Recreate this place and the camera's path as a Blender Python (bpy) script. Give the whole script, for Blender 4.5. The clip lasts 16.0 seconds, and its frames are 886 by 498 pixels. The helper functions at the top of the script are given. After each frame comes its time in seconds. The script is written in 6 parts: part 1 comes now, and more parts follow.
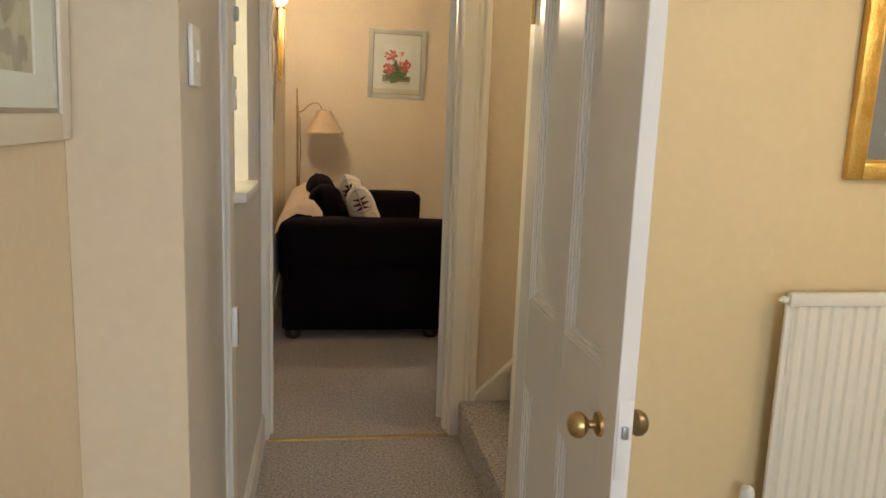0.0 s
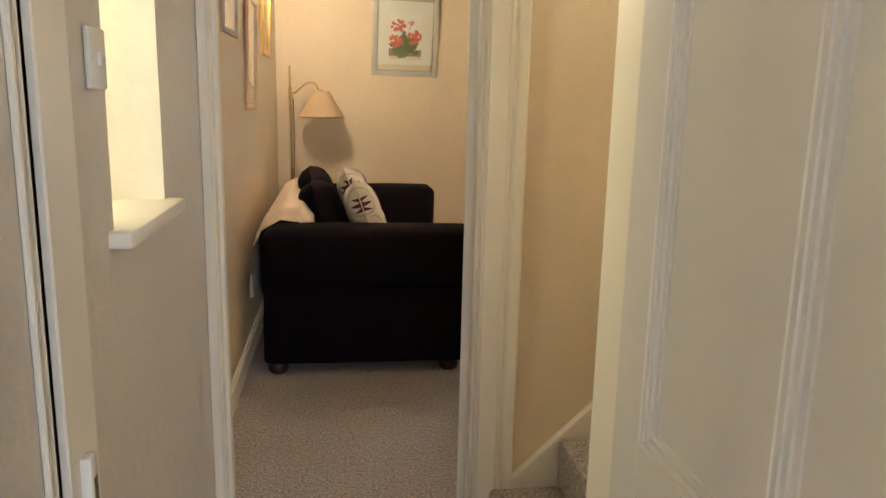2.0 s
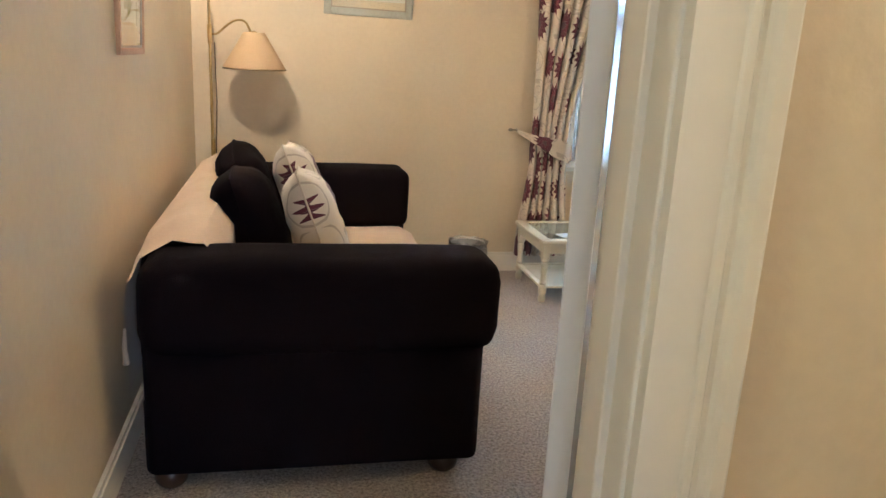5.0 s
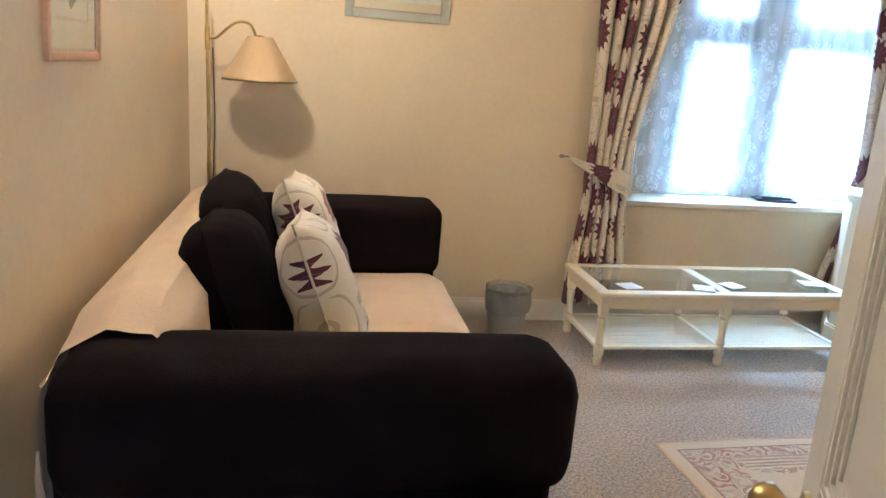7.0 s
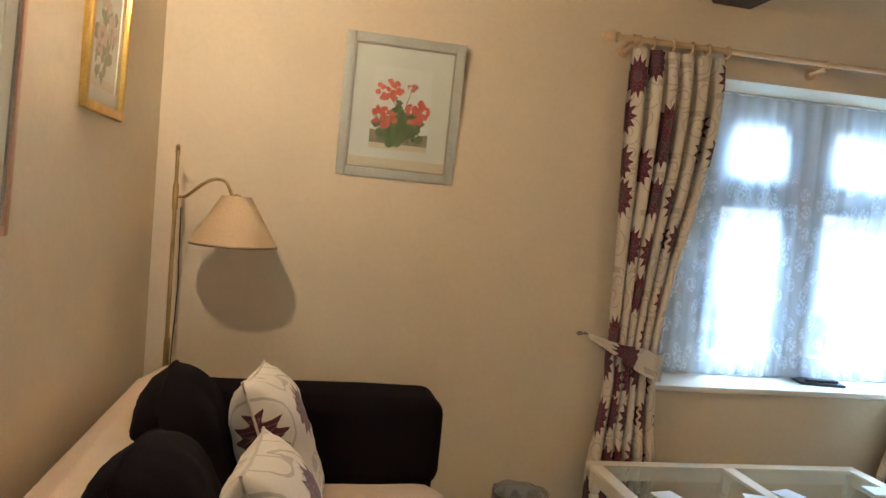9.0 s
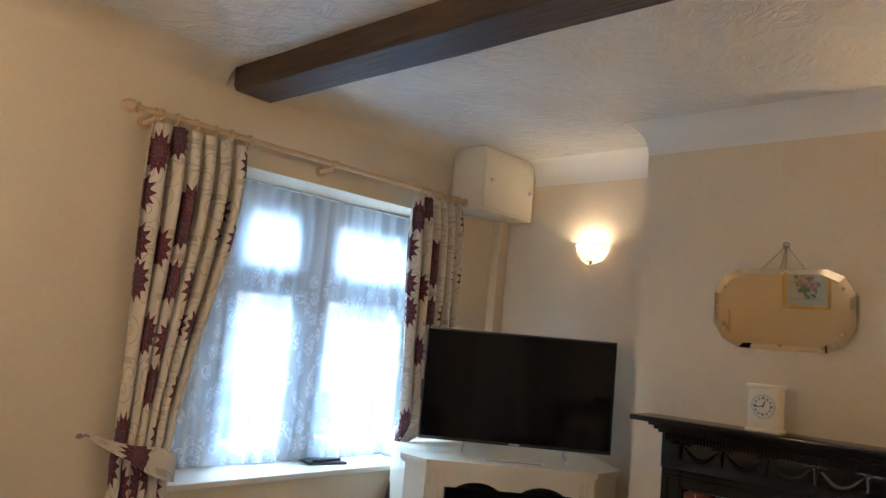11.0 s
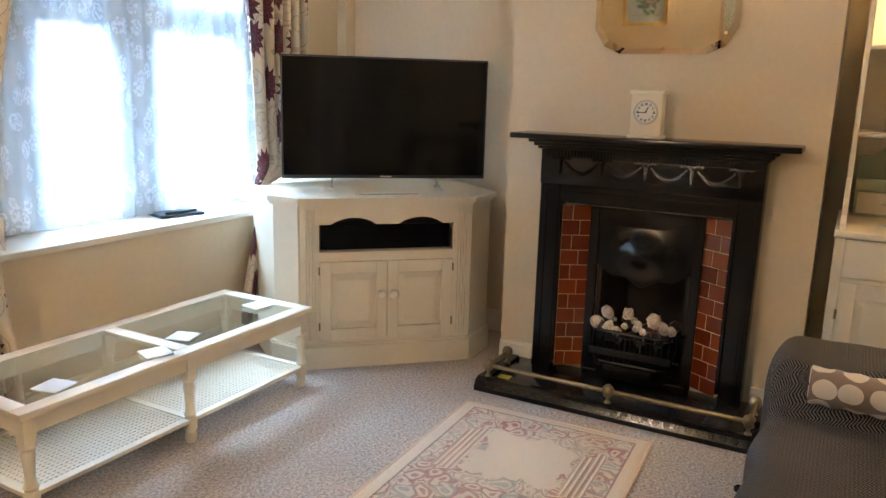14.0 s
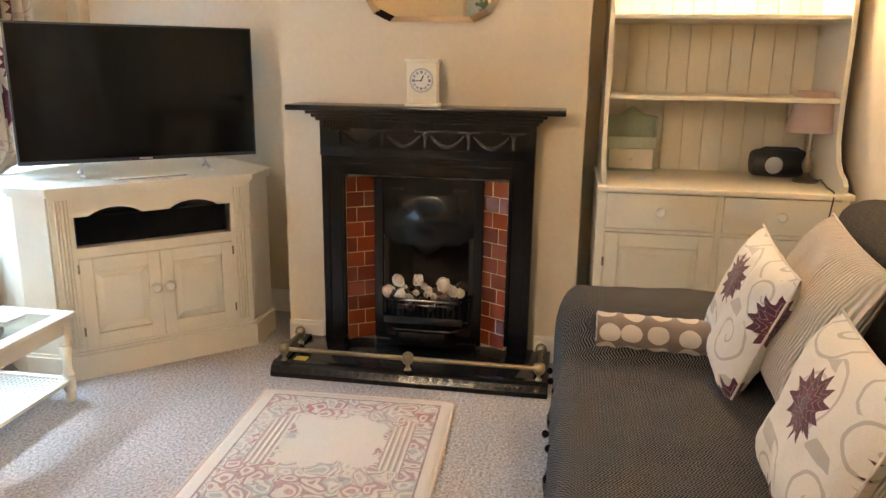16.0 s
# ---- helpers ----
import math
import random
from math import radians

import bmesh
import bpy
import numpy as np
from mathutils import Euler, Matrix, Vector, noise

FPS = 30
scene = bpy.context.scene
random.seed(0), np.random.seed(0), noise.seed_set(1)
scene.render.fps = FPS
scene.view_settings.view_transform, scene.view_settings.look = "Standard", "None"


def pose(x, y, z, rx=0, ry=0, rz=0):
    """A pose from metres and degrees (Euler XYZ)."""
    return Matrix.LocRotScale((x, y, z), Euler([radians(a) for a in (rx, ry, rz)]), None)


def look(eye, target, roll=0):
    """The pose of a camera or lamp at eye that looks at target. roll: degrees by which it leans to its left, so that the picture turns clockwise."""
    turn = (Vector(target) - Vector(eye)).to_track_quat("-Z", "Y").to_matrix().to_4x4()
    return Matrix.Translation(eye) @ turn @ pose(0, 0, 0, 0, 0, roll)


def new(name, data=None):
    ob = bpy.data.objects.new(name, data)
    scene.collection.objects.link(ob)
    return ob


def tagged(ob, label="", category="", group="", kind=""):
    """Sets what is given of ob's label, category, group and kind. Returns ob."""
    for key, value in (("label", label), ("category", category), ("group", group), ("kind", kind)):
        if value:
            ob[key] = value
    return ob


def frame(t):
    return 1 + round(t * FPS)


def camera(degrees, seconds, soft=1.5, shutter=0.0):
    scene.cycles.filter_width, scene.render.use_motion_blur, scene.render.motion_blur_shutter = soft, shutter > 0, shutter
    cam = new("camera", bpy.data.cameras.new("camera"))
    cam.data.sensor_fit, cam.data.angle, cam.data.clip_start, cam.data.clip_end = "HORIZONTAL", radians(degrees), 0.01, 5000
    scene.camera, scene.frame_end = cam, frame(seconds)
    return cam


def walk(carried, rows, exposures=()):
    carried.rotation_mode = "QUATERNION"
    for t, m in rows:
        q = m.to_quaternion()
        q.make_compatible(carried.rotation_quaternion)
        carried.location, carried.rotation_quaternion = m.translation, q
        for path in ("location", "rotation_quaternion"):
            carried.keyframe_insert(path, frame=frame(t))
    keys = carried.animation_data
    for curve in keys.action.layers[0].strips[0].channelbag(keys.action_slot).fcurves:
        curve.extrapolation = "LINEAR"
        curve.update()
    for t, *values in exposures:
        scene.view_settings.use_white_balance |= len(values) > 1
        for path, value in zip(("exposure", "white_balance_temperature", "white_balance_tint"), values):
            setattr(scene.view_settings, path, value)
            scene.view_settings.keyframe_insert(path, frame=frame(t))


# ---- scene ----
cam = camera(61.6, 16.0)
PATH = [
    (0, (0.087, 0.335, 1.465), (0.4, 2.28, 1.118), 2.1),
    (0.5, (0.12, 0.434, 1.454), (0.408, 2.382, 1.103), 2.0),
    (1, (0.237, 0.707, 1.474), (0.503, 2.656, 1.113), 2.0),
    (1.5, (0.255, 0.973, 1.455), (0.482, 2.925, 1.083), 2.0),
    (2, (0.218, 1.306, 1.464), (0.489, 3.247, 1.065), 1.3),
    (2.5, (0.238, 1.601, 1.461), (0.528, 3.53, 1.017), 2.9),
    (3, (0.283, 1.895, 1.457), (0.569, 3.82, 0.997), 2.8),
    (3.2, (0.274, 2.026, 1.437), (0.591, 3.946, 0.977), 2.7),
    (5.3, (0.253, 2.965, 1.427), (0.661, 4.856, 0.92), 3.1),
    (5.5, (0.239, 3.052, 1.44), (0.634, 4.95, 0.949), 2.7),
    (6, (0.254, 3.266, 1.425), (0.63, 5.171, 0.946), 3.2),
    (6.5, (0.318, 3.459, 1.436), (0.65, 5.368, 0.938), 3.7),
    (7, (0.341, 3.612, 1.425), (0.686, 5.522, 0.944), 3.9),
    (7.5, (0.315, 3.777, 1.472), (0.701, 5.699, 1.078), 3.6),
    (8, (0.307, 3.932, 1.477), (0.746, 5.864, 1.201), 3.5),
    (8.5, (0.336, 4.072, 1.499), (0.711, 6.029, 1.321), 4.3),
    (9, (0.379, 4.197, 1.508), (0.734, 6.163, 1.405), 4.8),
    (9.5, (0.398, 4.261, 1.521), (1.077, 6.141, 1.456), 5.0),
    (9.9, (0.405, 4.31, 1.51), (1.406, 6.04, 1.542), 5.1),
    (10, (0.384, 4.349, 1.519), (1.464, 6.032, 1.575), 5.2),
    (10.2, (0.384, 4.371, 1.524), (1.575, 5.974, 1.634), 5.3),
    (12.3, (0.323, 4.451, 1.512), (1.952, 5.6, 1.671), 4.3),
    (12.5, (0.325, 4.475, 1.496), (1.956, 5.629, 1.583), 4.1),
    (13, (0.335, 4.547, 1.414), (1.963, 5.705, 1.316), 3.7),
    (13.5, (0.446, 4.65, 1.398), (2.082, 5.766, 1.117), 2.6),
    (14, (0.49, 4.767, 1.402), (2.209, 5.7, 0.986), 1.6),
    (14.5, (0.522, 4.867, 1.414), (2.327, 5.586, 0.937), 0.8),
    (15, (0.507, 4.936, 1.427), (2.371, 5.465, 0.931), 0.6),
    (15.5, (0.517, 4.943, 1.43), (2.413, 5.338, 0.932), 0.7),
    (16, (0.513, 4.933, 1.415), (2.427, 5.246, 0.927), 0.8),
]
EXPOSURES = [(0, 0.25, 6300, 10), (1.5, 0.5, 6200, 10), (3, 0.75, 6000, 10), (5.3, 0.95, 5300, 9), (7, 0.95, 5400, 9), (8, 0.6, 5600, 10), (9, 0.25, 5900, 11), (10, 0.2, 5500, 12), (12.5, 0.28, 6100, 14), (13.5, 0.65, 6100, 14), (14.5, 1.1, 5900, 13), (16, 1.4, 5900, 13)]
walk(cam, [(t, look(eye, target, roll)) for t, eye, target, roll in PATH], EXPOSURES)

# ---- world and lights ----
world = bpy.data.worlds.new("world")
scene.world = world
world.use_nodes = True
sky = world.node_tree.nodes.new("ShaderNodeTexSky")
sky.sky_type, sky.sun_disc, sky.sun_elevation, sky.sun_rotation = "NISHITA", False, radians(44), radians(104)
world.node_tree.links.new(sky.outputs[0], world.node_tree.nodes["Background"].inputs[0])
world.node_tree.nodes["Background"].inputs[1].default_value = 0.12


def lamp(name, kind, m, watts, colour, size=0.1, size_y=None):
    data = bpy.data.lights.new(name, kind)
    data.energy, data.color = watts, colour
    if kind == "AREA":
        data.shape, data.size, data.size_y = "RECTANGLE", size, size_y or size
    elif kind == "SUN":
        data.angle = size
    else:
        data.shadow_soft_size = size
    ob = new(name, data)
    ob.matrix_world = m
    return ob


lamp("sun", "SUN", look((0, 0, 10), (-4, 1, 6)), 3.0, (1, 0.95, 0.88), radians(2))
# daylight: the open sky above the street, and the openings of the first room and the hall
lamp("window_daylight", "AREA", look((3.06, 9.05, 3.50), (2.75, 6.5, 0.7)), 1000, (0.58, 0.80, 1.0), 2.4, 1.8)
lamp("first_room_daylight", "AREA", look((0.9, -2.25, 1.55), (0.9, 0, 1.4)), 42, (0.78, 0.88, 1.0), 1.4, 1.3)
lamp("hall_daylight", "AREA", look((-0.66, 2.9, 1.7), (0.2, 2.95, 1.5)), 6, (1.0, 0.86, 0.50), 0.38, 0.8)
WARM = (1.0, 0.77, 0.50)
lamp("alcove_bulb", "POINT", pose(4.352, 6.88, 2.13), 5, WARM, 0.03)
lamp("left_bulb", "POINT", pose(-0.19, 6.2, 2.36), 53, WARM, 0.035)
lamp("right_bulb", "POINT", pose(4.15, 4.3, 2.25), 26, (1.0, 0.70, 0.36), 0.035)
lamp("first_room_bulb", "POINT", pose(2.0, 0.9, 2.18), 26, (1.0, 0.84, 0.62), 0.08)
lamp("stair_bulb", "POINT", pose(1.7, 2.95, 2.30), 9, (1.0, 0.84, 0.62), 0.07)

# ---- helpers ----
BASE = {}


def thing(name, label, category, at=(0, 0, 0), group="", kind=""):
    ob = new(name)
    ob.location = at
    ob.empty_display_size = 0.05
    BASE[ob] = Vector(at)
    return tagged(ob, label, category, group, kind)


def part(name, bm, material, parent, label="", smooth=True):
    """Links a bmesh, given in world places, as one mesh under a thing or a part."""
    base = BASE.get(parent, Vector((0, 0, 0)))
    if base.length:
        bmesh.ops.translate(bm, verts=bm.verts, vec=-base)
    me = bpy.data.meshes.new(name)
    bm.to_mesh(me)
    bm.free()
    for m in material if isinstance(material, (list, tuple)) else [material]:
        me.materials.append(m)
    if smooth:
        for p in me.polygons:
            p.use_smooth = True
        me.set_sharp_from_angle(angle=radians(38))
    ob = new(name, me)
    ob.parent = parent
    BASE[ob] = base
    if label:
        ob["label"] = label
    return ob


def structure(name, bm, material, label="", smooth=False):
    ob = part(name, bm, material, None, "", smooth)
    return tagged(ob, label or name.replace("_", " "), "structure", kind="structure")


def box(bm, x0, x1, y0, y1, z0, z1, bev=0.0, seg=2, m=None):
    vs = [bm.verts.new((x, y, z)) for x in (x0, x1) for y in (y0, y1) for z in (z0, z1)]
    fs = [bm.faces.new([vs[i] for i in f]) for f in
          ((0, 1, 3, 2), (4, 6, 7, 5), (0, 4, 5, 1), (2, 3, 7, 6), (0, 2, 6, 4), (1, 5, 7, 3))]
    new_vs = set(vs)
    if bev > 0:
        es = list({e for f in fs for e in f.edges})
        r = bmesh.ops.bevel(bm, geom=es, offset=bev, segments=seg, affect="EDGES", profile=0.5)
        new_vs = {v for f in r["faces"] for v in f.verts} | {v for v in vs if v.is_valid}
        new_vs |= {v for f in fs if f.is_valid for v in f.verts}
    if m is not None:
        for v in new_vs:
            v.co = m @ v.co
    return bm


def boxes(*rows, bev=0.0, m=None):
    bm = bmesh.new()
    for r in rows:
        box(bm, *r, bev=bev, m=m)
    return bm


def lathe(bm, profile, seg=16, m=Matrix.Identity(4)):
    """Turns a profile of (radius, height) about the local z axis."""
    rings = []
    for r, z in profile:
        if r < 1e-5:
            rings.append([bm.verts.new(m @ Vector((0, 0, z)))])
        else:
            rings.append([bm.verts.new(m @ Vector((r * math.cos(2 * math.pi * i / seg), r * math.sin(2 * math.pi * i / seg), z)))
                          for i in range(seg)])
    for a, b in zip(rings, rings[1:]):
        for i in range(seg):
            j = (i + 1) % seg
            q = [a[i % len(a)], a[j % len(a)], b[j % len(b)], b[i % len(b)]]
            u = []
            for v in q:
                if v not in u:
                    u.append(v)
            if len(u) > 2:
                bm.faces.new(u)
    return bm


def tube(bm, pts, r, seg=8):
    pts = [Vector(p) for p in pts]
    rings = []
    for i, p in enumerate(pts):
        d = (pts[min(i + 1, len(pts) - 1)] - pts[max(i - 1, 0)]).normalized()
        side = d.cross(Vector((0, 0, 1)))
        side = (side if side.length > 0.02 else d.cross(Vector((0, 1, 0)))).normalized()
        up = side.cross(d)
        rr = r[i] if isinstance(r, (list, tuple)) else r
        rings.append([bm.verts.new(p + rr * (math.cos(2 * math.pi * k / seg) * side + math.sin(2 * math.pi * k / seg) * up)) for k in range(seg)])
    for a, b in zip(rings, rings[1:]):
        for k in range(seg):
            bm.faces.new([a[k], a[(k + 1) % seg], b[(k + 1) % seg], b[k]])
    bm.faces.new(rings[0][::-1])
    bm.faces.new(rings[-1])
    return bm


def prism(bm, poly, lift, m=Matrix.Identity(4)):
    """A polygon of local (x, y) pushed along local z from lift[0] to lift[1]."""
    a = [bm.verts.new(m @ Vector((x, y, lift[0]))) for x, y in poly]
    b = [bm.verts.new(m @ Vector((x, y, lift[1]))) for x, y in poly]
    bm.faces.new(a[::-1])
    bm.faces.new(b)
    for i in range(len(a)):
        j = (i + 1) % len(a)
        bm.faces.new([a[i], a[j], b[j], b[i]])
    return bm


def grid(bm, nu, nv, place, uv=None):
    """A sheet of nu x nv cells; place(u, v) gives the point, uv(u, v) the cloth coordinates in metres."""
    layer = bm.loops.layers.uv.verify()
    vs = [[bm.verts.new(place(i / nu, j / nv)) for j in range(nv + 1)] for i in range(nu + 1)]
    for i in range(nu):
        for j in range(nv):
            f = bm.faces.new([vs[i][j], vs[i + 1][j], vs[i + 1][j + 1], vs[i][j + 1]])
            for loop, (a, b) in zip(f.loops, ((i, j), (i + 1, j), (i + 1, j + 1), (i, j + 1))):
                loop[layer].uv = uv(a / nu, b / nv) if uv else (a / nu, b / nv)
    return bm


def smoothstep(a, b, x):
    t = min(1, max(0, (x - a) / (b - a)))
    return t * t * (3 - 2 * t)


# ---- materials ----
class Graph:
    def __init__(self, name):
        self.m = bpy.data.materials.new(name)
        self.m.use_nodes = True
        self.t = self.m.node_tree
        self.p = self.t.nodes["Principled BSDF"]

    def node(self, kind, ins=(), **props):
        n = self.t.nodes.new(kind)
        for k, v in props.items():
            setattr(n, k, v)
        for k, v in dict(ins).items():
            self.put(n.inputs[k], v)
        return n

    def put(self, socket, v):
        if isinstance(v, bpy.types.NodeSocket):
            self.t.links.new(v, socket)
        else:
            socket.default_value = v

    def math(self, op, a, b=0.0, c=0.0):
        return self.node("ShaderNodeMath", {0: a, 1: b, 2: c}, operation=op).outputs[0]

    def mix(self, f, a, b):
        a = (*a, 1) if isinstance(a, tuple) and len(a) == 3 else a
        b = (*b, 1) if isinstance(b, tuple) and len(b) == 3 else b
        return self.node("ShaderNodeMix", {0: f, 6: a, 7: b}, data_type="RGBA").outputs[2]

    def coord(self, kind="Object"):
        return self.node("ShaderNodeTexCoord").outputs[kind]

    def noise(self, scale, detail=3.0, rough=0.55, coord=None):
        return self.node("ShaderNodeTexNoise", {"Vector": coord or self.coord(), "Scale": scale, "Detail": detail, "Roughness": rough}).outputs[0]

    def ramp(self, v, a, b):
        return self.node("ShaderNodeMapRange", {0: v, 1: a, 2: b, 3: 0.0, 4: 1.0}).outputs[0]

    def bump(self, h, strength, distance=0.01):
        n = self.node("ShaderNodeBump", {"Height": h, "Strength": strength, "Distance": distance})
        self.t.links.new(n.outputs[0], self.p.inputs["Normal"])

    def set(self, **kw):
        for k, v in kw.items():
            key = {"color": "Base Color", "rough": "Roughness", "metal": "Metallic", "spec": "Specular IOR Level", "coat": "Coat Weight",
                   "sheen": "Sheen Weight", "trans": "Transmission Weight", "emit": "Emission Color", "power": "Emission Strength"}[k]
            v = (*v, 1) if isinstance(v, tuple) and len(v) == 3 else v
            self.put(self.p.inputs[key], v)
        return self


def plain(name, a, b, rough=0.6, metal=0.0, coarse=3.0, fine=60.0, relief=0.1, depth=0.004, **kw):
    """A surface between two tones, mottled at two scales, with fine relief."""
    g = Graph(name)
    c = g.noise(coarse, 3)
    f = g.noise(fine, 3)
    mixv = g.ramp(g.math("ADD", g.math("MULTIPLY", c, 0.65), g.math("MULTIPLY", f, 0.35)), 0.33, 0.67)
    g.set(color=g.mix(mixv, a, b), metal=metal, **kw)
    g.set(rough=g.math("ADD", rough - 0.06, g.math("MULTIPLY", c, 0.12)))
    if relief:
        g.bump(g.math("ADD", f, g.math("MULTIPLY", c, 0.6)), relief, depth)
    return g.m


PLASTER = plain("cream_plaster", (0.66, 0.55, 0.395), (0.73, 0.62, 0.455), 0.62, coarse=1.6, fine=38, relief=0.16, depth=0.006)
PLASTER_YELLOW = plain("yellow_plaster", (0.66, 0.52, 0.29), (0.72, 0.575, 0.335), 0.55, coarse=1.4, fine=30, relief=0.14, depth=0.006)
PLASTER_HALL = plain("hall_plaster", (0.61, 0.565, 0.505), (0.68, 0.63, 0.565), 0.42, coarse=2.2, fine=26, relief=0.25, depth=0.01)
GLOSS_WHITE = plain("white_gloss_paint", (0.78, 0.73, 0.645), (0.81, 0.76, 0.675), 0.36, coarse=4, fine=45, relief=0.0)
DOOR_WHITE = plain("door_gloss_paint", (0.81, 0.80, 0.79), (0.84, 0.83, 0.82), 0.22, coarse=3, fine=30, relief=0.0, coat=0.3)
KNOB_WHITE = plain("white_knob_paint", (0.84, 0.80, 0.70), (0.88, 0.84, 0.75), 0.22, coarse=3, fine=60, relief=0.0, depth=0.001, coat=0.4)
CREAM_PAINT = plain("cream_furniture_paint", (0.76, 0.69, 0.55), (0.82, 0.75, 0.61), 0.42, coarse=3, fine=70, relief=0.06, depth=0.003)
UPVC = plain("white_window_plastic", (0.78, 0.80, 0.82), (0.83, 0.85, 0.87), 0.35, coarse=3, fine=60, relief=0.02)
WHITE_PLASTIC = plain("white_plastic", (0.74, 0.73, 0.68), (0.79, 0.78, 0.73), 0.35, relief=0.02)
RADIATOR = plain("white_enamel", (0.74, 0.70, 0.60), (0.79, 0.75, 0.65), 0.30, relief=0.03)
BLACK_IRON = plain("black_cast_iron", (0.003, 0.003, 0.0035), (0.007, 0.007, 0.008), 0.20, metal=0.0, coarse=6, fine=90, relief=0.0, depth=0.001, spec=0.36)
# Sooty firebrick; the same dark tone stands for shade in the cabinet shelf.
SOOT_AND_SHADE = plain("sooty_brick_and_shade", (0.012, 0.010, 0.009), (0.05, 0.035, 0.028), 0.9, coarse=7, fine=60, relief=0.4)
GRANITE = plain("polished_black_hearth", (0.010, 0.010, 0.011), (0.022, 0.022, 0.024), 0.12, coarse=8, fine=150, relief=0.0)
BRASS = plain("aged_brass", (0.42, 0.29, 0.12), (0.60, 0.44, 0.20), 0.30, metal=1.0, coarse=9, fine=80, relief=0.05)
BRONZE = plain("dull_brass", (0.22, 0.17, 0.10), (0.36, 0.28, 0.16), 0.38, metal=1.0, coarse=9, fine=80, relief=0.05)
STEEL = plain("brushed_steel", (0.50, 0.50, 0.50), (0.66, 0.66, 0.66), 0.32, metal=1.0, relief=0.03)
PEWTER = plain("pewter_metal", (0.25, 0.22, 0.18), (0.40, 0.36, 0.30), 0.35, metal=1.0, relief=0.05)
GOLD_FRAME = plain("gilt_frame", (0.55, 0.33, 0.07), (0.78, 0.52, 0.16), 0.33, metal=0.85, coarse=12, fine=120, relief=0.45, depth=0.006)
PINK_WOOD = plain("pinkish_wood_frame", (0.52, 0.30, 0.18), (0.66, 0.42, 0.28), 0.45, coarse=4, fine=60, relief=0.1)
GREY_FRAME = plain("grey_green_frame", (0.40, 0.41, 0.36), (0.50, 0.51, 0.46), 0.45, coarse=5, fine=70, relief=0.08)
PALE_FRAME = plain("pale_frame", (0.66, 0.61, 0.52), (0.73, 0.68, 0.59), 0.42, coarse=5, fine=60, relief=0.06)
SILVER_FRAME = plain("silver_frame", (0.34, 0.30, 0.24), (0.46, 0.41, 0.33), 0.4, metal=0.5, relief=0.05)
MOUNT = plain("picture_mount_card", (0.73, 0.70, 0.63), (0.77, 0.74, 0.67), 0.8, relief=0.02)
MOUNT_GREY = plain("grey_mount_card", (0.17, 0.145, 0.125), (0.20, 0.17, 0.15), 0.8, relief=0.02)
PAPER = plain("white_print_paper", (0.76, 0.74, 0.69), (0.80, 0.78, 0.73), 0.75, relief=0.02)
RED_PAINT = plain("red_watercolour", (0.58, 0.06, 0.035), (0.72, 0.20, 0.13), 0.75, coarse=60, fine=240, relief=0.0)
PINK_PAINT = plain("pink_watercolour", (0.66, 0.32, 0.30), (0.74, 0.48, 0.46), 0.75, coarse=40, fine=200, relief=0.0)
GREEN_PAINT = plain("green_watercolour", (0.05, 0.09, 0.03), (0.22, 0.28, 0.12), 0.75, coarse=50, fine=220, relief=0.0)
BROWN_PAINT = plain("brown_watercolour", (0.22, 0.16, 0.10), (0.42, 0.34, 0.24), 0.75, coarse=30, fine=200, relief=0.0)
OCHRE_PAINT = plain("ochre_watercolour", (0.40, 0.33, 0.20), (0.58, 0.50, 0.34), 0.75, coarse=30, fine=200, relief=0.0)
POLE_WOOD = plain("pale_pole_wood", (0.55, 0.38, 0.21), (0.68, 0.49, 0.29), 0.42, coarse=5, fine=70, relief=0.08)
SCREEN = Graph("black_screen").set(color=(0.004, 0.004, 0.005), rough=0.10, spec=0.28).m
BLACK_PLASTIC = plain("black_plastic", (0.012, 0.012, 0.013), (0.02, 0.02, 0.022), 0.38, relief=0.02)
GREY_PLASTIC = plain("grey_plastic", (0.35, 0.36, 0.37), (0.42, 0.43, 0.44), 0.45, relief=0.02)
SAGE = plain("sage_green_paint", (0.40, 0.44, 0.30), (0.48, 0.52, 0.37), 0.55, relief=0.05)
SHADE_TAN = Graph("tan_lampshade")
SHADE_TAN.set(color=SHADE_TAN.mix(SHADE_TAN.ramp(SHADE_TAN.noise(220, 2), 0.3, 0.7), (0.50, 0.36, 0.21), (0.58, 0.43, 0.27)), rough=0.8)
SHADE_TAN.bump(SHADE_TAN.noise(260, 2), 0.2, 0.002)
SHADE_TAN = SHADE_TAN.m
SHADE_PINK = plain("dusty_pink_lampshade", (0.50, 0.34, 0.27), (0.57, 0.40, 0.33), 0.8, coarse=8, fine=200, relief=0.15)
DARK_WOOD = plain("dark_turned_wood", (0.030, 0.014, 0.008), (0.06, 0.03, 0.018), 0.35, coarse=5, fine=60, relief=0.1)
CARD = plain("white_coaster_card", (0.74, 0.76, 0.77), (0.80, 0.82, 0.83), 0.5, relief=0.02)
SHELL = plain("dried_shell_husk", (0.55, 0.43, 0.30), (0.82, 0.74, 0.62), 0.7, coarse=25, fine=120, relief=0.4)
BAG = Graph("clear_bin_bag").set(color=(0.82, 0.83, 0.85), rough=0.25, trans=0.75).m
GLASS = Graph("clear_glass").set(color=(0.93, 0.98, 0.96), rough=0.02, trans=1.0).m
MIRROR = Graph("mirror_silvering").set(color=(0.64, 0.57, 0.44), rough=0.02, metal=1.0).m


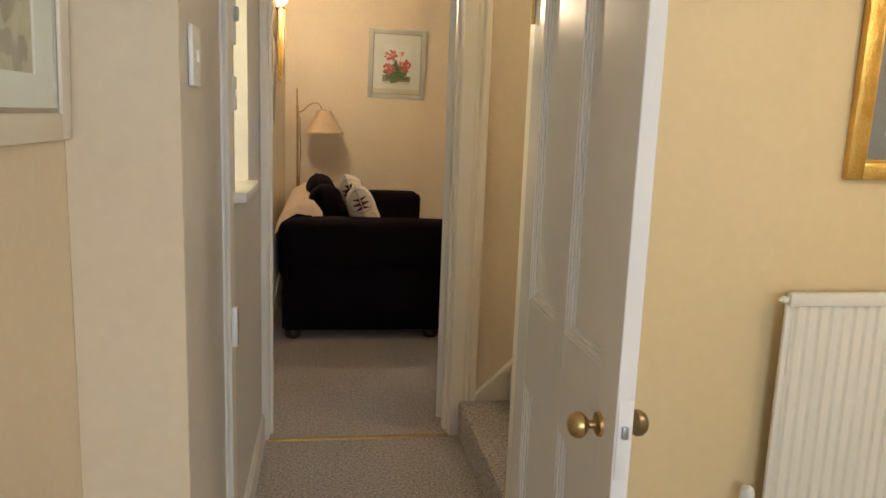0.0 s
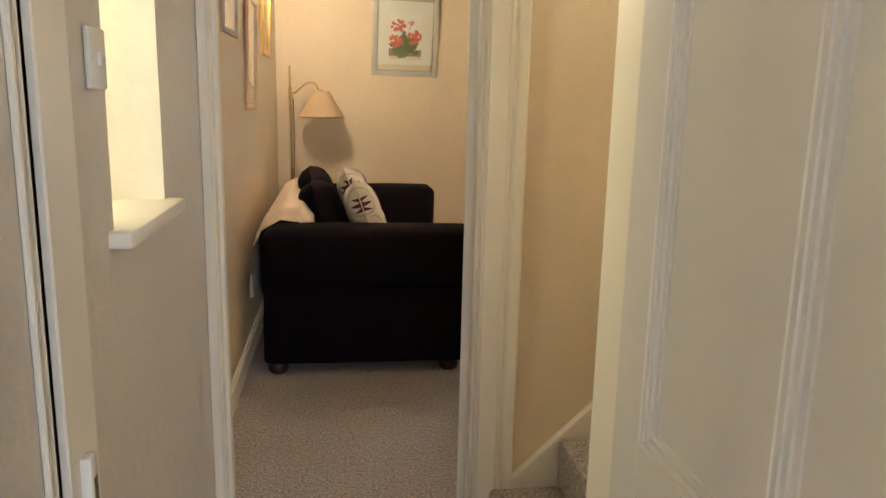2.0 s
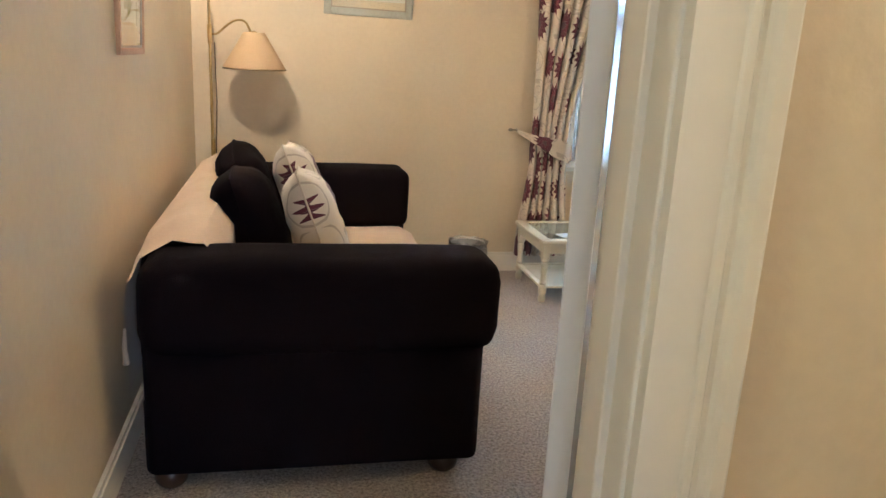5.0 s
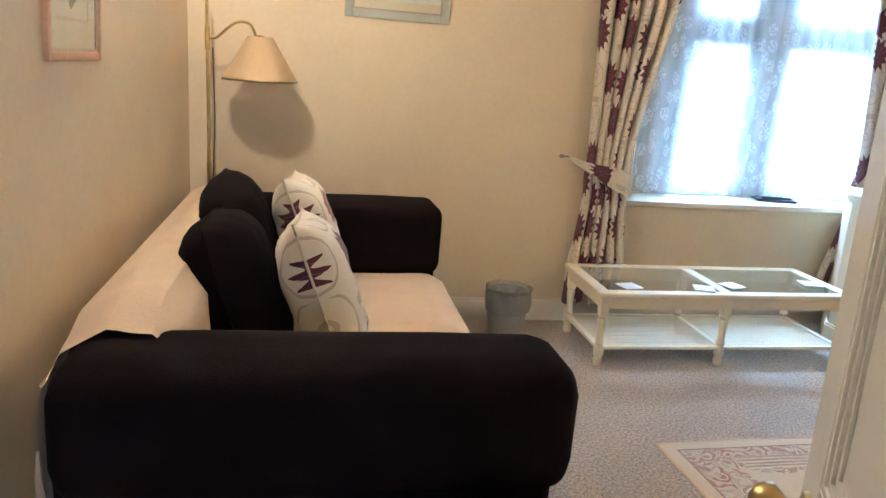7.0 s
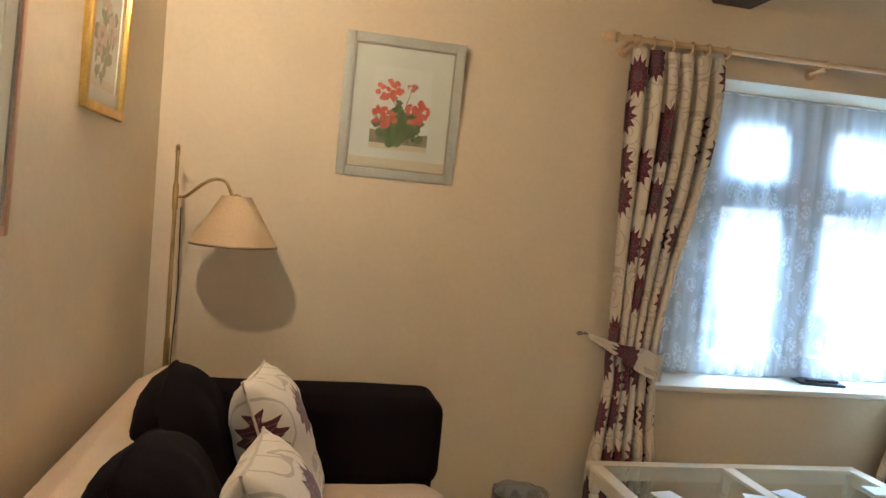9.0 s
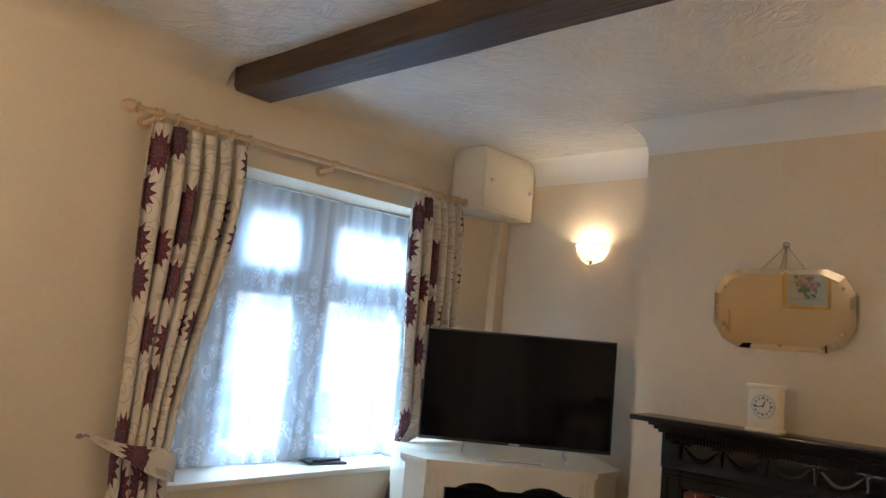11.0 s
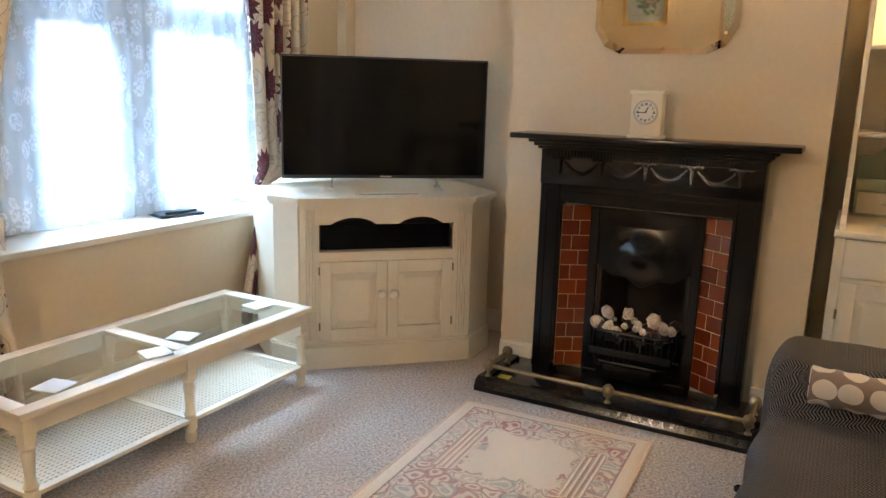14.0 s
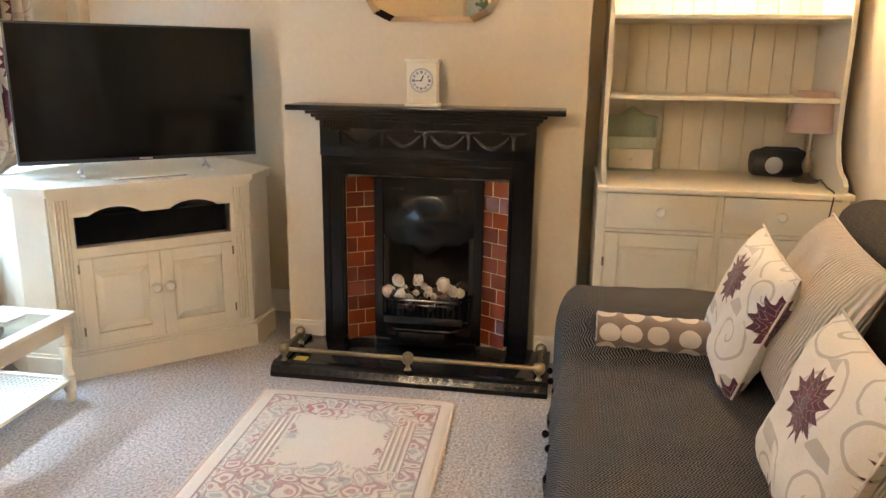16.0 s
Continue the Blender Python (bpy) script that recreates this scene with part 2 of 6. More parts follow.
def beam_wood():
    g = Graph("dark_oak_beam")
    co = g.node("ShaderNodeMapping", {"Vector": g.coord(), "Scale": (9, 0.7, 9)}).outputs[0]
    n = g.noise(3.0, 6, 0.65, co)
    g.set(color=g.mix(g.ramp(n, 0.3, 0.7), (0.018, 0.010, 0.006), (0.075, 0.040, 0.022)), rough=0.55)
    g.bump(n, 0.6, 0.02)
    return g.m


BEAM = beam_wood()


def ceiling_plaster():
    g = Graph("swirled_ceiling_plaster")
    co = g.coord()
    v = g.noise(9, 4, 0.6, g.node("ShaderNodeVectorMath", {0: co, 1: g.node("ShaderNodeTexNoise", {"Vector": co, "Scale": 4.0}).outputs[1]}, operation="ADD").outputs[0])
    g.set(color=g.mix(g.ramp(g.noise(2), 0.35, 0.65), (0.78, 0.75, 0.68), (0.86, 0.83, 0.76)), rough=0.27, spec=0.5)
    g.bump(v, 0.65, 0.03)
    return g.m


CEILING = ceiling_plaster()
COVING = plain("white_coving_paint", (0.74, 0.72, 0.67), (0.79, 0.77, 0.72), 0.5, coarse=3, fine=40, relief=0.08)


def carpet(name, a, b, c):
    g = Graph(name)
    f = g.noise(85, 4, 0.8)
    m = g.noise(30, 2)
    w = g.noise(2.2, 3)
    col = g.mix(g.ramp(f, 0.40, 0.60), a, b)
    col = g.mix(g.math("MULTIPLY", g.ramp(m, 0.45, 0.75), 0.55), col, c)
    col = g.mix(g.math("MULTIPLY", g.ramp(w, 0.35, 0.75), 0.22), col, a)
    g.set(color=col, rough=0.95, sheen=0.25)
    g.bump(g.math("ADD", f, g.math("MULTIPLY", m, 0.8)), 0.9, 0.012)
    return g.m


CARPET = carpet("beige_carpet", (0.22, 0.18, 0.155), (0.74, 0.66, 0.60), (0.50, 0.43, 0.385))


def cloth(name, a, b, rough=0.9, scale=320.0, relief=0.3, sheen=0.3, spec=0.3):
    g = Graph(name)
    g.set(spec=spec)
    f = g.noise(scale, 2)
    c = g.noise(5, 3)
    g.set(color=g.mix(g.math("ADD", g.math("MULTIPLY", g.ramp(f, 0.35, 0.65), 0.5), g.math("MULTIPLY", g.ramp(c, 0.3, 0.7), 0.5)), a, b), rough=rough, sheen=sheen)
    g.bump(g.math("ADD", f, c), relief, 0.005)
    return g.m


BLACK_VELVET = cloth("aubergine_black_fabric", (0.0045, 0.003, 0.0045), (0.008, 0.005, 0.007), 0.98, 260, 0.25, 0.0, 0.08)
CREAM_THROW = cloth("peach_cream_throw", (0.62, 0.46, 0.33), (0.70, 0.54, 0.40), 0.9, 170, 0.45, 0.3)
LINING = cloth("cream_curtain_lining", (0.60, 0.52, 0.42), (0.66, 0.58, 0.48), 0.9, 300, 0.1)


def ribbed_cloth():
    g = Graph("cream_ribbed_cushion")
    uv = g.node("ShaderNodeSeparateXYZ", {0: g.coord("UV")})
    r = g.math("SINE", g.math("MULTIPLY", uv.outputs[0], 560.0))
    g.set(color=g.mix(g.ramp(r, -1, 1), (0.60, 0.49, 0.36), (0.72, 0.61, 0.46)), rough=0.9, sheen=0.3)
    g.bump(r, 0.8, 0.006)
    return g.m


RIBBED = ribbed_cloth()


def herringbone():
    g = Graph("charcoal_herringbone_throw")
    uv = g.node("ShaderNodeSeparateXYZ", {0: g.coord("UV")})
    zig = g.math("PINGPONG", g.math("MULTIPLY", uv.outputs[0], 1.0), 0.016)
    s = g.math("SINE", g.math("MULTIPLY", g.math("ADD", uv.outputs[1], zig), 620.0))
    n = g.noise(330, 2)
    v = g.math("ADD", g.math("MULTIPLY", s, 0.36), g.math("MULTIPLY", n, 1.05))
    g.set(color=g.mix(g.ramp(v, 0.33, 0.95), (0.006, 0.006, 0.007), (0.20, 0.185, 0.175)), rough=0.95, sheen=0.0, spec=0.15)
    g.bump(v, 0.6, 0.004)
    return g.m


HERRING = herringbone()


def floral(name, cell, ground_a, ground_b, show=0.42, size=1.0, stray=0.55, narrow=1.0):
    """Printed dahlias in plum and grey with beige scrolls on a cream cloth; cell: the repeat in metres."""
    g = Graph(name)
    uv = g.coord("UV")
    p = g.node("ShaderNodeVectorMath", {0: uv, 1: (1 / cell, 1 / cell, 0)}, operation="MULTIPLY").outputs[0]
    vor = g.node("ShaderNodeTexVoronoi", {"Vector": p, "Scale": 1.0, "Randomness": stray}, voronoi_dimensions="2D")
    d = g.node("ShaderNodeVectorMath", {0: p, 1: vor.outputs["Position"]}, operation="SUBTRACT").outputs[0]
    wide = g.node("ShaderNodeVectorMath", {0: d, 1: (narrow, 1, 1)}, operation="MULTIPLY").outputs[0]
    xy = g.node("ShaderNodeSeparateXYZ", {0: wide})
    r = g.node("ShaderNodeVectorMath", {0: wide}, operation="LENGTH").outputs["Value"]
    a = g.math("ARCTAN2", xy.outputs[1], xy.outputs[0])
    tone = g.node("ShaderNodeSeparateColor", {0: vor.outputs["Color"]})
    on = g.math("GREATER_THAN", tone.outputs[0], show)
    # four rings of pointed petals, each ring overlapping the one outside it
    rings = []
    for k, (reach, count) in enumerate(((0.42, 6.5), (0.33, 6.0), (0.235, 5.0), (0.13, 4.0))):
        tip = g.math("SUBTRACT", 1.0, g.math("ABSOLUTE", g.math("SINE", g.math("ADD", g.math("MULTIPLY", a, count), 0.9 * k))))
        lim = g.math("MULTIPLY", g.math("ADD", 0.70, g.math("MULTIPLY", tip, 0.36)), reach * size)
        inside = g.math("MULTIPLY", on, g.math("LESS_THAN", r, lim))
        line = g.math("MULTIPLY", inside, g.math("GREATER_THAN", r, g.math("SUBTRACT", lim, 0.009)))
        rings.append((inside, line))
    # scrolls and leaves
    q = g.node("ShaderNodeVectorMath", {0: p, 1: (0.43, 0.21, 0)}, operation="ADD").outputs[0]
    vor2 = g.node("ShaderNodeTexVoronoi", {"Vector": q, "Scale": 1.45, "Randomness": 0.7}, voronoi_dimensions="2D")
    d2 = g.node("ShaderNodeVectorMath", {0: q, 1: vor2.outputs["Position"]}, operation="SUBTRACT").outputs[0]
    xy2 = g.node("ShaderNodeSeparateXYZ", {0: d2})
    r2 = g.node("ShaderNodeVectorMath", {0: d2}, operation="LENGTH").outputs["Value"]
    a2 = g.math("ARCTAN2", xy2.outputs[1], xy2.outputs[0])
    spiral = g.math("FRACT", g.math("SUBTRACT", g.math("MULTIPLY", r2, 5.0), g.math("MULTIPLY", a2, 0.15915)))
    scroll = g.math("MULTIPLY", g.math("LESS_THAN", g.math("ABSOLUTE", g.math("SUBTRACT", spiral, 0.5)), 0.075), g.math("LESS_THAN", r2, 0.36))
    leaf = g.math("MULTIPLY", g.math("LESS_THAN", g.math("ABSOLUTE", g.math("SUBTRACT", xy2.outputs[1], 0.30)), 0.07),
                  g.math("LESS_THAN", g.math("ABSOLUTE", g.math("ADD", xy2.outputs[0], g.math("MULTIPLY", xy2.outputs[1], 0.5))), 0.16))
    weave = g.noise(300, 2)
    base = g.mix(g.ramp(weave, 0.3, 0.7), ground_a, ground_b)
    col = g.mix(g.math("MULTIPLY", g.math("MAXIMUM", scroll, leaf), 0.75), base, (0.42, 0.36, 0.29))
    shades = ((0.115, 0.010, 0.028), (0.085, 0.008, 0.024), (0.13, 0.016, 0.036), (0.10, 0.055, 0.065))
    for k, (inside, line) in enumerate(rings):
        col = g.mix(inside, col, g.mix(g.math("MULTIPLY", tone.outputs[1], 0.5), shades[k], (0.055, 0.030, 0.045)))
        if k:
            col = g.mix(g.math("MULTIPLY", line, 0.45), col, (0.50, 0.38, 0.36))
    g.set(color=col, rough=0.88, sheen=0.2)
    g.bump(weave, 0.2, 0.003)
    return g.m


FLORAL_CURTAIN = floral("floral_curtain_print", 0.205, (0.62, 0.55, 0.45), (0.70, 0.63, 0.53), 0.36, 1.15, 0.55, 1.3)
FLORAL_CUSHION = floral("floral_cushion_print", 0.30, (0.70, 0.63, 0.53), (0.77, 0.70, 0.60), -1.0, 0.70, 0.0)


def leaf_blanket():
    g = Graph("brown_leaf_print_blanket")
    p = g.node("ShaderNodeVectorMath", {0: g.coord("UV"), 1: (11.0, 11.0, 0)}, operation="MULTIPLY").outputs[0]
    vor = g.node("ShaderNodeTexVoronoi", {"Vector": p, "Scale": 1.0, "Randomness": 0.35}, voronoi_dimensions="2D")
    n = g.noise(250, 2)
    on = g.math("LESS_THAN", vor.outputs["Distance"], 0.40)
    g.set(color=g.mix(on, g.mix(n, (0.16, 0.115, 0.09), (0.24, 0.18, 0.145)), (0.66, 0.58, 0.48)), rough=0.95, sheen=0.4)
    g.bump(n, 0.5, 0.004)
    return g.m


LEAF_BLANKET = leaf_blanket()


def rug_wool():
    """Cream wool with pink and grey carved flowers, fluted side panels and a plain middle."""
    g = Graph("carved_floral_rug_wool")
    uv = g.coord("UV")
    xyz = g.node("ShaderNodeSeparateXYZ", {0: uv})
    u, v = xyz.outputs[0], xyz.outputs[1]
    warp = g.node("ShaderNodeTexNoise", {"Vector": uv, "Scale": 7.0, "Detail": 2.0}).outputs[1]
    p = g.node("ShaderNodeVectorMath", {0: uv, 1: g.node("ShaderNodeVectorMath", {0: warp, 1: (0.19, 0.19, 0)}, operation="MULTIPLY").outputs[0]}, operation="ADD").outputs[0]
    vor = g.node("ShaderNodeTexVoronoi", {"Vector": p, "Scale": 13.0, "Randomness": 0.9}, voronoi_dimensions="2D", feature="F1")
    edge = g.node("ShaderNodeTexVoronoi", {"Vector": p, "Scale": 13.0, "Randomness": 0.9}, voronoi_dimensions="2D", feature="DISTANCE_TO_EDGE").outputs[0]
    tone = g.node("ShaderNodeSeparateColor", {0: vor.outputs["Color"]})
    ring = g.math("SINE", g.math("MULTIPLY", vor.outputs["Distance"], 17.0))
    du = g.math("SUBTRACT", 0.415, g.math("ABSOLUTE", g.math("SUBTRACT", u, 0.415)))
    dv = g.math("SUBTRACT", 0.825, g.math("ABSOLUTE", g.math("SUBTRACT", v, 0.825)))
    rim = g.math("MINIMUM", du, dv)
    wob = g.math("MULTIPLY", g.math("SUBTRACT", g.noise(9, 2, 0.5, uv), 0.5), 0.26)
    cu = g.math("ABSOLUTE", g.math("SUBTRACT", u, 0.415))
    cv = g.math("ABSOLUTE", g.math("SUBTRACT", v, 0.825))
    field = g.math("MULTIPLY", g.math("GREATER_THAN", g.math("ADD", rim, wob), 0.235), g.math("GREATER_THAN", g.math("ADD", cv, wob), 0.24))
    flute_zone = g.math("MULTIPLY", g.math("MULTIPLY", g.math("GREATER_THAN", du, 0.125), g.math("LESS_THAN", du, 0.215)),
                        g.math("MULTIPLY", g.math("GREATER_THAN", g.math("ADD", cv, wob), 0.22), g.math("LESS_THAN", g.math("ADD", cv, wob), 0.58)))
    flute = g.math("SINE", g.math("MULTIPLY", du, 280.0))
    inside = g.math("GREATER_THAN", rim, 0.052)
    busy = g.math("MULTIPLY", g.math("MULTIPLY", inside, g.math("SUBTRACT", 1.0, field)), g.math("SUBTRACT", 1.0, flute_zone))
    cream = g.mix(g.noise(150, 2), (0.60, 0.51, 0.41), (0.70, 0.61, 0.51))
    tint = g.mix(g.math("GREATER_THAN", tone.outputs[0], 0.45), (0.52, 0.44, 0.38), (0.42, 0.22, 0.21))
    tint = g.mix(g.math("GREATER_THAN", tone.outputs[1], 0.72), tint, (0.38, 0.39, 0.36))
    tint = g.mix(g.math("GREATER_THAN", tone.outputs[2], 0.95), tint, (0.42, 0.12, 0.11))
    motif = g.math("MULTIPLY", busy, g.ramp(ring, -0.5, 0.5))
    col = g.mix(g.math("MULTIPLY", motif, 0.9), cream, tint)
    col = g.mix(g.math("MULTIPLY", flute_zone, g.ramp(flute, 0.0, -1.0)), col, (0.44, 0.32, 0.29))
    line = g.math("LESS_THAN", g.math("ABSOLUTE", g.math("SUBTRACT", rim, 0.056)), 0.004)
    groove = g.math("MULTIPLY", busy, g.math("LESS_THAN", edge, 0.035))
    cut = g.math("MAXIMUM", g.math("MULTIPLY", groove, 0.7), line)
    col = g.mix(g.math("MULTIPLY", cut, 0.85), col, (0.27, 0.16, 0.14))
    g.set(color=col, rough=0.95, sheen=0.4)
    h = g.math("ADD", g.math("MULTIPLY", g.math("SUBTRACT", 1.0, cut), 0.9), g.math("ADD", g.math("MULTIPLY", motif, 0.5), g.math("MULTIPLY", g.noise(200, 2), 0.25)))
    h = g.math("ADD", h, g.math("MULTIPLY", g.math("MULTIPLY", flute_zone, flute), 0.35))
    g.bump(h, 0.9, 0.012)
    return g.m


RUG = rug_wool()


def net_cloth():
    g = Graph("white_lace_net")
    t = g.t
    uv = g.coord("UV")
    xyz = g.node("ShaderNodeSeparateXYZ", {0: uv})
    vor = g.node("ShaderNodeTexVoronoi", {"Vector": uv, "Scale": 9.0, "Randomness": 0.9}, voronoi_dimensions="2D")
    fine = g.noise(55, 3, 0.6, uv)
    lace = g.math("MULTIPLY", g.math("MULTIPLY", g.math("LESS_THAN", vor.outputs["Distance"], 0.36), g.ramp(fine, 0.42, 0.56)), g.ramp(xyz.outputs[1], 1.15, 1.0))
    stripe = g.ramp(g.noise(6, 0, 0.4, g.node("ShaderNodeMapping", {"Vector": uv, "Scale": (1.6, 0.08, 1)}).outputs[0]), 0.38, 0.62)
    cover = g.math("ADD", g.math("ADD", 0.42, g.math("MULTIPLY", stripe, 0.22)), g.math("MULTIPLY", lace, 0.25))
    clear = g.node("ShaderNodeBsdfTransparent").outputs[0]
    soft = g.node("ShaderNodeBsdfTranslucent", {"Color": (0.74, 0.86, 0.98, 1)}).outputs[0]
    face = g.node("ShaderNodeBsdfDiffuse", {"Color": (0.78, 0.85, 0.93, 1)}).outputs[0]
    both = g.node("ShaderNodeMixShader", {0: 0.5, 1: soft, 2: face}).outputs[0]
    full = g.node("ShaderNodeMixShader", {0: cover, 1: clear, 2: both}).outputs[0]
    t.links.new(full, t.nodes["Material Output"].inputs[0])
    return g.m


NET = net_cloth()


def tile_glaze():
    g = Graph("amber_glazed_tile")
    info = g.node("ShaderNodeObjectInfo").outputs["Random"]
    n = g.noise(18, 3)
    v = g.math("ADD", g.math("MULTIPLY", info, 0.7), g.math("MULTIPLY", n, 0.3))
    g.set(color=g.mix(v, (0.085, 0.012, 0.004), (0.27, 0.055, 0.012)), rough=0.12, coat=0.6)
    return g.m


TILE = tile_glaze()
GROUT = plain("pale_grout", (0.50, 0.29, 0.12), (0.60, 0.36, 0.16), 0.8)
BULB_GLASS = Graph("lit_frosted_glass").set(color=(0.9, 0.8, 0.6), rough=0.5, emit=(1.0, 0.72, 0.40), power=2.0).m
ASPHALT = plain("asphalt", (0.045, 0.045, 0.045), (0.06, 0.06, 0.06), 0.9, relief=0.4)


def glowing_distance():
    g = Graph("glowing_distance")
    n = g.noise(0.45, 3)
    # Emission stands in for sunlight on the distance, mottled by noise.
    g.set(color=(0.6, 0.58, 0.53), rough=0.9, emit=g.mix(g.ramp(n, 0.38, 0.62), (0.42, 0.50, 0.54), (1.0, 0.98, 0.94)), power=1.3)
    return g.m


BACKDROP_GLOW = glowing_distance()

# ---- structure ----
CEIL = 2.74
structure("floor", boxes((-0.6, 4.9, -2.4, 8.0, -0.12, 0.0)), CARPET, "beige speckled loop-pile carpet on the floor")
structure("wall_left", boxes((-0.5, -0.30, 3.72, 7.63, 0, CEIL)), PLASTER, "cream painted plaster wall")
# back wall with the window opening
WX0, WX1, WZ0, WZ1 = 2.06, 3.88, 0.735, 2.275
bm = boxes((-0.5, WX0, 7.63, 8.0, 0, CEIL), (WX1, 4.8, 7.63, 8.0, 0, CEIL), (WX0, WX1, 7.63, 8.0, WZ1, CEIL), (WX0, WX1, 7.63, 8.0, 0, WZ0 - 0.03))
prism(bm, [(WX0, 7.632), (WX0 + 0.26, 8.0), (WX0, 8.0)], (WZ0, WZ1))
structure("wall_back", bm, PLASTER, "cream plaster wall with a deep window recess")
CH0, CH1, CHX = 4.855, 6.28, 3.95
FY0, FY1 = 5.30, 5.80
structure("wall_chimney", boxes((CHX, 4.5, CH0, FY0, 0, CEIL), (CHX, 4.5, FY1, CH1, 0, CEIL), (CHX, 4.5, FY0, FY1, 0.75, CEIL), (4.35, 4.5, FY0, FY1, 0, 0.75)),
          PLASTER, "cream chimney breast wall")
structure("wall_alcove", boxes((4.42, 4.6, CH1, 7.63, 0, CEIL), (4.42, 4.6, 3.6, CH0, 0, CEIL)), PLASTER, "cream alcove walls beside the chimney")
# partition between hall and living room, with the doorway
DX0, DX1 = -0.155, 0.660
structure("wall_partition", boxes((-0.5, DX0 - 0.03, 3.60, 3.72, 0, CEIL), (DX1 + 0.03, 4.6, 3.60, 3.72, 0, CEIL), (DX0 - 0.03, DX1 + 0.03, 3.60, 3.72, 2.03, CEIL)),
          PLASTER, "cream partition wall with a doorway")
# hall left wall with a window recess
RY0, RY1, RZ0, RZ1 = 2.70, 3.10, 1.215, 2.15
structure("wall_hall_left", boxes((-0.62, -0.172, 1.763, 2.34, 0, 2.5), (-0.62, -0.19, 2.34, RY0, 0, 2.5), (-0.62, -0.19, RY1, 3.60, 0, 2.5), (-0.62, -0.19, RY0, RY1, 0, RZ0 - 0.03), (-0.62, -0.19, RY0, RY1, RZ1, 2.5)),
          PLASTER_HALL, "pale glossy painted hall wall with a small window recess")
structure("wall_hall_end", boxes((-0.371, -0.1725, 1.752, 1.7625, 0, 2.5)), PLASTER, "cream plaster return of the hall wall")
structure("wall_first_left", boxes((-0.62, -0.372, -2.4, 1.763, 0, 2.5)), PLASTER, "cream plaster wall of the first room")
structure("wall_first_end", boxes((0.73, 3.0, 2.34, 2.575, 0, 2.5), (-0.19, 0.73, 2.34, 2.575, 2.03, 2.5)), PLASTER_YELLOW, "warm yellow plaster wall")
structure("wall_first_right", boxes((3.0, 3.15, -2.4, 2.46, 0, 2.5)), PLASTER_YELLOW, "warm yellow plaster wall")
structure("wall_first_back", boxes((-0.62, 0.2, -2.4, -2.2, 0, 2.5), (1.6, 3.15, -2.4, -2.2, 0, 2.5), (0.2, 1.6, -2.4, -2.2, 0, 0.9), (0.2, 1.6, -2.4, -2.2, 2.2, 2.5)),
          PLASTER_YELLOW, "warm yellow plaster wall with a window opening")
structure("wall_stair_end", boxes((2.6, 2.7, 2.46, 3.60, 0, 3.4)), PLASTER, "cream plaster wall at the head of the stairs")
structure("ceiling", boxes((-0.5, 4.6, 3.60, 8.0, CEIL, CEIL + 0.1)), CEILING, "white ceiling with swirled glossy plaster")
structure("ceiling_first_room", boxes((-0.62, 3.15, -2.4, 2.46, 2.5, 2.6)), COVING, "plain white ceiling")
structure("ceiling_hall", boxes((-0.62, 2.7, 2.46, 3.60, 2.5, 2.6)), COVING, "plain white hall ceiling")

# coving: a quarter-round hollow along a wall
def cove(bm, a, b, inward, drop=0.16, out=0.11, mitre=(0, 0)):
    along = (Vector(b) - Vector(a)).normalized()
    a, b, inward = Vector(a), Vector(b), Vector(inward)
    prof = [(0, 0), (0, -drop)] + [(out * (1 - math.cos(k / 6 * math.pi / 2)), -drop * (1 - math.sin(k / 6 * math.pi / 2)) * 1.0) for k in range(1, 6)] + [(out, 0)]
    rings = [[bm.verts.new(p + inward * o + along * o * t + Vector((0, 0, z))) for o, z in prof] for p, t in ((a, mitre[0]), (b, mitre[1]))]
    for i in range(len(prof)):
        j = (i + 1) % len(prof)
        bm.faces.new([rings[0][i], rings[1][i], rings[1][j], rings[0][j]])
    bm.faces.new(rings[0])
    bm.faces.new(rings[1][::-1])


bm = bmesh.new()
C = CEIL - 0.002
cove(bm, (CHX - 0.001, CH0, C), (CHX - 0.001, CH1, C), (-1, 0, 0), mitre=(-1, 1))
cove(bm, (CHX, CH1 + 0.001, C), (4.42, CH1 + 0.001, C), (0, 1, 0), mitre=(-1, 0))
cove(bm, (CHX, CH0 - 0.001, C), (4.42, CH0 - 0.001, C), (0, -1, 0), mitre=(-1, 0))
cove(bm, (4.419, CH1, C), (4.419, 7.36, C), (-1, 0, 0))
cove(bm, (4.419, 3.72, C), (4.419, CH0, C), (-1, 0, 0))
bmesh.ops.recalc_face_normals(bm, faces=bm.faces)
structure("trim_coving", bm, COVING, "white plaster coving", True)
bm = bmesh.new()
cove(bm, (-0.3, 7.629, C), (2.18, 7.629, C), (0, -1, 0), 0.10, 0.16)
cove(bm, (2.46, 7.629, C), (3.85, 7.629, C), (0, -1, 0), 0.10, 0.16)
bmesh.ops.recalc_face_normals(bm, faces=bm.faces)
structure("trim_wall_curve", bm, PLASTER, "softly rounded junction of wall and ceiling", True)

# skirting boards
def skirting(bm, x0, x1, y0, y1, h=0.13):
    box(bm, x0, x1, y0, y1, 0, h - 0.02)
    mx, my = (0.006 if abs(x1 - x0) < 0.05 else 0), (0.006 if abs(y1 - y0) < 0.05 else 0)
    box(bm, x0 + mx * (x0 > 1 or x0 > 0), x1 - mx * (x0 < 1), y0 + my * (y0 > 5), y1 - my * (y0 < 5), h - 0.02, h)


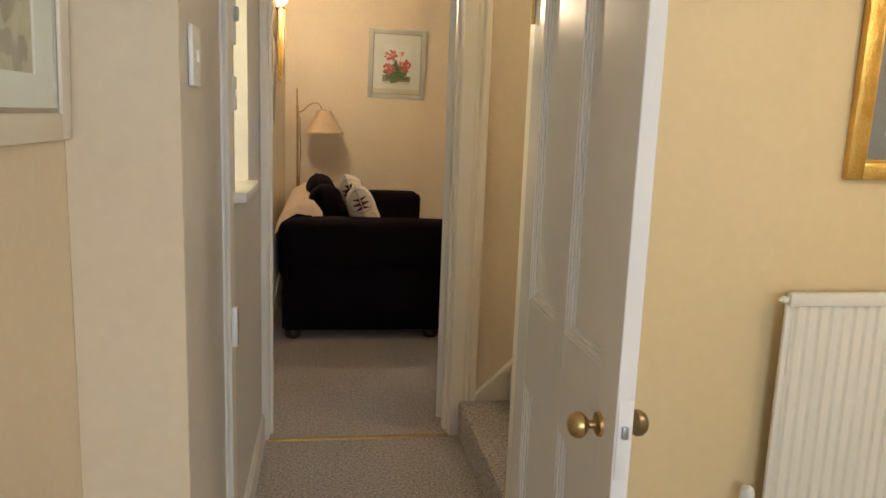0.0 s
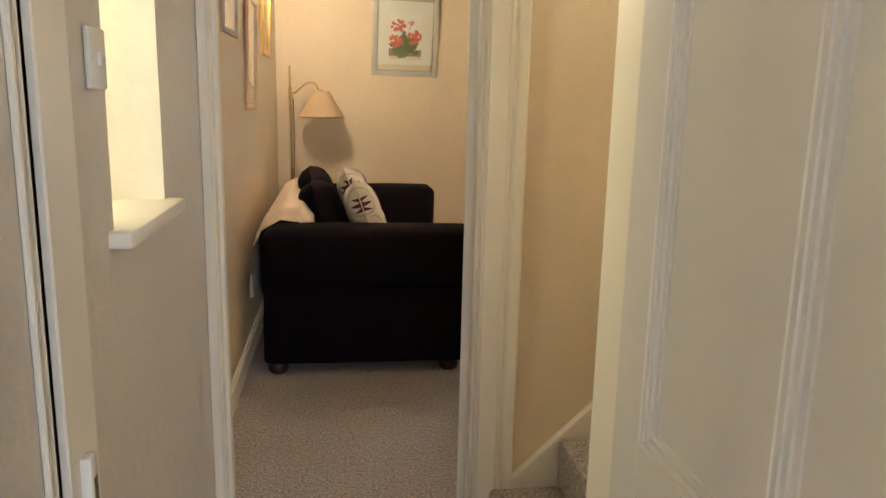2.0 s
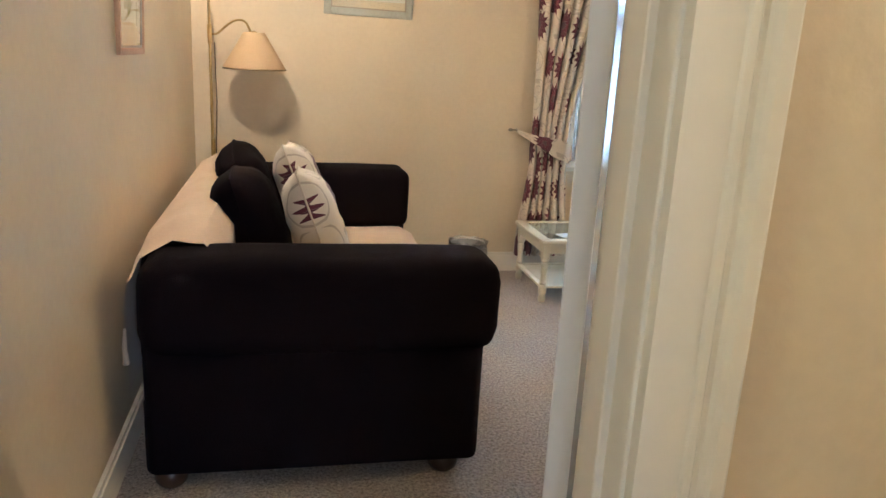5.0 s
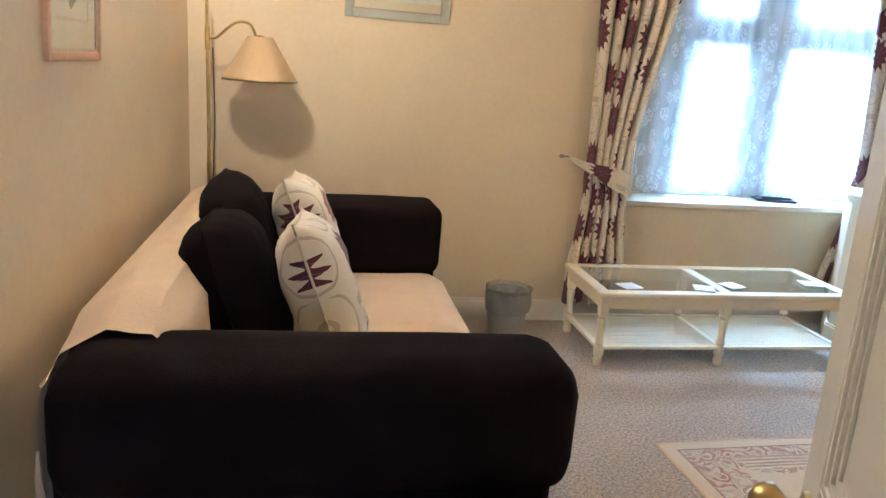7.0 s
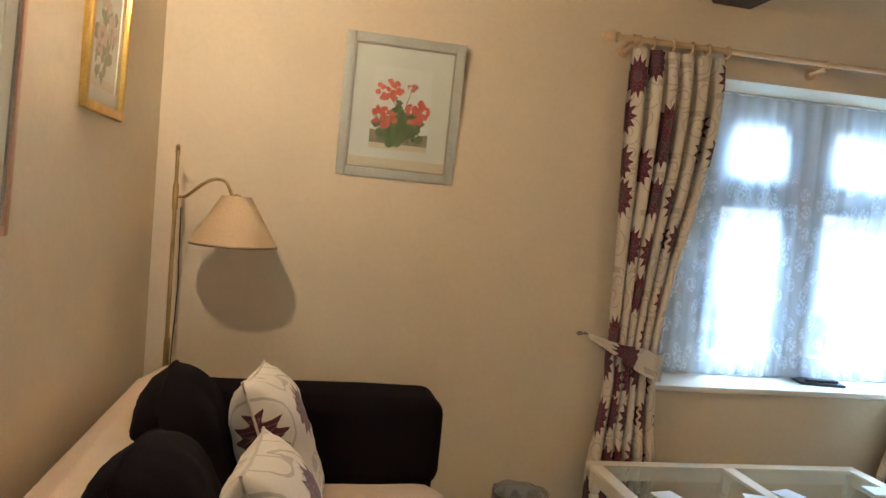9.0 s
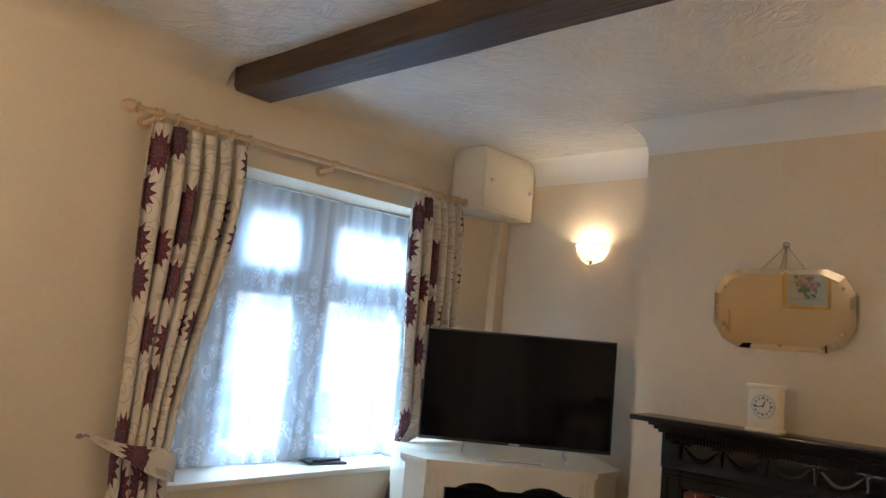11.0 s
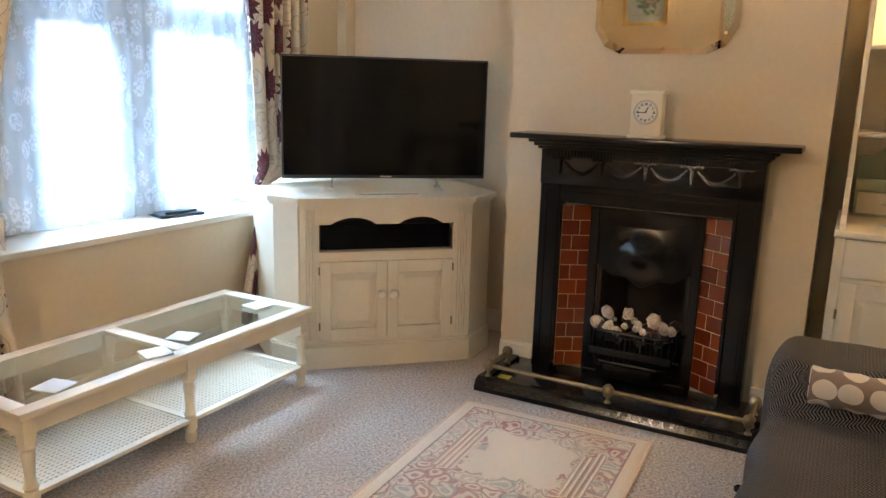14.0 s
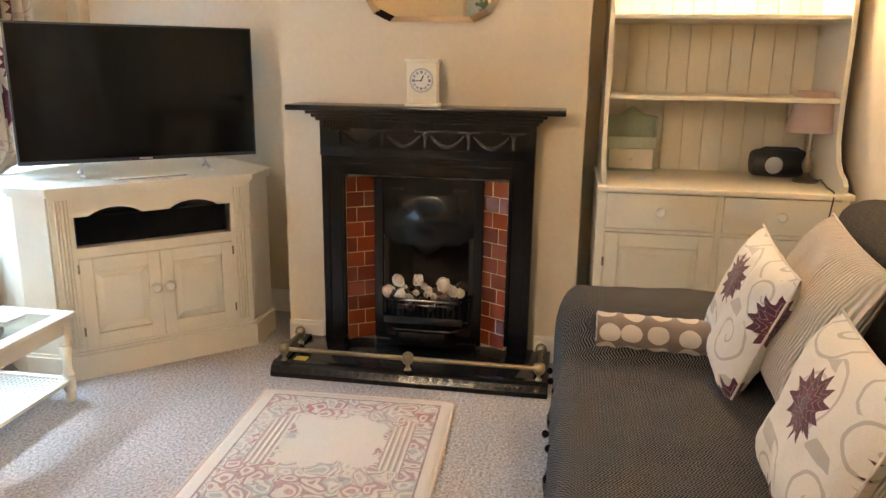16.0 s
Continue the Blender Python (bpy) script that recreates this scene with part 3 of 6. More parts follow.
bm = bmesh.new()
skirting(bm, -0.299, -0.280, 3.74, 7.61)
skirting(bm, -0.299, 4.41, 7.610, 7.629)
skirting(bm, CHX - 0.019, CHX - 0.001, CH0, 5.04)
skirting(bm, CHX - 0.019, CHX - 0.001, 6.10, CH1)
skirting(bm, 4.40, 4.419, CH1, 7.61)
skirting(bm, -0.189, -0.172, 2.475, 3.56)
skirting(bm, 0.74, 2.99, 2.32, 2.339)
structure("baseboard", bm, GLOSS_WHITE, "white painted skirting boards")

# doorway linings and casings
def casing(bm, x0, x1, y0, y1, z0, z1, along):
    """A moulded architrave: a flat with two raised beads along one edge."""
    if along == "x":
        w = x1 - x0
        run = ((0, 0), (0.50, 0), (0.53, 0.004), (0.60, 0.006), (0.64, 0.002), (0.70, 0.002), (0.74, 0.009), (0.80, 0.013), (0.95, 0.013), (1, 0.008))
        prism(bm, [(x0, y1)] + [(x0 + w * f, y0 - d) for f, d in run] + [(x1, y1)], (z0, z1))
        bmesh.ops.recalc_face_normals(bm, faces=bm.faces[:])
    else:
        box(bm, x0, x1, y0, y1, z0, z1, 0.003, 1)
        for f, g, lift in ((0.06, 0.22, 0.008), (0.42, 0.52, 0.004), (0.74, 0.96, 0.012)):
            box(bm, x1 - 0.004, x1 + lift, y0 + (y1 - y0) * f, y0 + (y1 - y0) * g, z0, z1, 0.003, 1)


bm = boxes((DX0 - 0.03, DX0, 3.59, 3.73, 0, 2.03), (DX1, DX1 + 0.03, 3.59, 3.73, 0, 2.03), (DX0 - 0.03, DX1 + 0.03, 3.59, 3.73, 2.0, 2.03), bev=0.003)
box(bm, DX1 - 0.012, DX1 + 0.002, 3.64, 3.69, 0, 2.0, 0.002, 1)
box(bm, DX0 - 0.002, DX0 + 0.012, 3.64, 3.69, 0, 2.0, 0.002, 1)
casing(bm, DX1 + 0.006, DX1 + 0.125, 3.570, 3.602, 0, 2.08, "x")
box(bm, DX0 - 0.034, DX0 - 0.004, 3.572, 3.602, 0, 2.08, 0.003, 1)
box(bm, DX0 - 0.034, DX1 + 0.125, 3.571, 3.602, 2.01, 2.08, 0.003, 1)
box(bm, DX1 + 0.006, DX1 + 0.07, 3.718, 3.735, 0, 2.08, 0.003, 1)
box(bm, DX0 - 0.07, DX0 - 0.004, 3.718, 3.735, 0, 2.08, 0.003, 1)
structure("trim_living_doorway", bm, GLOSS_WHITE, "white gloss painted moulded door casing")
bm = boxes((0.69, 0.73, 2.33, 2.585, 0, 2.03), (-0.19, -0.165, 2.34, 2.46, 0, 2.03), (-0.165, 0.69, 2.33, 2.585, 2.0, 2.04), bev=0.003)
box(bm, 0.679, 0.692, 2.340, 2.455, 0, 2.0, 0.003, 1)
casing(bm, -0.192, -0.172, 2.26, 2.345, 0, 2.06, "y")
casing(bm, 0.70, 0.77, 2.315, 2.342, 0, 2.08, "x")
structure("trim_first_doorway", bm, GLOSS_WHITE, "white gloss painted moulded door casing")
bm = bmesh.new()
prism(bm, [(0, 0), (0.03, 0.0), (0.026, 0.006), (0.004, 0.006)], (DX0 + 0.002, DX1 - 0.002), Matrix(((0, 0, 1, 0), (1, 0, 0, 3.555), (0, 1, 0, 0.0005), (0, 0, 0, 1))))
structure("trim_threshold", bm, BRASS, "brass threshold strip on the carpet")
bm = boxes((-0.30, -0.150, RY0 - 0.035, RY1 + 0.04, RZ0 - 0.03, RZ0 + 0.002), bev=0.008)
box(bm, -0.60, -0.295, RY0, RY1, RZ0 - 0.03, RZ0)
structure("trim_hall_sill", bm, GLOSS_WHITE, "cream gloss painted window sill with worn edge", True)
bm = boxes((2.02, 3.90, 7.598, 7.98, WZ0 - 0.03, WZ0), bev=0.006)
structure("trim_window_sill", bm, GLOSS_WHITE, "wide white gloss window sill")

# staircase: carpeted steps rising beside the hall
stairs = thing("staircase", "narrow staircase with beige carpeted steps and white string board", "staircase", (0.7, 2.9, 0))
for i in range(7):
    bm = boxes((0.725 + 0.235 * i - 0.02, 0.725 + 0.235 * (i + 1) + 0.0, 2.588, 3.565, 0.175 * i if i == 0 else 0.175 * i + 0.001, 0.175 * (i + 1)), bev=0.018)
    part("step", bm, CARPET, stairs)
sx, sz, tx, tz = 0.79, 0.18, 2.35, 0.18 + (2.35 - 0.79) * 0.95
bm = prism(bmesh.new(), [(sx, 0.0), (tx, 0.0), (tx, tz), (sx, sz)], (0, 0.022), Matrix(((1, 0, 0, 0), (0, 0, -1, 3.599), (0, 1, 0, 0), (0, 0, 0, 1))))
part("string_board", bm, GLOSS_WHITE, stairs, "white painted string board", False)
bm = prism(bmesh.new(), [(sx - 0.005, sz - 0.015), (tx, tz - 0.015), (tx, tz + 0.015), (sx - 0.005, sz + 0.015)], (0, 0.032), Matrix(((1, 0, 0, 0), (0, 0, -1, 3.599), (0, 1, 0, 0), (0, 0, 0, 1))))
part("string_cap", bm, GLOSS_WHITE, stairs, "", False)

# ---- doors ----
def knob(parent, at, way, mat):
    """A turned door knob with its rose; way: +1 or -1 along local x."""
    m = Matrix.Translation(at) @ pose(0, 0, 0, 0, 90 * way, 0)
    rose = part("rose", lathe(bmesh.new(), [(0, 0), (0.026, 0), (0.024, 0.006), (0.012, 0.010), (0, 0.010)], 20, m), mat, parent)
    part("knob", lathe(bmesh.new(), [(0.009, 0.008), (0.009, 0.024), (0.018, 0.029), (0.027, 0.040), (0.027, 0.050), (0.021, 0.060), (0.009, 0.066), (0, 0.067)], 20, m), mat, parent, "round brass knob")


def panel_door(name, label, width, height=1.985, thick=0.036):
    """Four-panel door, hinge edge at local y=0, leaf along +y, faces at x=0 and x=thick."""
    d = thing(name, label, "door")
    st, mid = 0.095, 0.076
    bm = bmesh.new()
    rows = [(0, st), (width - st, width), ((width - mid) / 2, (width + mid) / 2)]
    for y0, y1 in rows:
        box(bm, 0, thick, y0, y1, 0.008, height, 0.002, 1)
    y_in = (st, (width - mid) / 2, (width + mid) / 2, width - st)
    for z0, z1 in ((0.008, 0.21), (0.755, 0.985), (height - 0.11, height)):
        for a, b in ((0, 1), (2, 3)):
            box(bm, 0.0005, thick - 0.0005, y_in[a], y_in[b], z0, z1)
    part("frame", bm, DOOR_WHITE, d)
    for a, b in ((0, 1), (2, 3)):
        for z0, z1 in ((0.21, 0.755), (0.985, height - 0.11)):
            p = part("panel", boxes((0.015, thick - 0.015, y_in[a], y_in[b], z0, z1)), DOOR_WHITE, d, "", False)
            bm = bmesh.new()
            for x, s in ((0.015, -1), (thick - 0.015, 1)):
                for lift, inset in ((0.013, 0.009), (0.009, 0.018), (0.004, 0.028)):
                    xa, xb = sorted((x, x + s * lift))
                    box(bm, xa, xb, y_in[a], y_in[a] + inset, z0, z1)
                    box(bm, xa, xb, y_in[b] - inset, y_in[b], z0, z1)
                    box(bm, xa, xb, y_in[a] + inset, y_in[b] - inset, z0, z0 + inset)
                    box(bm, xa, xb, y_in[a] + inset, y_in[b] - inset, z1 - inset, z1)
            part("moulding", bm, DOOR_WHITE, p, "", False)
    for z in (0.25, 1.72):
        part("hinge", lathe(bmesh.new(), [(0, 0), (0.007, 0), (0.007, 0.09), (0, 0.09)], 10, Matrix.Translation((thick + 0.004, -0.002, z))), BRASS, d)
    return d


door_a = panel_door("door_1", "open white gloss four-panel door with brass knobs", 0.735)
knob(door_a, (0, 0.655, 0.87), -1, BRONZE)
knob(door_a, (0.036, 0.655, 0.87), 1, BRASS)
bm = boxes((0.004, 0.032, 0.7345, 0.7375, 0.79, 0.95), bev=0.001)
lockp = part("lock_plate", bm, DOOR_WHITE, door_a, "painted lock plate")
part("latch", boxes((0.012, 0.024, 0.737, 0.746, 0.875, 0.90), bev=0.002), STEEL, lockp, "worn steel latch")
door_a.matrix_basis = pose(0.671, 2.335, 0, 0, 0, 180)
door_b = panel_door("door_2", "open white gloss panel door into the living room", 0.68)
knob(door_b, (0, 0.625, 0.93), -1, BRASS)
knob(door_b, (0.036, 0.625, 0.93), 1, BRASS)
door_b.matrix_basis = pose(0.632, 3.772, 0, 0, 0, -29.0)
for d in (door_a, door_b):
    d["kind"] = "structure"
strike = thing("strike_plate", "worn white-painted door strike keep on the jamb", "keep", (-0.165, 2.39, 0.87))
part("plate", boxes((-0.166, -0.150, 2.375, 2.405, 0.82, 0.93), bev=0.003), DOOR_WHITE, strike)
part("slot", boxes((-0.151, -0.1485, 2.384, 2.397, 0.855, 0.895)), BRONZE, strike)

# ---- window ----
win = thing("window_1", "white double-glazed casement window with top lights", "window", (3.0, 7.95, WZ0), kind="structure")
WY0, WY1 = 7.925, 7.985
fx0, fx1 = WX0 + 0.21, WX1
mid = (2.985, 3.125)
bm = boxes((fx0, fx0 + 0.23, WY0, WY1, WZ0, WZ1), (fx1 - 0.07, fx1, WY0, WY1, WZ0, WZ1), (fx0 + 0.23, fx1 - 0.07, WY0, WY1, WZ1 - 0.07, WZ1),
           (fx0 + 0.23, fx1 - 0.07, WY0, WY1, WZ0, WZ0 + 0.06), (mid[0], mid[1], WY0, WY1, WZ0 + 0.06, WZ1 - 0.07), bev=0.004)
part("window_frame", bm, UPVC, win)
for a, b in ((fx0 + 0.23, mid[0]), (mid[1], fx1 - 0.07)):
    part("transom", boxes((a, b, WY0, WY1, 1.72, 1.79), bev=0.004), UPVC, win)
    for z0, z1 in ((WZ0 + 0.06, 1.72), (1.79, WZ1 - 0.07)):
        w = 0.062 if z0 < 1.5 else 0.085
        bm = boxes((a, a + w, WY0 - 0.012, WY1 - 0.01, z0, z1), (b - w, b, WY0 - 0.012, WY1 - 0.01, z0, z1), (a + w, b - w, WY0 - 0.012, WY1 - 0.01, z0, z0 + w),
                   (a + w, b - w, WY0 - 0.012, WY1 - 0.01, z1 - w, z1), bev=0.004)
        cas = part("casement", bm, UPVC, win)
        pane = part("pane", boxes((a + w, b - w, 7.952, 7.958, z0 + w, z1 - w)), GLASS, cas, "", False)
        pane.visible_shadow = False
        part("handle", boxes(((a + b) / 2 - 0.05, (a + b) / 2 + 0.05, WY0 - 0.03, WY0 - 0.013, z0 + 0.012, z0 + 0.03), bev=0.004), UPVC, cas)
hwin = thing("window_2", "small white hall window in a deep recess", "window", (-0.58, 2.9, 1.2), kind="structure")
part("window_frame", boxes((-0.615, -0.57, RY0, RY0 + 0.05, RZ0, RZ1), (-0.615, -0.57, RY1 - 0.05, RY1, RZ0, RZ1), (-0.615, -0.57, RY0 + 0.05, RY1 - 0.05, RZ0, RZ0 + 0.05),
                           (-0.615, -0.57, RY0 + 0.05, RY1 - 0.05, RZ1 - 0.05, RZ1), bev=0.003), UPVC, hwin)
hp = part("pane", boxes((-0.598, -0.592, RY0 + 0.05, RY1 - 0.05, RZ0 + 0.05, RZ1 - 0.05)), GLASS, hwin, "", False)
hp.visible_shadow = False

# outside the window
structure("ground", boxes((-40, 60, 8.0, 400, -0.5, -0.12), (-400, -40, -400, 400, -0.5, -0.13), (60, 400, -400, 400, -0.5, -0.13), (-40, 60, -400, -2.4, -0.5, -0.12)), ASPHALT, "asphalt street outside")
# Plain slab added to fill the window view; its own glow gives the brightness.
structure("backdrop", boxes((-12, 22, 19, 19.3, -0.3, 5.5)), BACKDROP_GLOW, "pale glowing backdrop standing in for the sunlit street")

# ---- net curtain ----
net = thing("net_curtain", "white lace net curtain hanging across the window", "net curtain", (3.07, 7.87, WZ0))
def net_at(u, v):
    x = fx0 - 0.02 + u * (fx1 - fx0 + 0.02)
    return Vector((x, 7.872 + 0.016 * math.sin(u * 95 + 1.5 * math.sin(u * 17)) * (0.4 + 0.6 * (1 - v)), WZ0 + 0.012 + v * (WZ1 - WZ0 - 0.03)))
part("net", grid(bmesh.new(), 160, 8, net_at, lambda u, v: (u * 2.6, v * 1.5)), NET, net)
part("net_rail", tube(bmesh.new(), [(fx0 - 0.02, 7.872, WZ1 - 0.018), (fx1, 7.872, WZ1 - 0.018)], 0.005), UPVC, net)

# ---- curtains ----
POLE_Y, POLE_Z = 7.50, 2.375
pole = thing("curtain_pole", "pale wooden curtain pole with turned finials", "curtain pole", (2.78, POLE_Y, POLE_Z))
part("rod", tube(bmesh.new(), [(1.72, POLE_Y, POLE_Z), (3.86, POLE_Y, POLE_Z)], 0.014, 12), POLE_WOOD, pole)
for x, s in ((1.72, -1), (3.86, 1)):
    m = Matrix.Translation((x, POLE_Y, POLE_Z)) @ pose(0, 0, 0, 0, 90 * s, 0)
    part("finial", lathe(bmesh.new(), [(0.014, 0), (0.024, 0.004), (0.024, 0.012), (0.015, 0.018), (0.030, 0.034), (0.024, 0.06), (0.008, 0.082), (0, 0.086)], 14, m), POLE_WOOD, pole)
for x in (1.80, 2.80, 3.80):
    bm = tube(bmesh.new(), [(x, 7.628, POLE_Z - 0.03), (x, POLE_Y, POLE_Z - 0.024)], 0.012)
    lathe(bm, [(0, 0), (0.03, 0), (0.03, 0.012), (0, 0.012)], 14, Matrix.Translation((x, 7.629, POLE_Z - 0.03)) @ pose(0, 0, 0, 90, 0, 0))
    lathe(bm, [(0.016, -0.012), (0.021, -0.012), (0.021, 0.012), (0.016, 0.012)], 14, Matrix.Translation((x, POLE_Y, POLE_Z)) @ pose(0, 0, 0, 0, 90, 0))
    part("bracket", bm, POLE_WOOD, pole)


def ring(x):
    bm = bmesh.new()
    m = Matrix.Translation((x, POLE_Y, POLE_Z - 0.006)) @ pose(0, 0, 0, 0, 90, random.uniform(-22, 22))
    lathe(bm, [(0.021, -0.004), (0.027, -0.006), (0.030, 0), (0.027, 0.006), (0.021, 0.004), (0.020, 0), (0.021, -0.004)], 16, m)
    return bm


def curtain(name, label, edges, lining_side=None, z_top=2.345, z_low=0.13, folds=6):
    """edges(z): the left and right side of the gathered cloth at a height."""
    c = thing(name, label, "curtain", ((edges(2.3)[0] + edges(2.3)[1]) / 2, POLE_Y, z_low), group="window curtains")
    def at(u, v):
        z = z_low + v * (z_top - z_low)
        a, b = edges(z)
        w = b - a
        deep = 0.030 + 0.010 * math.sin(v * 9) if w > 0.3 else 0.024
        ph = u * folds * 2 * math.pi + 0.5 * math.sin(u * 9 + 2) + 0.35 * math.sin(v * 5)
        flat = 1 - 0.55 * smoothstep(0.93, 1.0, v)
        gap = 0.02 * (1 - smoothstep(0.0, 0.1, abs(z - 0.86)))
        return Vector((a + u * w + 0.010 * math.cos(ph * 1.0), POLE_Y + 0.035 + deep * flat * math.sin(ph) + 0.012 * math.sin(v * 4 + u * 3) + gap, z))
    part("cloth", grid(bmesh.new(), 110, 60, at, lambda u, v: (u * 1.05, v * 2.2)), FLORAL_CURTAIN, c)
    a, b = edges(2.3)
    for i in range(6):
        part("ring", ring(a + 0.02 + (b - a - 0.04) * (i + random.uniform(-0.2, 0.2)) / 5), POLE_WOOD, c)
    return c


def left_edges(z):
    t = smoothstep(2.345, 0.86, z)
    if z > 0.86:
        return 1.785 + 0.045 * t, 2.275 - 0.21 * t ** 1.25
    s = smoothstep(0.86, 0.1, z)
    return 1.83 - 0.07 * s, 2.065 + 0.05 * s


def right_edges(z):
    t = smoothstep(2.345, 0.86, z)
    if z > 0.86:
        return 3.43 + 0.09 * t, 3.88 + 0.02 * t - 0.36 * smoothstep(1.0, 0.86, z)
    s = smoothstep(0.86, 0.1, z)
    return 3.52 - 0.16 * s, 3.55 - 0.04 * s


curtain("curtain", "cream curtain printed with plum dahlias, tied back", left_edges)
curtain("curtain", "cream curtain printed with plum dahlias beside the television", right_edges)
tie = thing("curtain_tieback", "floral fabric tieback on a small metal hook", "tieback", (1.75, 7.6, 0.97))
bm = bmesh.new()
def tie_at(u, v):
    x = 1.735 + 0.345 * u
    w = 0.014 + 0.05 * smoothstep(0, 0.8, u)
    sag = 0.975 - 0.135 * u ** 0.8
    return Vector((x, 7.60 - 0.155 * smoothstep(0, 0.45, u) + 0.03 * smoothstep(0.85, 1, u), sag + (v - 0.5) * 2 * w))
grid(bm, 24, 4, tie_at, lambda u, v: (u * 0.42 + 1.55, v * 0.13 + 0.42))
part("band", bm, FLORAL_CURTAIN, tie)
bm = tube(bmesh.new(), [(1.735, 7.628, 0.972), (1.735, 7.585, 0.972), (1.705, 7.575, 0.974)], 0.004)
lathe(bm, [(0, -0.018), (0.010, -0.008), (0.011, 0.0), (0.008, 0.012), (0, 0.016)], 10, Matrix.Translation((1.69, 7.575, 0.975)) @ pose(0, 0, 0, 0, 90, 0))
part("hook", bm, PEWTER, tie, "dark pewter hook")

# ---- ceiling beam, meter cupboard, pipe casing ----
beam = thing("ceiling_beam", "dark stained oak ceiling beam with worn edges", "beam", (2.33, 5.6, 2.62), kind="structure")
bm = bmesh.new()
prof = [(2.215, 2.645), (2.232, 2.625), (2.430, 2.623), (2.452, 2.645), (2.458, CEIL + 0.01), (2.21, CEIL + 0.01)]
rows = []
for k in range(31):
    y = 3.725 + (7.615 - 3.725) * k / 30
    rows.append([bm.verts.new((x + 0.007 * noise.noise((x * 3, y * 2.1, 1)), y, z + 0.007 * noise.noise((x * 3, y * 1.7, 5)) * (z < 2.7))) for x, z in prof])
for a, b in zip(rows, rows[1:]):
    for i in range(6):
        bm.faces.new([a[i], a[(i + 1) % 6], b[(i + 1) % 6], b[i]])
bm.faces.new(rows[0]); bm.faces.new(rows[-1][::-1])
bmesh.ops.recalc_face_normals(bm, faces=bm.faces)
part("timber", bm, BEAM, beam)
meter = thing("meter_cupboard", "cream painted cupboard boxed in under the ceiling", "cupboard", (4.12, 7.5, 2.33), kind="structure")
part("body", boxes((3.87, 4.415, 7.375, 7.628, 2.33, 2.738), bev=0.004), CREAM_PAINT, meter)
mdoor = part("door", boxes((3.885, 4.40, 7.363, 7.374, 2.345, 2.70), bev=0.003), CREAM_PAINT, meter)
part("catch", lathe(bmesh.new(), [(0, 0), (0.014, 0), (0.014, 0.008), (0, 0.01)], 12, Matrix.Translation((4.36, 7.363, 2.52)) @ pose(0, 0, 0, 90, 0, 0)), STEEL, mdoor)
part("catch", lathe(bmesh.new(), [(0, 0), (0.012, 0), (0.012, 0.008), (0, 0.01)], 12, Matrix.Translation((3.95, 7.363, 2.53)) @ pose(0, 0, 0, 90, 0, 0)), STEEL, mdoor)
structure("trim_pipe_casing", boxes((4.32, 4.418, 7.56, 7.628, 0.13, 2.33), bev=0.004), PLASTER, "cream painted pipe casing in the corner")

# ---- soft furnishings ----
def cushion(name, label, w, h, t, material, m, ear=0.05, seed=0, group="", soft=0.0):
    """A stuffed square cushion with pulled corners and a seam, standing in local x-z, facing -y."""
    c = thing(name, label, "cushion", group=group)
    for side in (-1, 1):
        def at(u, v, side=side):
            a, b = 2 * u - 1, 2 * v - 1
            puff = max(0, (1 - a ** 4)) ** 0.62 * max(0, (1 - b ** 4)) ** 0.62
            pull = 1 - ear * ((1 - b * b) * abs(a) ** 3)
            pull2 = 1 - ear * ((1 - a * a) * abs(b) ** 3)
            crease = 0.012 * noise.noise((a * 2.2 + seed, b * 2.2, side * 3.0)) + 0.006 * noise.noise((a * 6 + seed, b * 6, side))
            ra, rb = math.sqrt(1 - soft * b * b), math.sqrt(1 - soft * a * a)
            ruck = 0.007 * math.sin(a * 17 + 4 * b + seed) * max(0, abs(b) - 0.55) + 0.007 * math.sin(b * 19 + 3 * a + seed) * max(0, abs(a) - 0.55)
            return Vector((a * w / 2 * pull * ra, side * (t / 2 * puff + (crease + ruck) * puff), b * h / 2 * pull2 * rb))
        bm = grid(bmesh.new(), 22, 22, at, lambda u, v: ((u - 0.5) * w + 0.05 * math.sin(seed * 2), (v - 0.5) * h - 0.05 + 0.05 * math.cos(seed * 3)))
        if side == -1:
            bmesh.ops.reverse_faces(bm, faces=bm.faces)
        bmesh.ops.recalc_face_normals(bm, faces=bm.faces)
        part("cover_front" if side == -1 else "cover_back", bm, material, c)
    pts = []
    for k in range(65):
        s = k / 64 * 4
        e, f = int(min(s, 3.999)), s - int(min(s, 3.999))
        a, b = ((2 * f - 1, -1), (1, 2 * f - 1), (1 - 2 * f, 1), (-1, 1 - 2 * f))[e]
        pts.append((a * w / 2 * (1 - ear * (1 - b * b) * abs(a) ** 3) * math.sqrt(1 - soft * b * b), 0,
                    b * h / 2 * (1 - ear * (1 - a * a) * abs(b) ** 3) * math.sqrt(1 - soft * a * a)))
    part("piping", tube(bmesh.new(), pts, 0.004, 6), LINING if material == FLORAL_CUSHION else material, c)
    c.matrix_basis = m
    return c


def soft_box(x0, x1, y0, y1, z0, z1, r, wob=0.006, cuts=3, seed=0):
    """A padded block: heavy rounding and slightly uneven faces."""
    bm = box(bmesh.new(), x0, x1, y0, y1, z0, z1, r, 5)
    bmesh.ops.subdivide_edges(bm, edges=[e for e in bm.edges if e.calc_length() > 0.12], cuts=cuts, use_grid_fill=True)
    for v in bm.verts:
        n = noise.noise_vector(v.co * 3.0 + Vector((seed, 0, 0)))
        v.co += n * wob
    bmesh.ops.recalc_face_normals(bm, faces=bm.faces)
    return bm


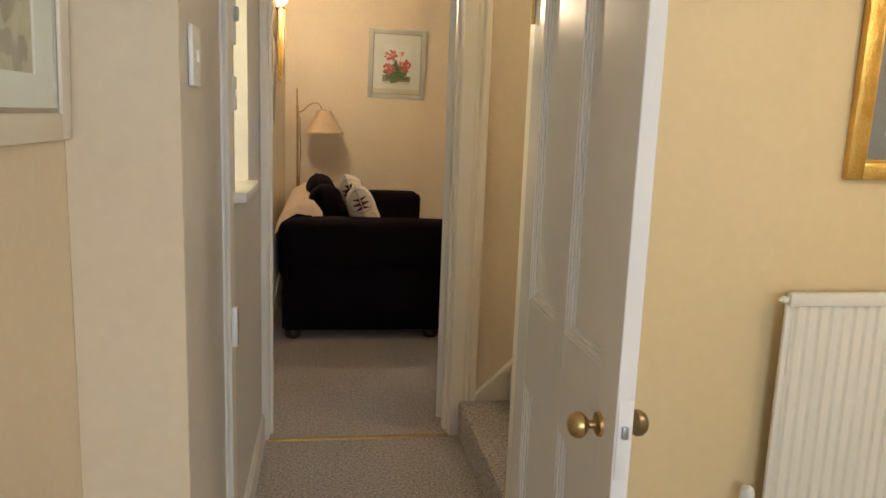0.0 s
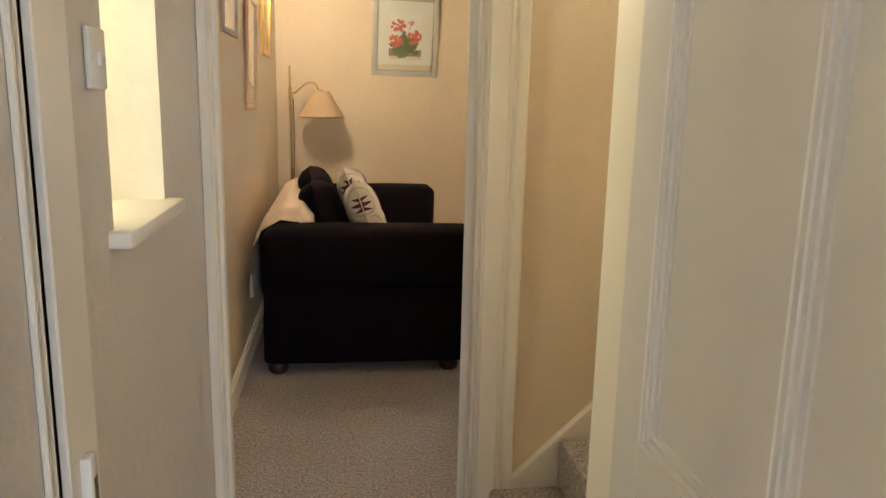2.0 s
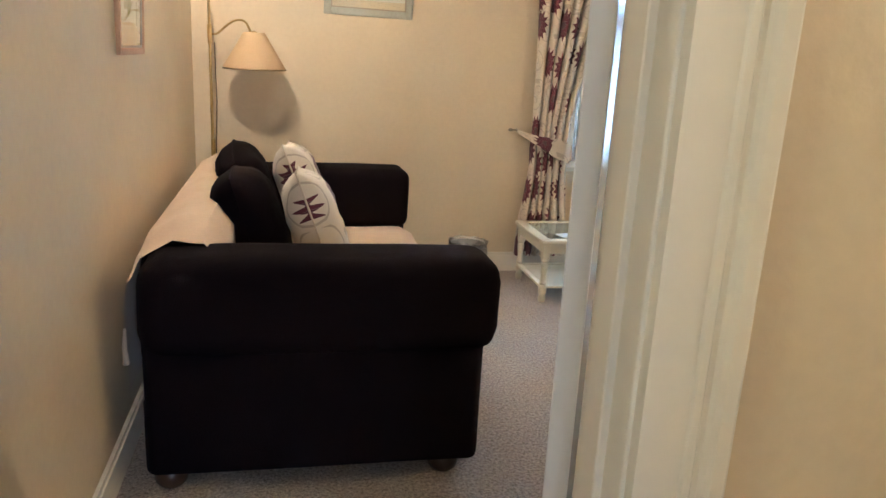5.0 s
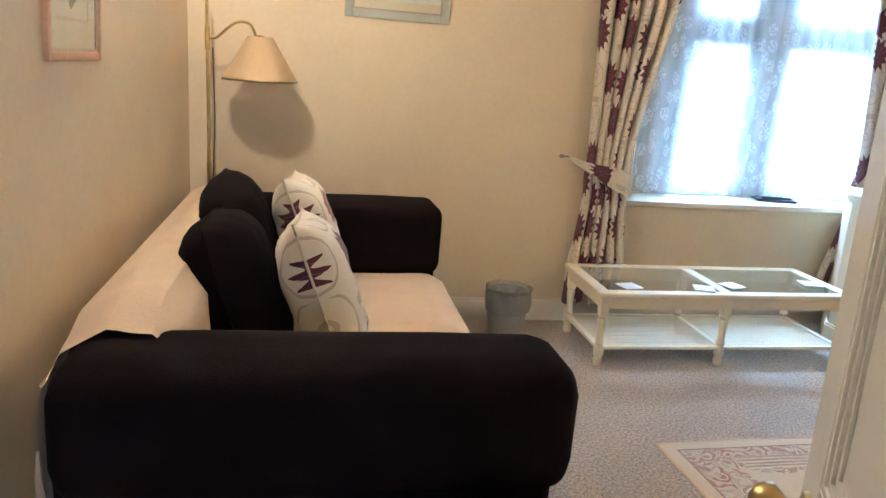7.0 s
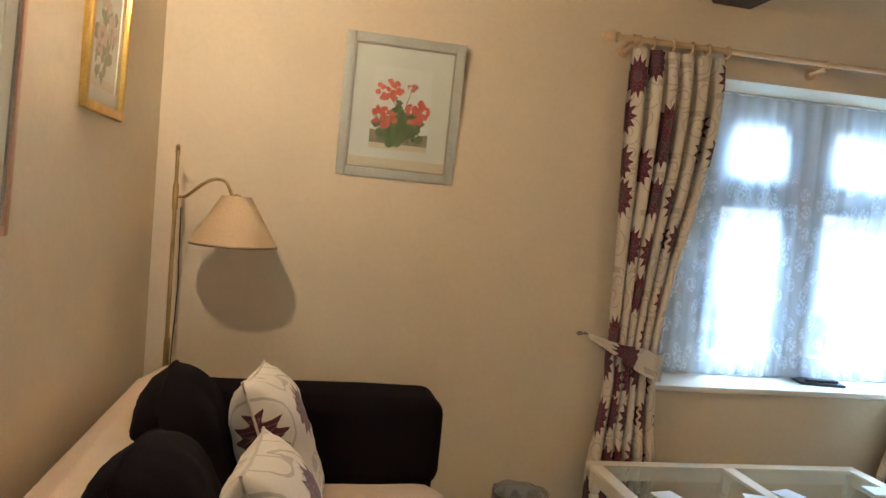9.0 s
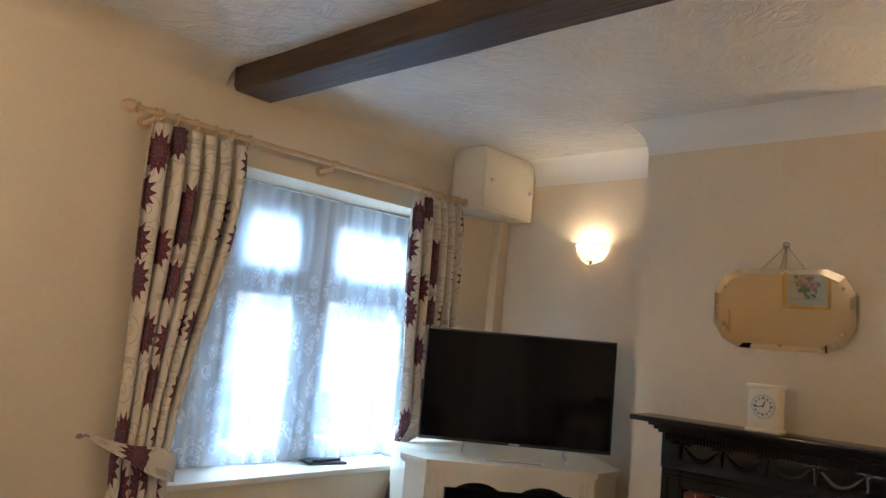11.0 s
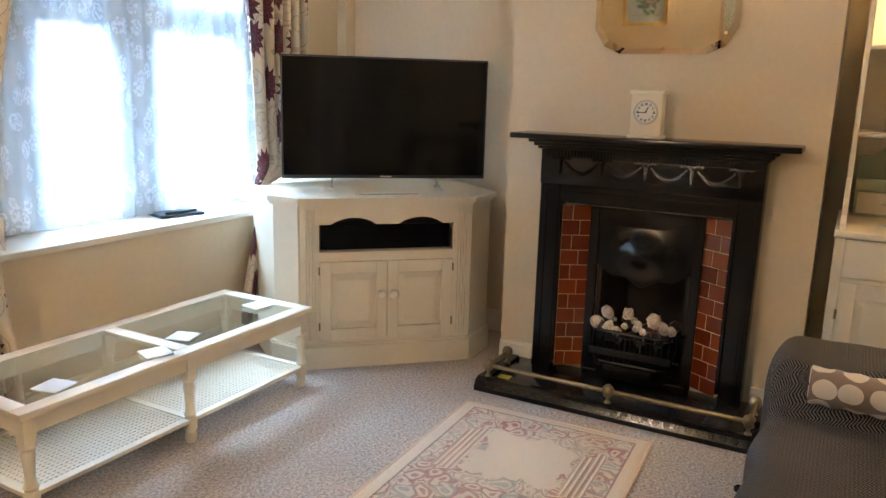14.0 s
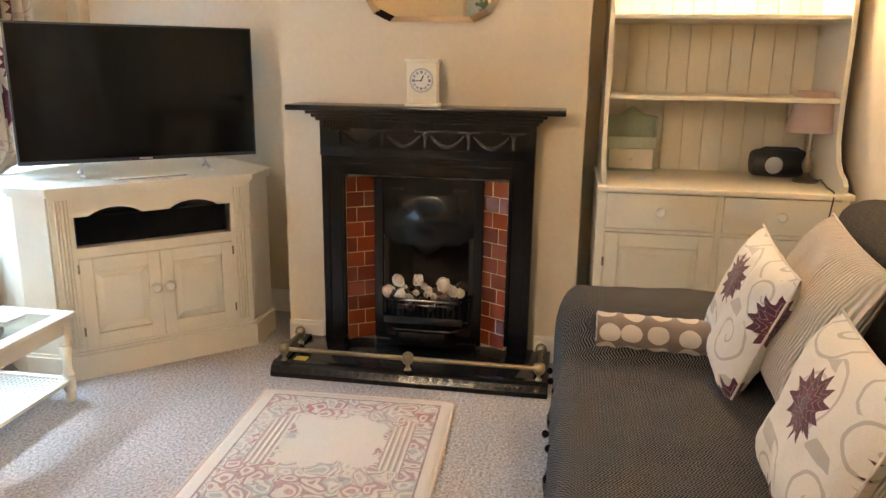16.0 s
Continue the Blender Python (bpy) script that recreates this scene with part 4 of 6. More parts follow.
def bun_foot(parent, x, y):
    part("foot", lathe(bmesh.new(), [(0, 0.001), (0.040, 0.001), (0.052, 0.015), (0.055, 0.035), (0.050, 0.055), (0.040, 0.07), (0, 0.07)], 18, Matrix.Translation((x, y, 0))), DARK_WOOD, parent, "dark turned bun foot")


sofa = thing("sofa", "aubergine-black fabric sofa with rolled arms and cream throws", "sofa", (0.36, 6.1, 0))
part("base", soft_box(-0.19, 0.90, 5.10, 7.16, 0.065, 0.34, 0.025, 0.004), BLACK_VELVET, sofa)
part("backrest", soft_box(-0.225, 0.055, 5.26, 7.02, 0.30, 0.82, 0.125, 0.003), BLACK_VELVET, sofa)
for y0, y1, n, x1, r in ((5.065, 5.345, 1, 0.955, 0.085), (6.90, 7.18, 2, 0.925, 0.055)):
    body = soft_box(-0.185, 0.905, y0 + 0.02, y1 - 0.02, 0.065, 0.62, 0.03, 0.005, seed=n)
    arm = part("arm", body, BLACK_VELVET, sofa)
    part("arm_roll", soft_box(-0.195, x1, y0 - 0.018, y1 + 0.01, 0.47, 0.795, r, 0.006, seed=n + 5), BLACK_VELVET, arm, "padded rolled arm top")
part("seat_cushion", soft_box(0.04, 0.925, 5.34, 6.90, 0.33, 0.432, 0.05, 0.006, seed=3), BLACK_VELVET, sofa)
for x in (-0.12, 0.80):
    for y in (5.17, 7.09):
        bun_foot(sofa, x, y)

throw = thing("sofa_throw", "peach-cream woven throw over the sofa back and seat", "throw", (0.3, 6.1, 0.45))
def back_throw(u, v):
    y = 5.235 + u * 1.78
    path = [(-0.250, 0.30), (-0.252, 0.58), (-0.240, 0.71), (-0.195, 0.80), (-0.10, 0.855), (0.0, 0.850), (0.066, 0.78), (0.082, 0.50)]
    s = v * (len(path) - 1)
    i = min(int(s), len(path) - 2)
    f = s - i
    x = path[i][0] * (1 - f) + path[i + 1][0] * f
    z = path[i][1] * (1 - f) + path[i + 1][1] * f
    wv = 0.010 * noise.noise((y * 4, v * 5, 2)) + 0.004 * noise.noise((y * 17, v * 9, 4))
    return Vector((max(x, -0.272) + wv * (x > -0.24), y, z + wv + 0.006 - 0.045 * (1 - smoothstep(0.0, 0.10, u)) * (z > 0.7)))
part("back_cover", grid(bmesh.new(), 60, 28, back_throw, lambda u, v: (u * 1.8, v * 1.2)), CREAM_THROW, throw)
def seat_throw(u, v):
    y = 5.355 + u * 1.535
    path = [(0.09, 0.50), (0.14, 0.462), (0.55, 0.472), (0.865, 0.470), (0.948, 0.432), (0.962, 0.33), (0.962, 0.20), (0.966, 0.11)]
    s = v * (len(path) - 1)
    i = min(int(s), len(path) - 2)
    f = s - i
    x = path[i][0] * (1 - f) + path[i + 1][0] * f
    z = path[i][1] * (1 - f) + path[i + 1][1] * f
    wv = 0.014 * noise.noise((y * 3.5, v * 4, 7)) + 0.004 * noise.noise((y * 15, v * 12, 9))
    fold = 0.014 * math.sin(y * 19 + v * 2) * smoothstep(0.6, 1, v)
    return Vector((x + fold, y, z + wv * (v < 0.7) + 0.008 - 0.030 * math.exp(-((y - 6.12) / 0.035) ** 2) * (v < 0.75)))
part("seat_cover", grid(bmesh.new(), 60, 34, seat_throw, lambda u, v: (u * 1.6, v * 1.3)), CREAM_THROW, throw)
bm = bmesh.new()
for k in range(46):
    y = 5.37 + k * 0.0335
    tube(bm, [(0.953, y, 0.115), (0.957, y + random.uniform(-0.006, 0.006), 0.075), (0.962, y + random.uniform(-0.012, 0.012), 0.03)], [0.004, 0.005, 0.002], 5)
part("fringe", bm, CREAM_THROW, throw, "short cream fringe")
part("tassel", tube(bmesh.new(), [(-0.256, 5.245, 0.52), (-0.258, 5.24, 0.46), (-0.256, 5.238, 0.40)], [0.006, 0.009, 0.012], 8), CREAM_THROW, throw, "cream corner tassel")


def stand(x, y, z, lean, turn, roll=0):
    """Standing pose of a cushion: turned about the vertical, leaning back, tipped."""
    return Matrix.Translation((x, y, z)) @ pose(0, 0, 0, 0, 0, turn) @ pose(0, 0, 0, lean, 0, 0) @ pose(0, 0, 0, 0, roll, 0)


G1 = "cushions on the black sofa"
cushion("scatter_cushion", "plain black square cushion leaning on the sofa back", 0.54, 0.54, 0.25, BLACK_VELVET, stand(0.125, 5.83, 0.715, -18, 90, 4), seed=1, group=G1, soft=0.28)
cushion("scatter_cushion", "plain black square cushion leaning on the sofa back", 0.54, 0.54, 0.24, BLACK_VELVET, stand(0.085, 6.38, 0.735, -17, 92, -6), seed=2, group=G1, soft=0.28)
cushion("scatter_cushion", "cream cushion printed with plum dahlias", 0.46, 0.48, 0.20, FLORAL_CUSHION, stand(0.375, 5.80, 0.735, -20, 90, 6), seed=3, group=G1)
cushion("scatter_cushion", "cream cushion printed with plum dahlias", 0.47, 0.50, 0.20, FLORAL_CUSHION, stand(0.335, 6.42, 0.755, -21, 88, 5), seed=5, group=G1)

# ---- second sofa under a charcoal throw ----
sofa_b = thing("sofa", "low sofa wholly covered by a charcoal herringbone throw", "sofa", (2.35, 4.3, 0))
part("base", soft_box(1.35, 3.36, 3.75, 4.86, 0.05, 0.34, 0.04, 0.004), BLACK_VELVET, sofa_b)
part("backrest", soft_box(1.40, 3.30, 3.735, 4.01, 0.30, 0.985, 0.11, 0.008, seed=8), HERRING, sofa_b)
for x0, x1 in ((3.02, 3.37), (1.36, 1.66)):
    part("arm", soft_box(x0, x1, 3.76, 4.87, 0.30, 0.565, 0.07, 0.006, seed=x0), HERRING, sofa_b)
part("seat_cushion", soft_box(1.62, 3.06, 3.85, 4.86, 0.30, 0.405, 0.04, 0.005, seed=6), HERRING, sofa_b)
for x in (1.45, 3.27):
    for y in (3.82, 4.76):
        part("foot", boxes((x - 0.03, x + 0.03, y - 0.03, y + 0.03, 0.0, 0.06), bev=0.004), DARK_WOOD, sofa_b)
throw_b = thing("charcoal_throw", "charcoal herringbone throw with a tasselled hem", "throw", (2.5, 4.5, 0.42))
def throw_at(u, v):
    """u runs along the sofa, v from the backrest over the seat and down the front."""
    x = 1.50 + u * 1.885
    arm = smoothstep(2.955, 3.085, x) - smoothstep(3.34, 3.385, x) * 0.35
    s = v * 1.66
    if s < 0.95:
        y, z = 3.90 + s * 1.0, 0.418 + 0.012 * noise.noise((x * 2.5, s * 3, 1))
        drop = 0
    else:
        d = s - 0.95
        a = min(d / 0.14, 1)
        y = 4.85 + 0.062 * math.sin(a * math.pi / 2)
        z = 0.418 - 0.07 * (1 - math.cos(a * math.pi / 2)) - max(0, d - 0.14) * 0.62
        drop = smoothstep(0.0, 0.2, d)
        y += 0.016 * math.sin(x * 16 + 0.6 * math.sin(x * 5)) * drop + 0.012 * drop
    z += arm * 0.165 * (1 - 0.9 * smoothstep(0.93, 1.35, s)) * 1.0
    z += 0.006 * noise.noise((x * 8, s * 8, 3))
    return Vector((x + 0.03 * drop * arm, y, max(z, 0.05)))
bm = grid(bmesh.new(), 90, 70, throw_at, lambda u, v: (u * 1.9 + 0.25 * v, v * 1.66))
part("cloth", bm, HERRING, throw_b)
def throw_side(u, v):
    y = 3.90 + u * 1.0
    return Vector((3.384 + 0.022 * math.sin(y * 15) * v + 0.012 * v, y, 0.545 - v * 0.46 - 0.03 * smoothstep(0.9, 1.0, u)))
part("side_drop", grid(bmesh.new(), 40, 14, throw_side, lambda u, v: (u, v * 0.5)), HERRING, throw_b)
bm = bmesh.new()
for k in range(70):
    p = throw_at(k / 69, 1.0)
    tube(bm, [p + Vector((0, 0, 0.004)), p + Vector((random.uniform(-0.01, 0.01), 0.006, -0.022)), p + Vector((random.uniform(-0.014, 0.014), 0.010, -0.045))], [0.004, 0.008, 0.003], 5)
tagged(part("tassels", bm, HERRING, throw_b, "knotted dark tassels"), kind="stuff")
for k in range(9):
    bm = bmesh.new()
    p = throw_at(0.55 + 0.05 * k, 0.80) + Vector((0, 0.012, 0))
    lathe(bm, [(0, -0.016), (0.011, -0.008), (0.013, 0), (0.011, 0.008), (0, 0.016)], 8, Matrix.Translation(p))
    part("pompom", bm, BLACK_VELVET, throw_b, "small dark woollen knot")

G2 = "cushions on the covered sofa"
cushion("scatter_cushion", "cream cushion with a plum dahlia", 0.46, 0.46, 0.14, FLORAL_CUSHION, stand(2.93, 4.33, 0.645, -18, 183, 9), seed=7, group=G2)
cushion("scatter_cushion", "large cream ribbed cushion", 0.54, 0.50, 0.17, RIBBED, stand(2.81, 4.18, 0.70, -24, 182, 8), seed=9, group=G2)
cushion("scatter_cushion", "cream cushion with a plum dahlia", 0.44, 0.44, 0.14, FLORAL_CUSHION, stand(2.14, 4.33, 0.625, -18, 182, 6), seed=11, group=G2)
cushion("scatter_cushion", "large cream ribbed cushion", 0.52, 0.50, 0.16, RIBBED, stand(1.98, 4.19, 0.66, -22, 182, 3), seed=13, group=G2)
roll = thing("rolled_blanket", "rolled brown fleece blanket with pale leaf print", "blanket", (2.95, 4.6, 0.43))
bm = bmesh.new()
def roll_at(u, v):
    a = v * 2 * math.pi
    r = 0.064 + 0.004 * math.sin(u * 40) * math.sin(a * 2) + 0.003 * noise.noise((u * 6, math.cos(a) * 2, math.sin(a) * 2))
    return Vector((3.02 + r * math.cos(a) + 0.03 * (u - 0.5), 4.385 + u * 0.41, 0.515 + r * 0.92 * math.sin(a)))
grid(bm, 30, 28, roll_at, lambda u, v: (u * 0.42, v * 0.42))
part("roll", bm, LEAF_BLANKET, roll)
for y in (4.386, 4.793):
    bm = bmesh.new()
    pts = [(3.02 + (y - 4.59) * 0.07 + (0.060 - 0.0045 * k / 3) * math.cos(k * 0.52) * (1 - k / 60), y, 0.515 + (0.056 - 0.0045 * k / 3) * math.sin(k * 0.52) * (1 - k / 60)) for k in range(44)]
    tube(bm, pts, 0.0055, 6)
    part("folded_end", bm, LEAF_BLANKET, roll)

# ---- floor lamp ----
flamp = thing("floor_lamp", "brass swan-neck floor lamp with a tan fabric shade", "floor lamp", (-0.17, 7.43, 0))
part("base", lathe(bmesh.new(), [(0, 0.0), (0.11, 0.0), (0.112, 0.012), (0.09, 0.022), (0.02, 0.035), (0.012, 0.05), (0, 0.05)], 28, Matrix.Translation((-0.17, 7.43, 0))), BRASS, flamp)
bm = tube(bmesh.new(), [(-0.17, 7.43, 0.03), (-0.176, 7.43, 0.9), (-0.18, 7.43, 1.66)], [0.011, 0.009, 0.0075], 12)
lathe(bm, [(0.0, 0), (0.012, 0.0), (0.013, 0.10), (0.009, 0.11), (0, 0.11)], 12, Matrix.Translation((-0.179, 7.43, 1.42)))
lathe(bm, [(0.0, 0), (0.013, 0.0), (0.013, 0.12), (0, 0.125)], 12, Matrix.Translation((-0.174, 7.43, 0.76)))
lathe(bm, [(0.006, 0), (0.011, 0.006), (0.007, 0.014), (0.010, 0.022), (0.004, 0.034), (0, 0.036)], 12, Matrix.Translation((-0.18, 7.43, 1.655)))
part("stem", bm, BRASS, flamp)
arc = []
for k in range(19):
    s = k / 18
    x = -0.17 + 0.235 * s
    z = 1.475 + 0.085 * math.sin(max(0, (s - 0.12)) / 0.88 * math.pi * 0.80) ** 1.2 - 0.055 * smoothstep(0.8, 1, s)
    arc.append((x, 7.43 - 0.012 * s, z))
part("arm", tube(bmesh.new(), arc, 0.0065, 10), BRASS, flamp)
shade_c = Vector((0.068, 7.415, 1.29))
bm = lathe(bmesh.new(), [(0.178, 0.0), (0.180, 0.004), (0.06, 0.205), (0.057, 0.205), (0.175, 0.004), (0.178, 0.0)], 40, Matrix.Translation(shade_c))
sh = part("shade", bm, SHADE_TAN, flamp, "tan pleated empire shade")
part("trim", lathe(bmesh.new(), [(0.179, -0.003), (0.182, 0.0), (0.180, 0.006), (0.177, 0.003), (0.179, -0.003)], 40, Matrix.Translation(shade_c)), BRONZE, sh)
bm = lathe(bmesh.new(), [(0, 0), (0.016, 0), (0.016, 0.05), (0, 0.055)], 12, Matrix.Translation(shade_c + Vector((0, 0, 0.16))))
part("bulb_holder", bm, BRASS, flamp)
part("flex", tube(bmesh.new(), [(-0.155, 7.435, 1.43), (-0.148, 7.44, 1.1), (-0.158, 7.44, 0.8), (-0.17, 7.46, 0.3), (-0.2, 7.5, 0.02)], 0.003, 6), DARK_WOOD, flamp, "thin brown flex")

# ---- pictures ----
def blob(bm, x, z, r, y, n=9, rough=0.25):
    vs = [bm.verts.new((x + r * (1 + random.uniform(-rough, rough)) * math.cos(2 * math.pi * k / n), y, z + r * (1 + random.uniform(-rough, rough)) * math.sin(2 * math.pi * k / n))) for k in range(n)]
    bm.faces.new(vs[::-1])


def frame_parts(p, w, h, fw, depth, frame_mat, mount_mat, window, art_mat=PAPER, slip=None):
    """Frame in local x-z with its back at y=0, facing -y; window: the opening of the mount, w x h."""
    bm = bmesh.new()
    for x0, x1, z0, z1 in ((-w / 2, -w / 2 + fw, -h / 2, h / 2), (w / 2 - fw, w / 2, -h / 2, h / 2), (-w / 2 + fw, w / 2 - fw, -h / 2, -h / 2 + fw), (-w / 2 + fw, w / 2 - fw, h / 2 - fw, h / 2)):
        box(bm, x0, x1, -depth, -0.001, z0, z1, 0.004, 2)
    fr = part("frame", bm, frame_mat, p)
    if slip:
        bm = bmesh.new()
        a, b, s = w / 2 - fw, h / 2 - fw, 0.008
        for x0, x1, z0, z1 in ((-a, -a + s, -b, b), (a - s, a, -b, b), (-a + s, a - s, -b, -b + s), (-a + s, a - s, b - s, b)):
            box(bm, x0, x1, -depth + 0.006, -0.006, z0, z1)
        part("slip", bm, slip, fr)
    ww, wh = window
    a, b = w / 2 - fw + 0.001, h / 2 - fw + 0.001
    bm = bmesh.new()
    for x0, x1, z0, z1 in ((-a, -ww / 2, -b, b), (ww / 2, a, -b, b), (-ww / 2, ww / 2, -b, -wh / 2), (-ww / 2, ww / 2, wh / 2, b)):
        box(bm, x0, x1, -0.010, -0.006, z0, z1)
    part("mount", bm, mount_mat, p, "", False)
    part("print", boxes((-ww / 2, ww / 2, -0.006, -0.004, -wh / 2, wh / 2)), art_mat, p, "", False)
    gl = part("glazing", boxes((-a, a, -0.0145, -0.013, -b, b)), GLASS, p, "", False)
    gl.visible_shadow = False


def flowers(p, ww, wh, bunches, leaves, soil, red=RED_PAINT):
    y = -0.0064
    bm = bmesh.new()
    if soil:
        vs = [bm.verts.new((x, y, z)) for x, z in ((-ww / 2, -wh / 2), (-ww / 2, -wh * 0.27), (ww * 0.1, -wh * 0.33), (ww / 2, -wh * 0.28), (ww / 2, -wh / 2))]
        bm.faces.new(vs)
        part("painted_ground", bm, BROWN_PAINT, p, "", False)
        bm = bmesh.new()
    for k in range(leaves):
        x, z = random.gauss(0, ww * 0.17), random.gauss(-wh * 0.22, wh * 0.11)
        if abs(x) < ww * 0.44 and abs(z) < wh * 0.44:
            blob(bm, x, z, random.uniform(0.010, 0.026), y - 0.0004 - 0.00001 * k, 8, 0.4)
    for x, z, r in bunches:
        tube(bm, [(x, y - 0.0006, z), (x * 0.5, y - 0.0006, z * 0.4 - 0.02), (x * 0.15, y - 0.0006, -wh * 0.2)], 0.0016, 5)
    part("painted_leaves", bm, GREEN_PAINT, p, "", False)
    bm = bmesh.new()
    i = 0
    for x, z, r in bunches:
        for k in range(26):
            a, q = random.uniform(0, 6.28), r * math.sqrt(random.random())
            blob(bm, x + q * 1.15 * math.cos(a), z + q * 0.85 * math.sin(a), r * random.uniform(0.16, 0.3), y - 0.0012 - 0.00001 * i, 7, 0.3)
            i += 1
    part("painted_petals", bm, red, p, "", False)


pic = thing("picture", "red geranium watercolour in a grey-green frame", "picture")
frame_parts(pic, 0.545, 0.645, 0.042, 0.024, GREY_FRAME, MOUNT, (0.268, 0.372), PAPER, SILVER_FRAME)
flowers(pic, 0.268, 0.372, [(-0.055, 0.080, 0.052), (0.078, -0.010, 0.055), (-0.076, -0.040, 0.050), (0.045, 0.105, 0.020)], 110, True)
pic.matrix_basis = pose(0.748, 7.628, 1.953, 3, 0.8, 0)
# left wall: x faces are turned so that the pictures face +x
def left_wall(y, z, tip=0):
    return pose(-0.299, y, z, 2, tip, 90)
pa = thing("picture", "pink tulip print in a slim pinkish wood frame", "picture")
frame_parts(pa, 0.45, 0.62, 0.024, 0.022, PINK_WOOD, MOUNT, (0.27, 0.42), PAPER, SILVER_FRAME)
flowers(pa, 0.27, 0.42, [(-0.02, 0.10, 0.05), (0.05, 0.02, 0.04)], 30, False, PINK_PAINT)
pa.matrix_basis = left_wall(5.79, 1.68)
pb = thing("picture", "pink floral print in a gilt frame", "picture")
frame_parts(pb, 0.44, 0.62, 0.030, 0.028, GOLD_FRAME, MOUNT, (0.30, 0.46), PAPER)
flowers(pb, 0.30, 0.46, [(-0.03, 0.06, 0.06), (0.06, -0.04, 0.05), (-0.06, -0.08, 0.05)], 50, False, PINK_PAINT)
pb.matrix_basis = left_wall(6.72, 2.03)
pc = thing("picture", "small floral print in a silver frame", "picture")
frame_parts(pc, 0.46, 0.60, 0.026, 0.022, SILVER_FRAME, MOUNT, (0.28, 0.40), PAPER)
flowers(pc, 0.28, 0.40, [(0.0, 0.08, 0.05), (0.05, -0.02, 0.04)], 40, False, PINK_PAINT)
pc.matrix_basis = left_wall(5.03, 2.03)
pd = thing("picture", "landscape watercolour in a pale wooden frame", "picture")
frame_parts(pd, 0.62, 0.48, 0.045, 0.022, PALE_FRAME, MOUNT, (0.36, 0.27), OCHRE_PAINT, SILVER_FRAME)
bm = bmesh.new()
for k in range(120):
    blob(bm, random.uniform(-0.17, 0.17), random.uniform(-0.02, 0.12), random.uniform(0.006, 0.022), -0.0066 - 0.00001 * k, 7, 0.5)
part("painted_trees", bm, GREEN_PAINT, pd, "", False)
bm = bmesh.new()
for k in range(60):
    blob(bm, random.uniform(-0.17, 0.17), random.uniform(-0.12, 0.0), random.uniform(0.006, 0.026), -0.0064 - 0.00001 * k, 7, 0.5)
part("painted_ground", bm, BROWN_PAINT, pd, "", False)
pd.matrix_basis = pose(-0.371, 1.43, 1.645, 1, 0, 90)
pe = thing("picture", "print with a dark grey mount in a carved gilt frame", "picture")
frame_parts(pe, 0.60, 0.76, 0.052, 0.030, GOLD_FRAME, MOUNT_GREY, (0.36, 0.50), PAPER, GOLD_FRAME)
pe.matrix_basis = pose(1.90, 2.338, 1.71, 1, 0, 0)

# ---- waste bin ----
wbin = thing("waste_bin", "small waste bin lined with a clear plastic bag", "bin", (1.395, 7.36, 0))
M = Matrix.Translation((1.395, 7.36, 0))
part("bucket", lathe(bmesh.new(), [(0, 0.001), (0.095, 0.001), (0.118, 0.262), (0.114, 0.262), (0.092, 0.008), (0, 0.008)], 28, M), GREY_PLASTIC, wbin)
bm = lathe(bmesh.new(), [(0.118, 0.15), (0.124, 0.20), (0.123, 0.262), (0.127, 0.280), (0.118, 0.272), (0.108, 0.20), (0.09, 0.08)], 40, M)
for v in bm.verts:
    v.co += noise.noise_vector(v.co * 34) * 0.013
part("bag", bm, BAG, wbin, "crumpled clear bag")

# ---- coffee table ----
table = thing("coffee_table", "cream painted coffee table with glass top and cane shelf", "coffee table", (2.445, 7.185, 0))
TX0, TX1, TY0, TY1, TZ = 1.735, 3.155, 6.905, 7.462, 0.392
mx = 2.435
bm = bmesh.new()
for r in ((TX0, TX1, TY0, TY0 + 0.062), (TX0, TX1, TY1 - 0.062, TY1), (TX0, TX0 + 0.062, TY0 + 0.062, TY1 - 0.062), (TX1 - 0.062, TX1, TY0 + 0.062, TY1 - 0.062), (mx - 0.03, mx + 0.03, TY0 + 0.062, TY1 - 0.062)):
    box(bm, *r, TZ - 0.024, TZ, 0.004, 2)
part("top_frame", bm, CREAM_PAINT, table)
for a, b in ((TX0 + 0.062, mx - 0.03), (mx + 0.03, TX1 - 0.062)):
    pane = part("glass_panel", boxes((a, b, TY0 + 0.062, TY1 - 0.062, TZ - 0.009, TZ - 0.003)), GLASS, table, "", False)
    pane.visible_shadow = False
bm = bmesh.new()
for r in ((TX0 + 0.03, TX1 - 0.03, TY0 + 0.022, TY0 + 0.04), (TX0 + 0.03, TX1 - 0.03, TY1 - 0.04, TY1 - 0.022), (TX0 + 0.022, TX0 + 0.04, TY0 + 0.04, TY1 - 0.04), (TX1 - 0.04, TX1 - 0.022, TY0 + 0.04, TY1 - 0.04)):
    box(bm, *r, TZ - 0.085, TZ - 0.0245)
part("apron", bm, CREAM_PAINT, table, "", False)
LEG = [(0, 0.001), (0.017, 0.001), (0.022, 0.012), (0.024, 0.03), (0.018, 0.045), (0.026, 0.058), (0.026, 0.10), (0.020, 0.112), (0.026, 0.122), (0.020, 0.132), (0.017, 0.16), (0.020, 0.21), (0.024, 0.238), (0.018, 0.25), (0.025, 0.26), (0.022, 0.272)]
for x in (TX0 + 0.04, mx, TX1 - 0.04):
    for y in (TY0 + 0.04, TY1 - 0.04):
        bm = lathe(bmesh.new(), LEG, 16, Matrix.Translation((x, y, 0)))
        box(bm, x - 0.022, x + 0.022, y - 0.022, y + 0.022, 0.268, TZ - 0.025, 0.002, 1)
        part("leg", bm, CREAM_PAINT, table)
SZ = 0.105
bm = bmesh.new()
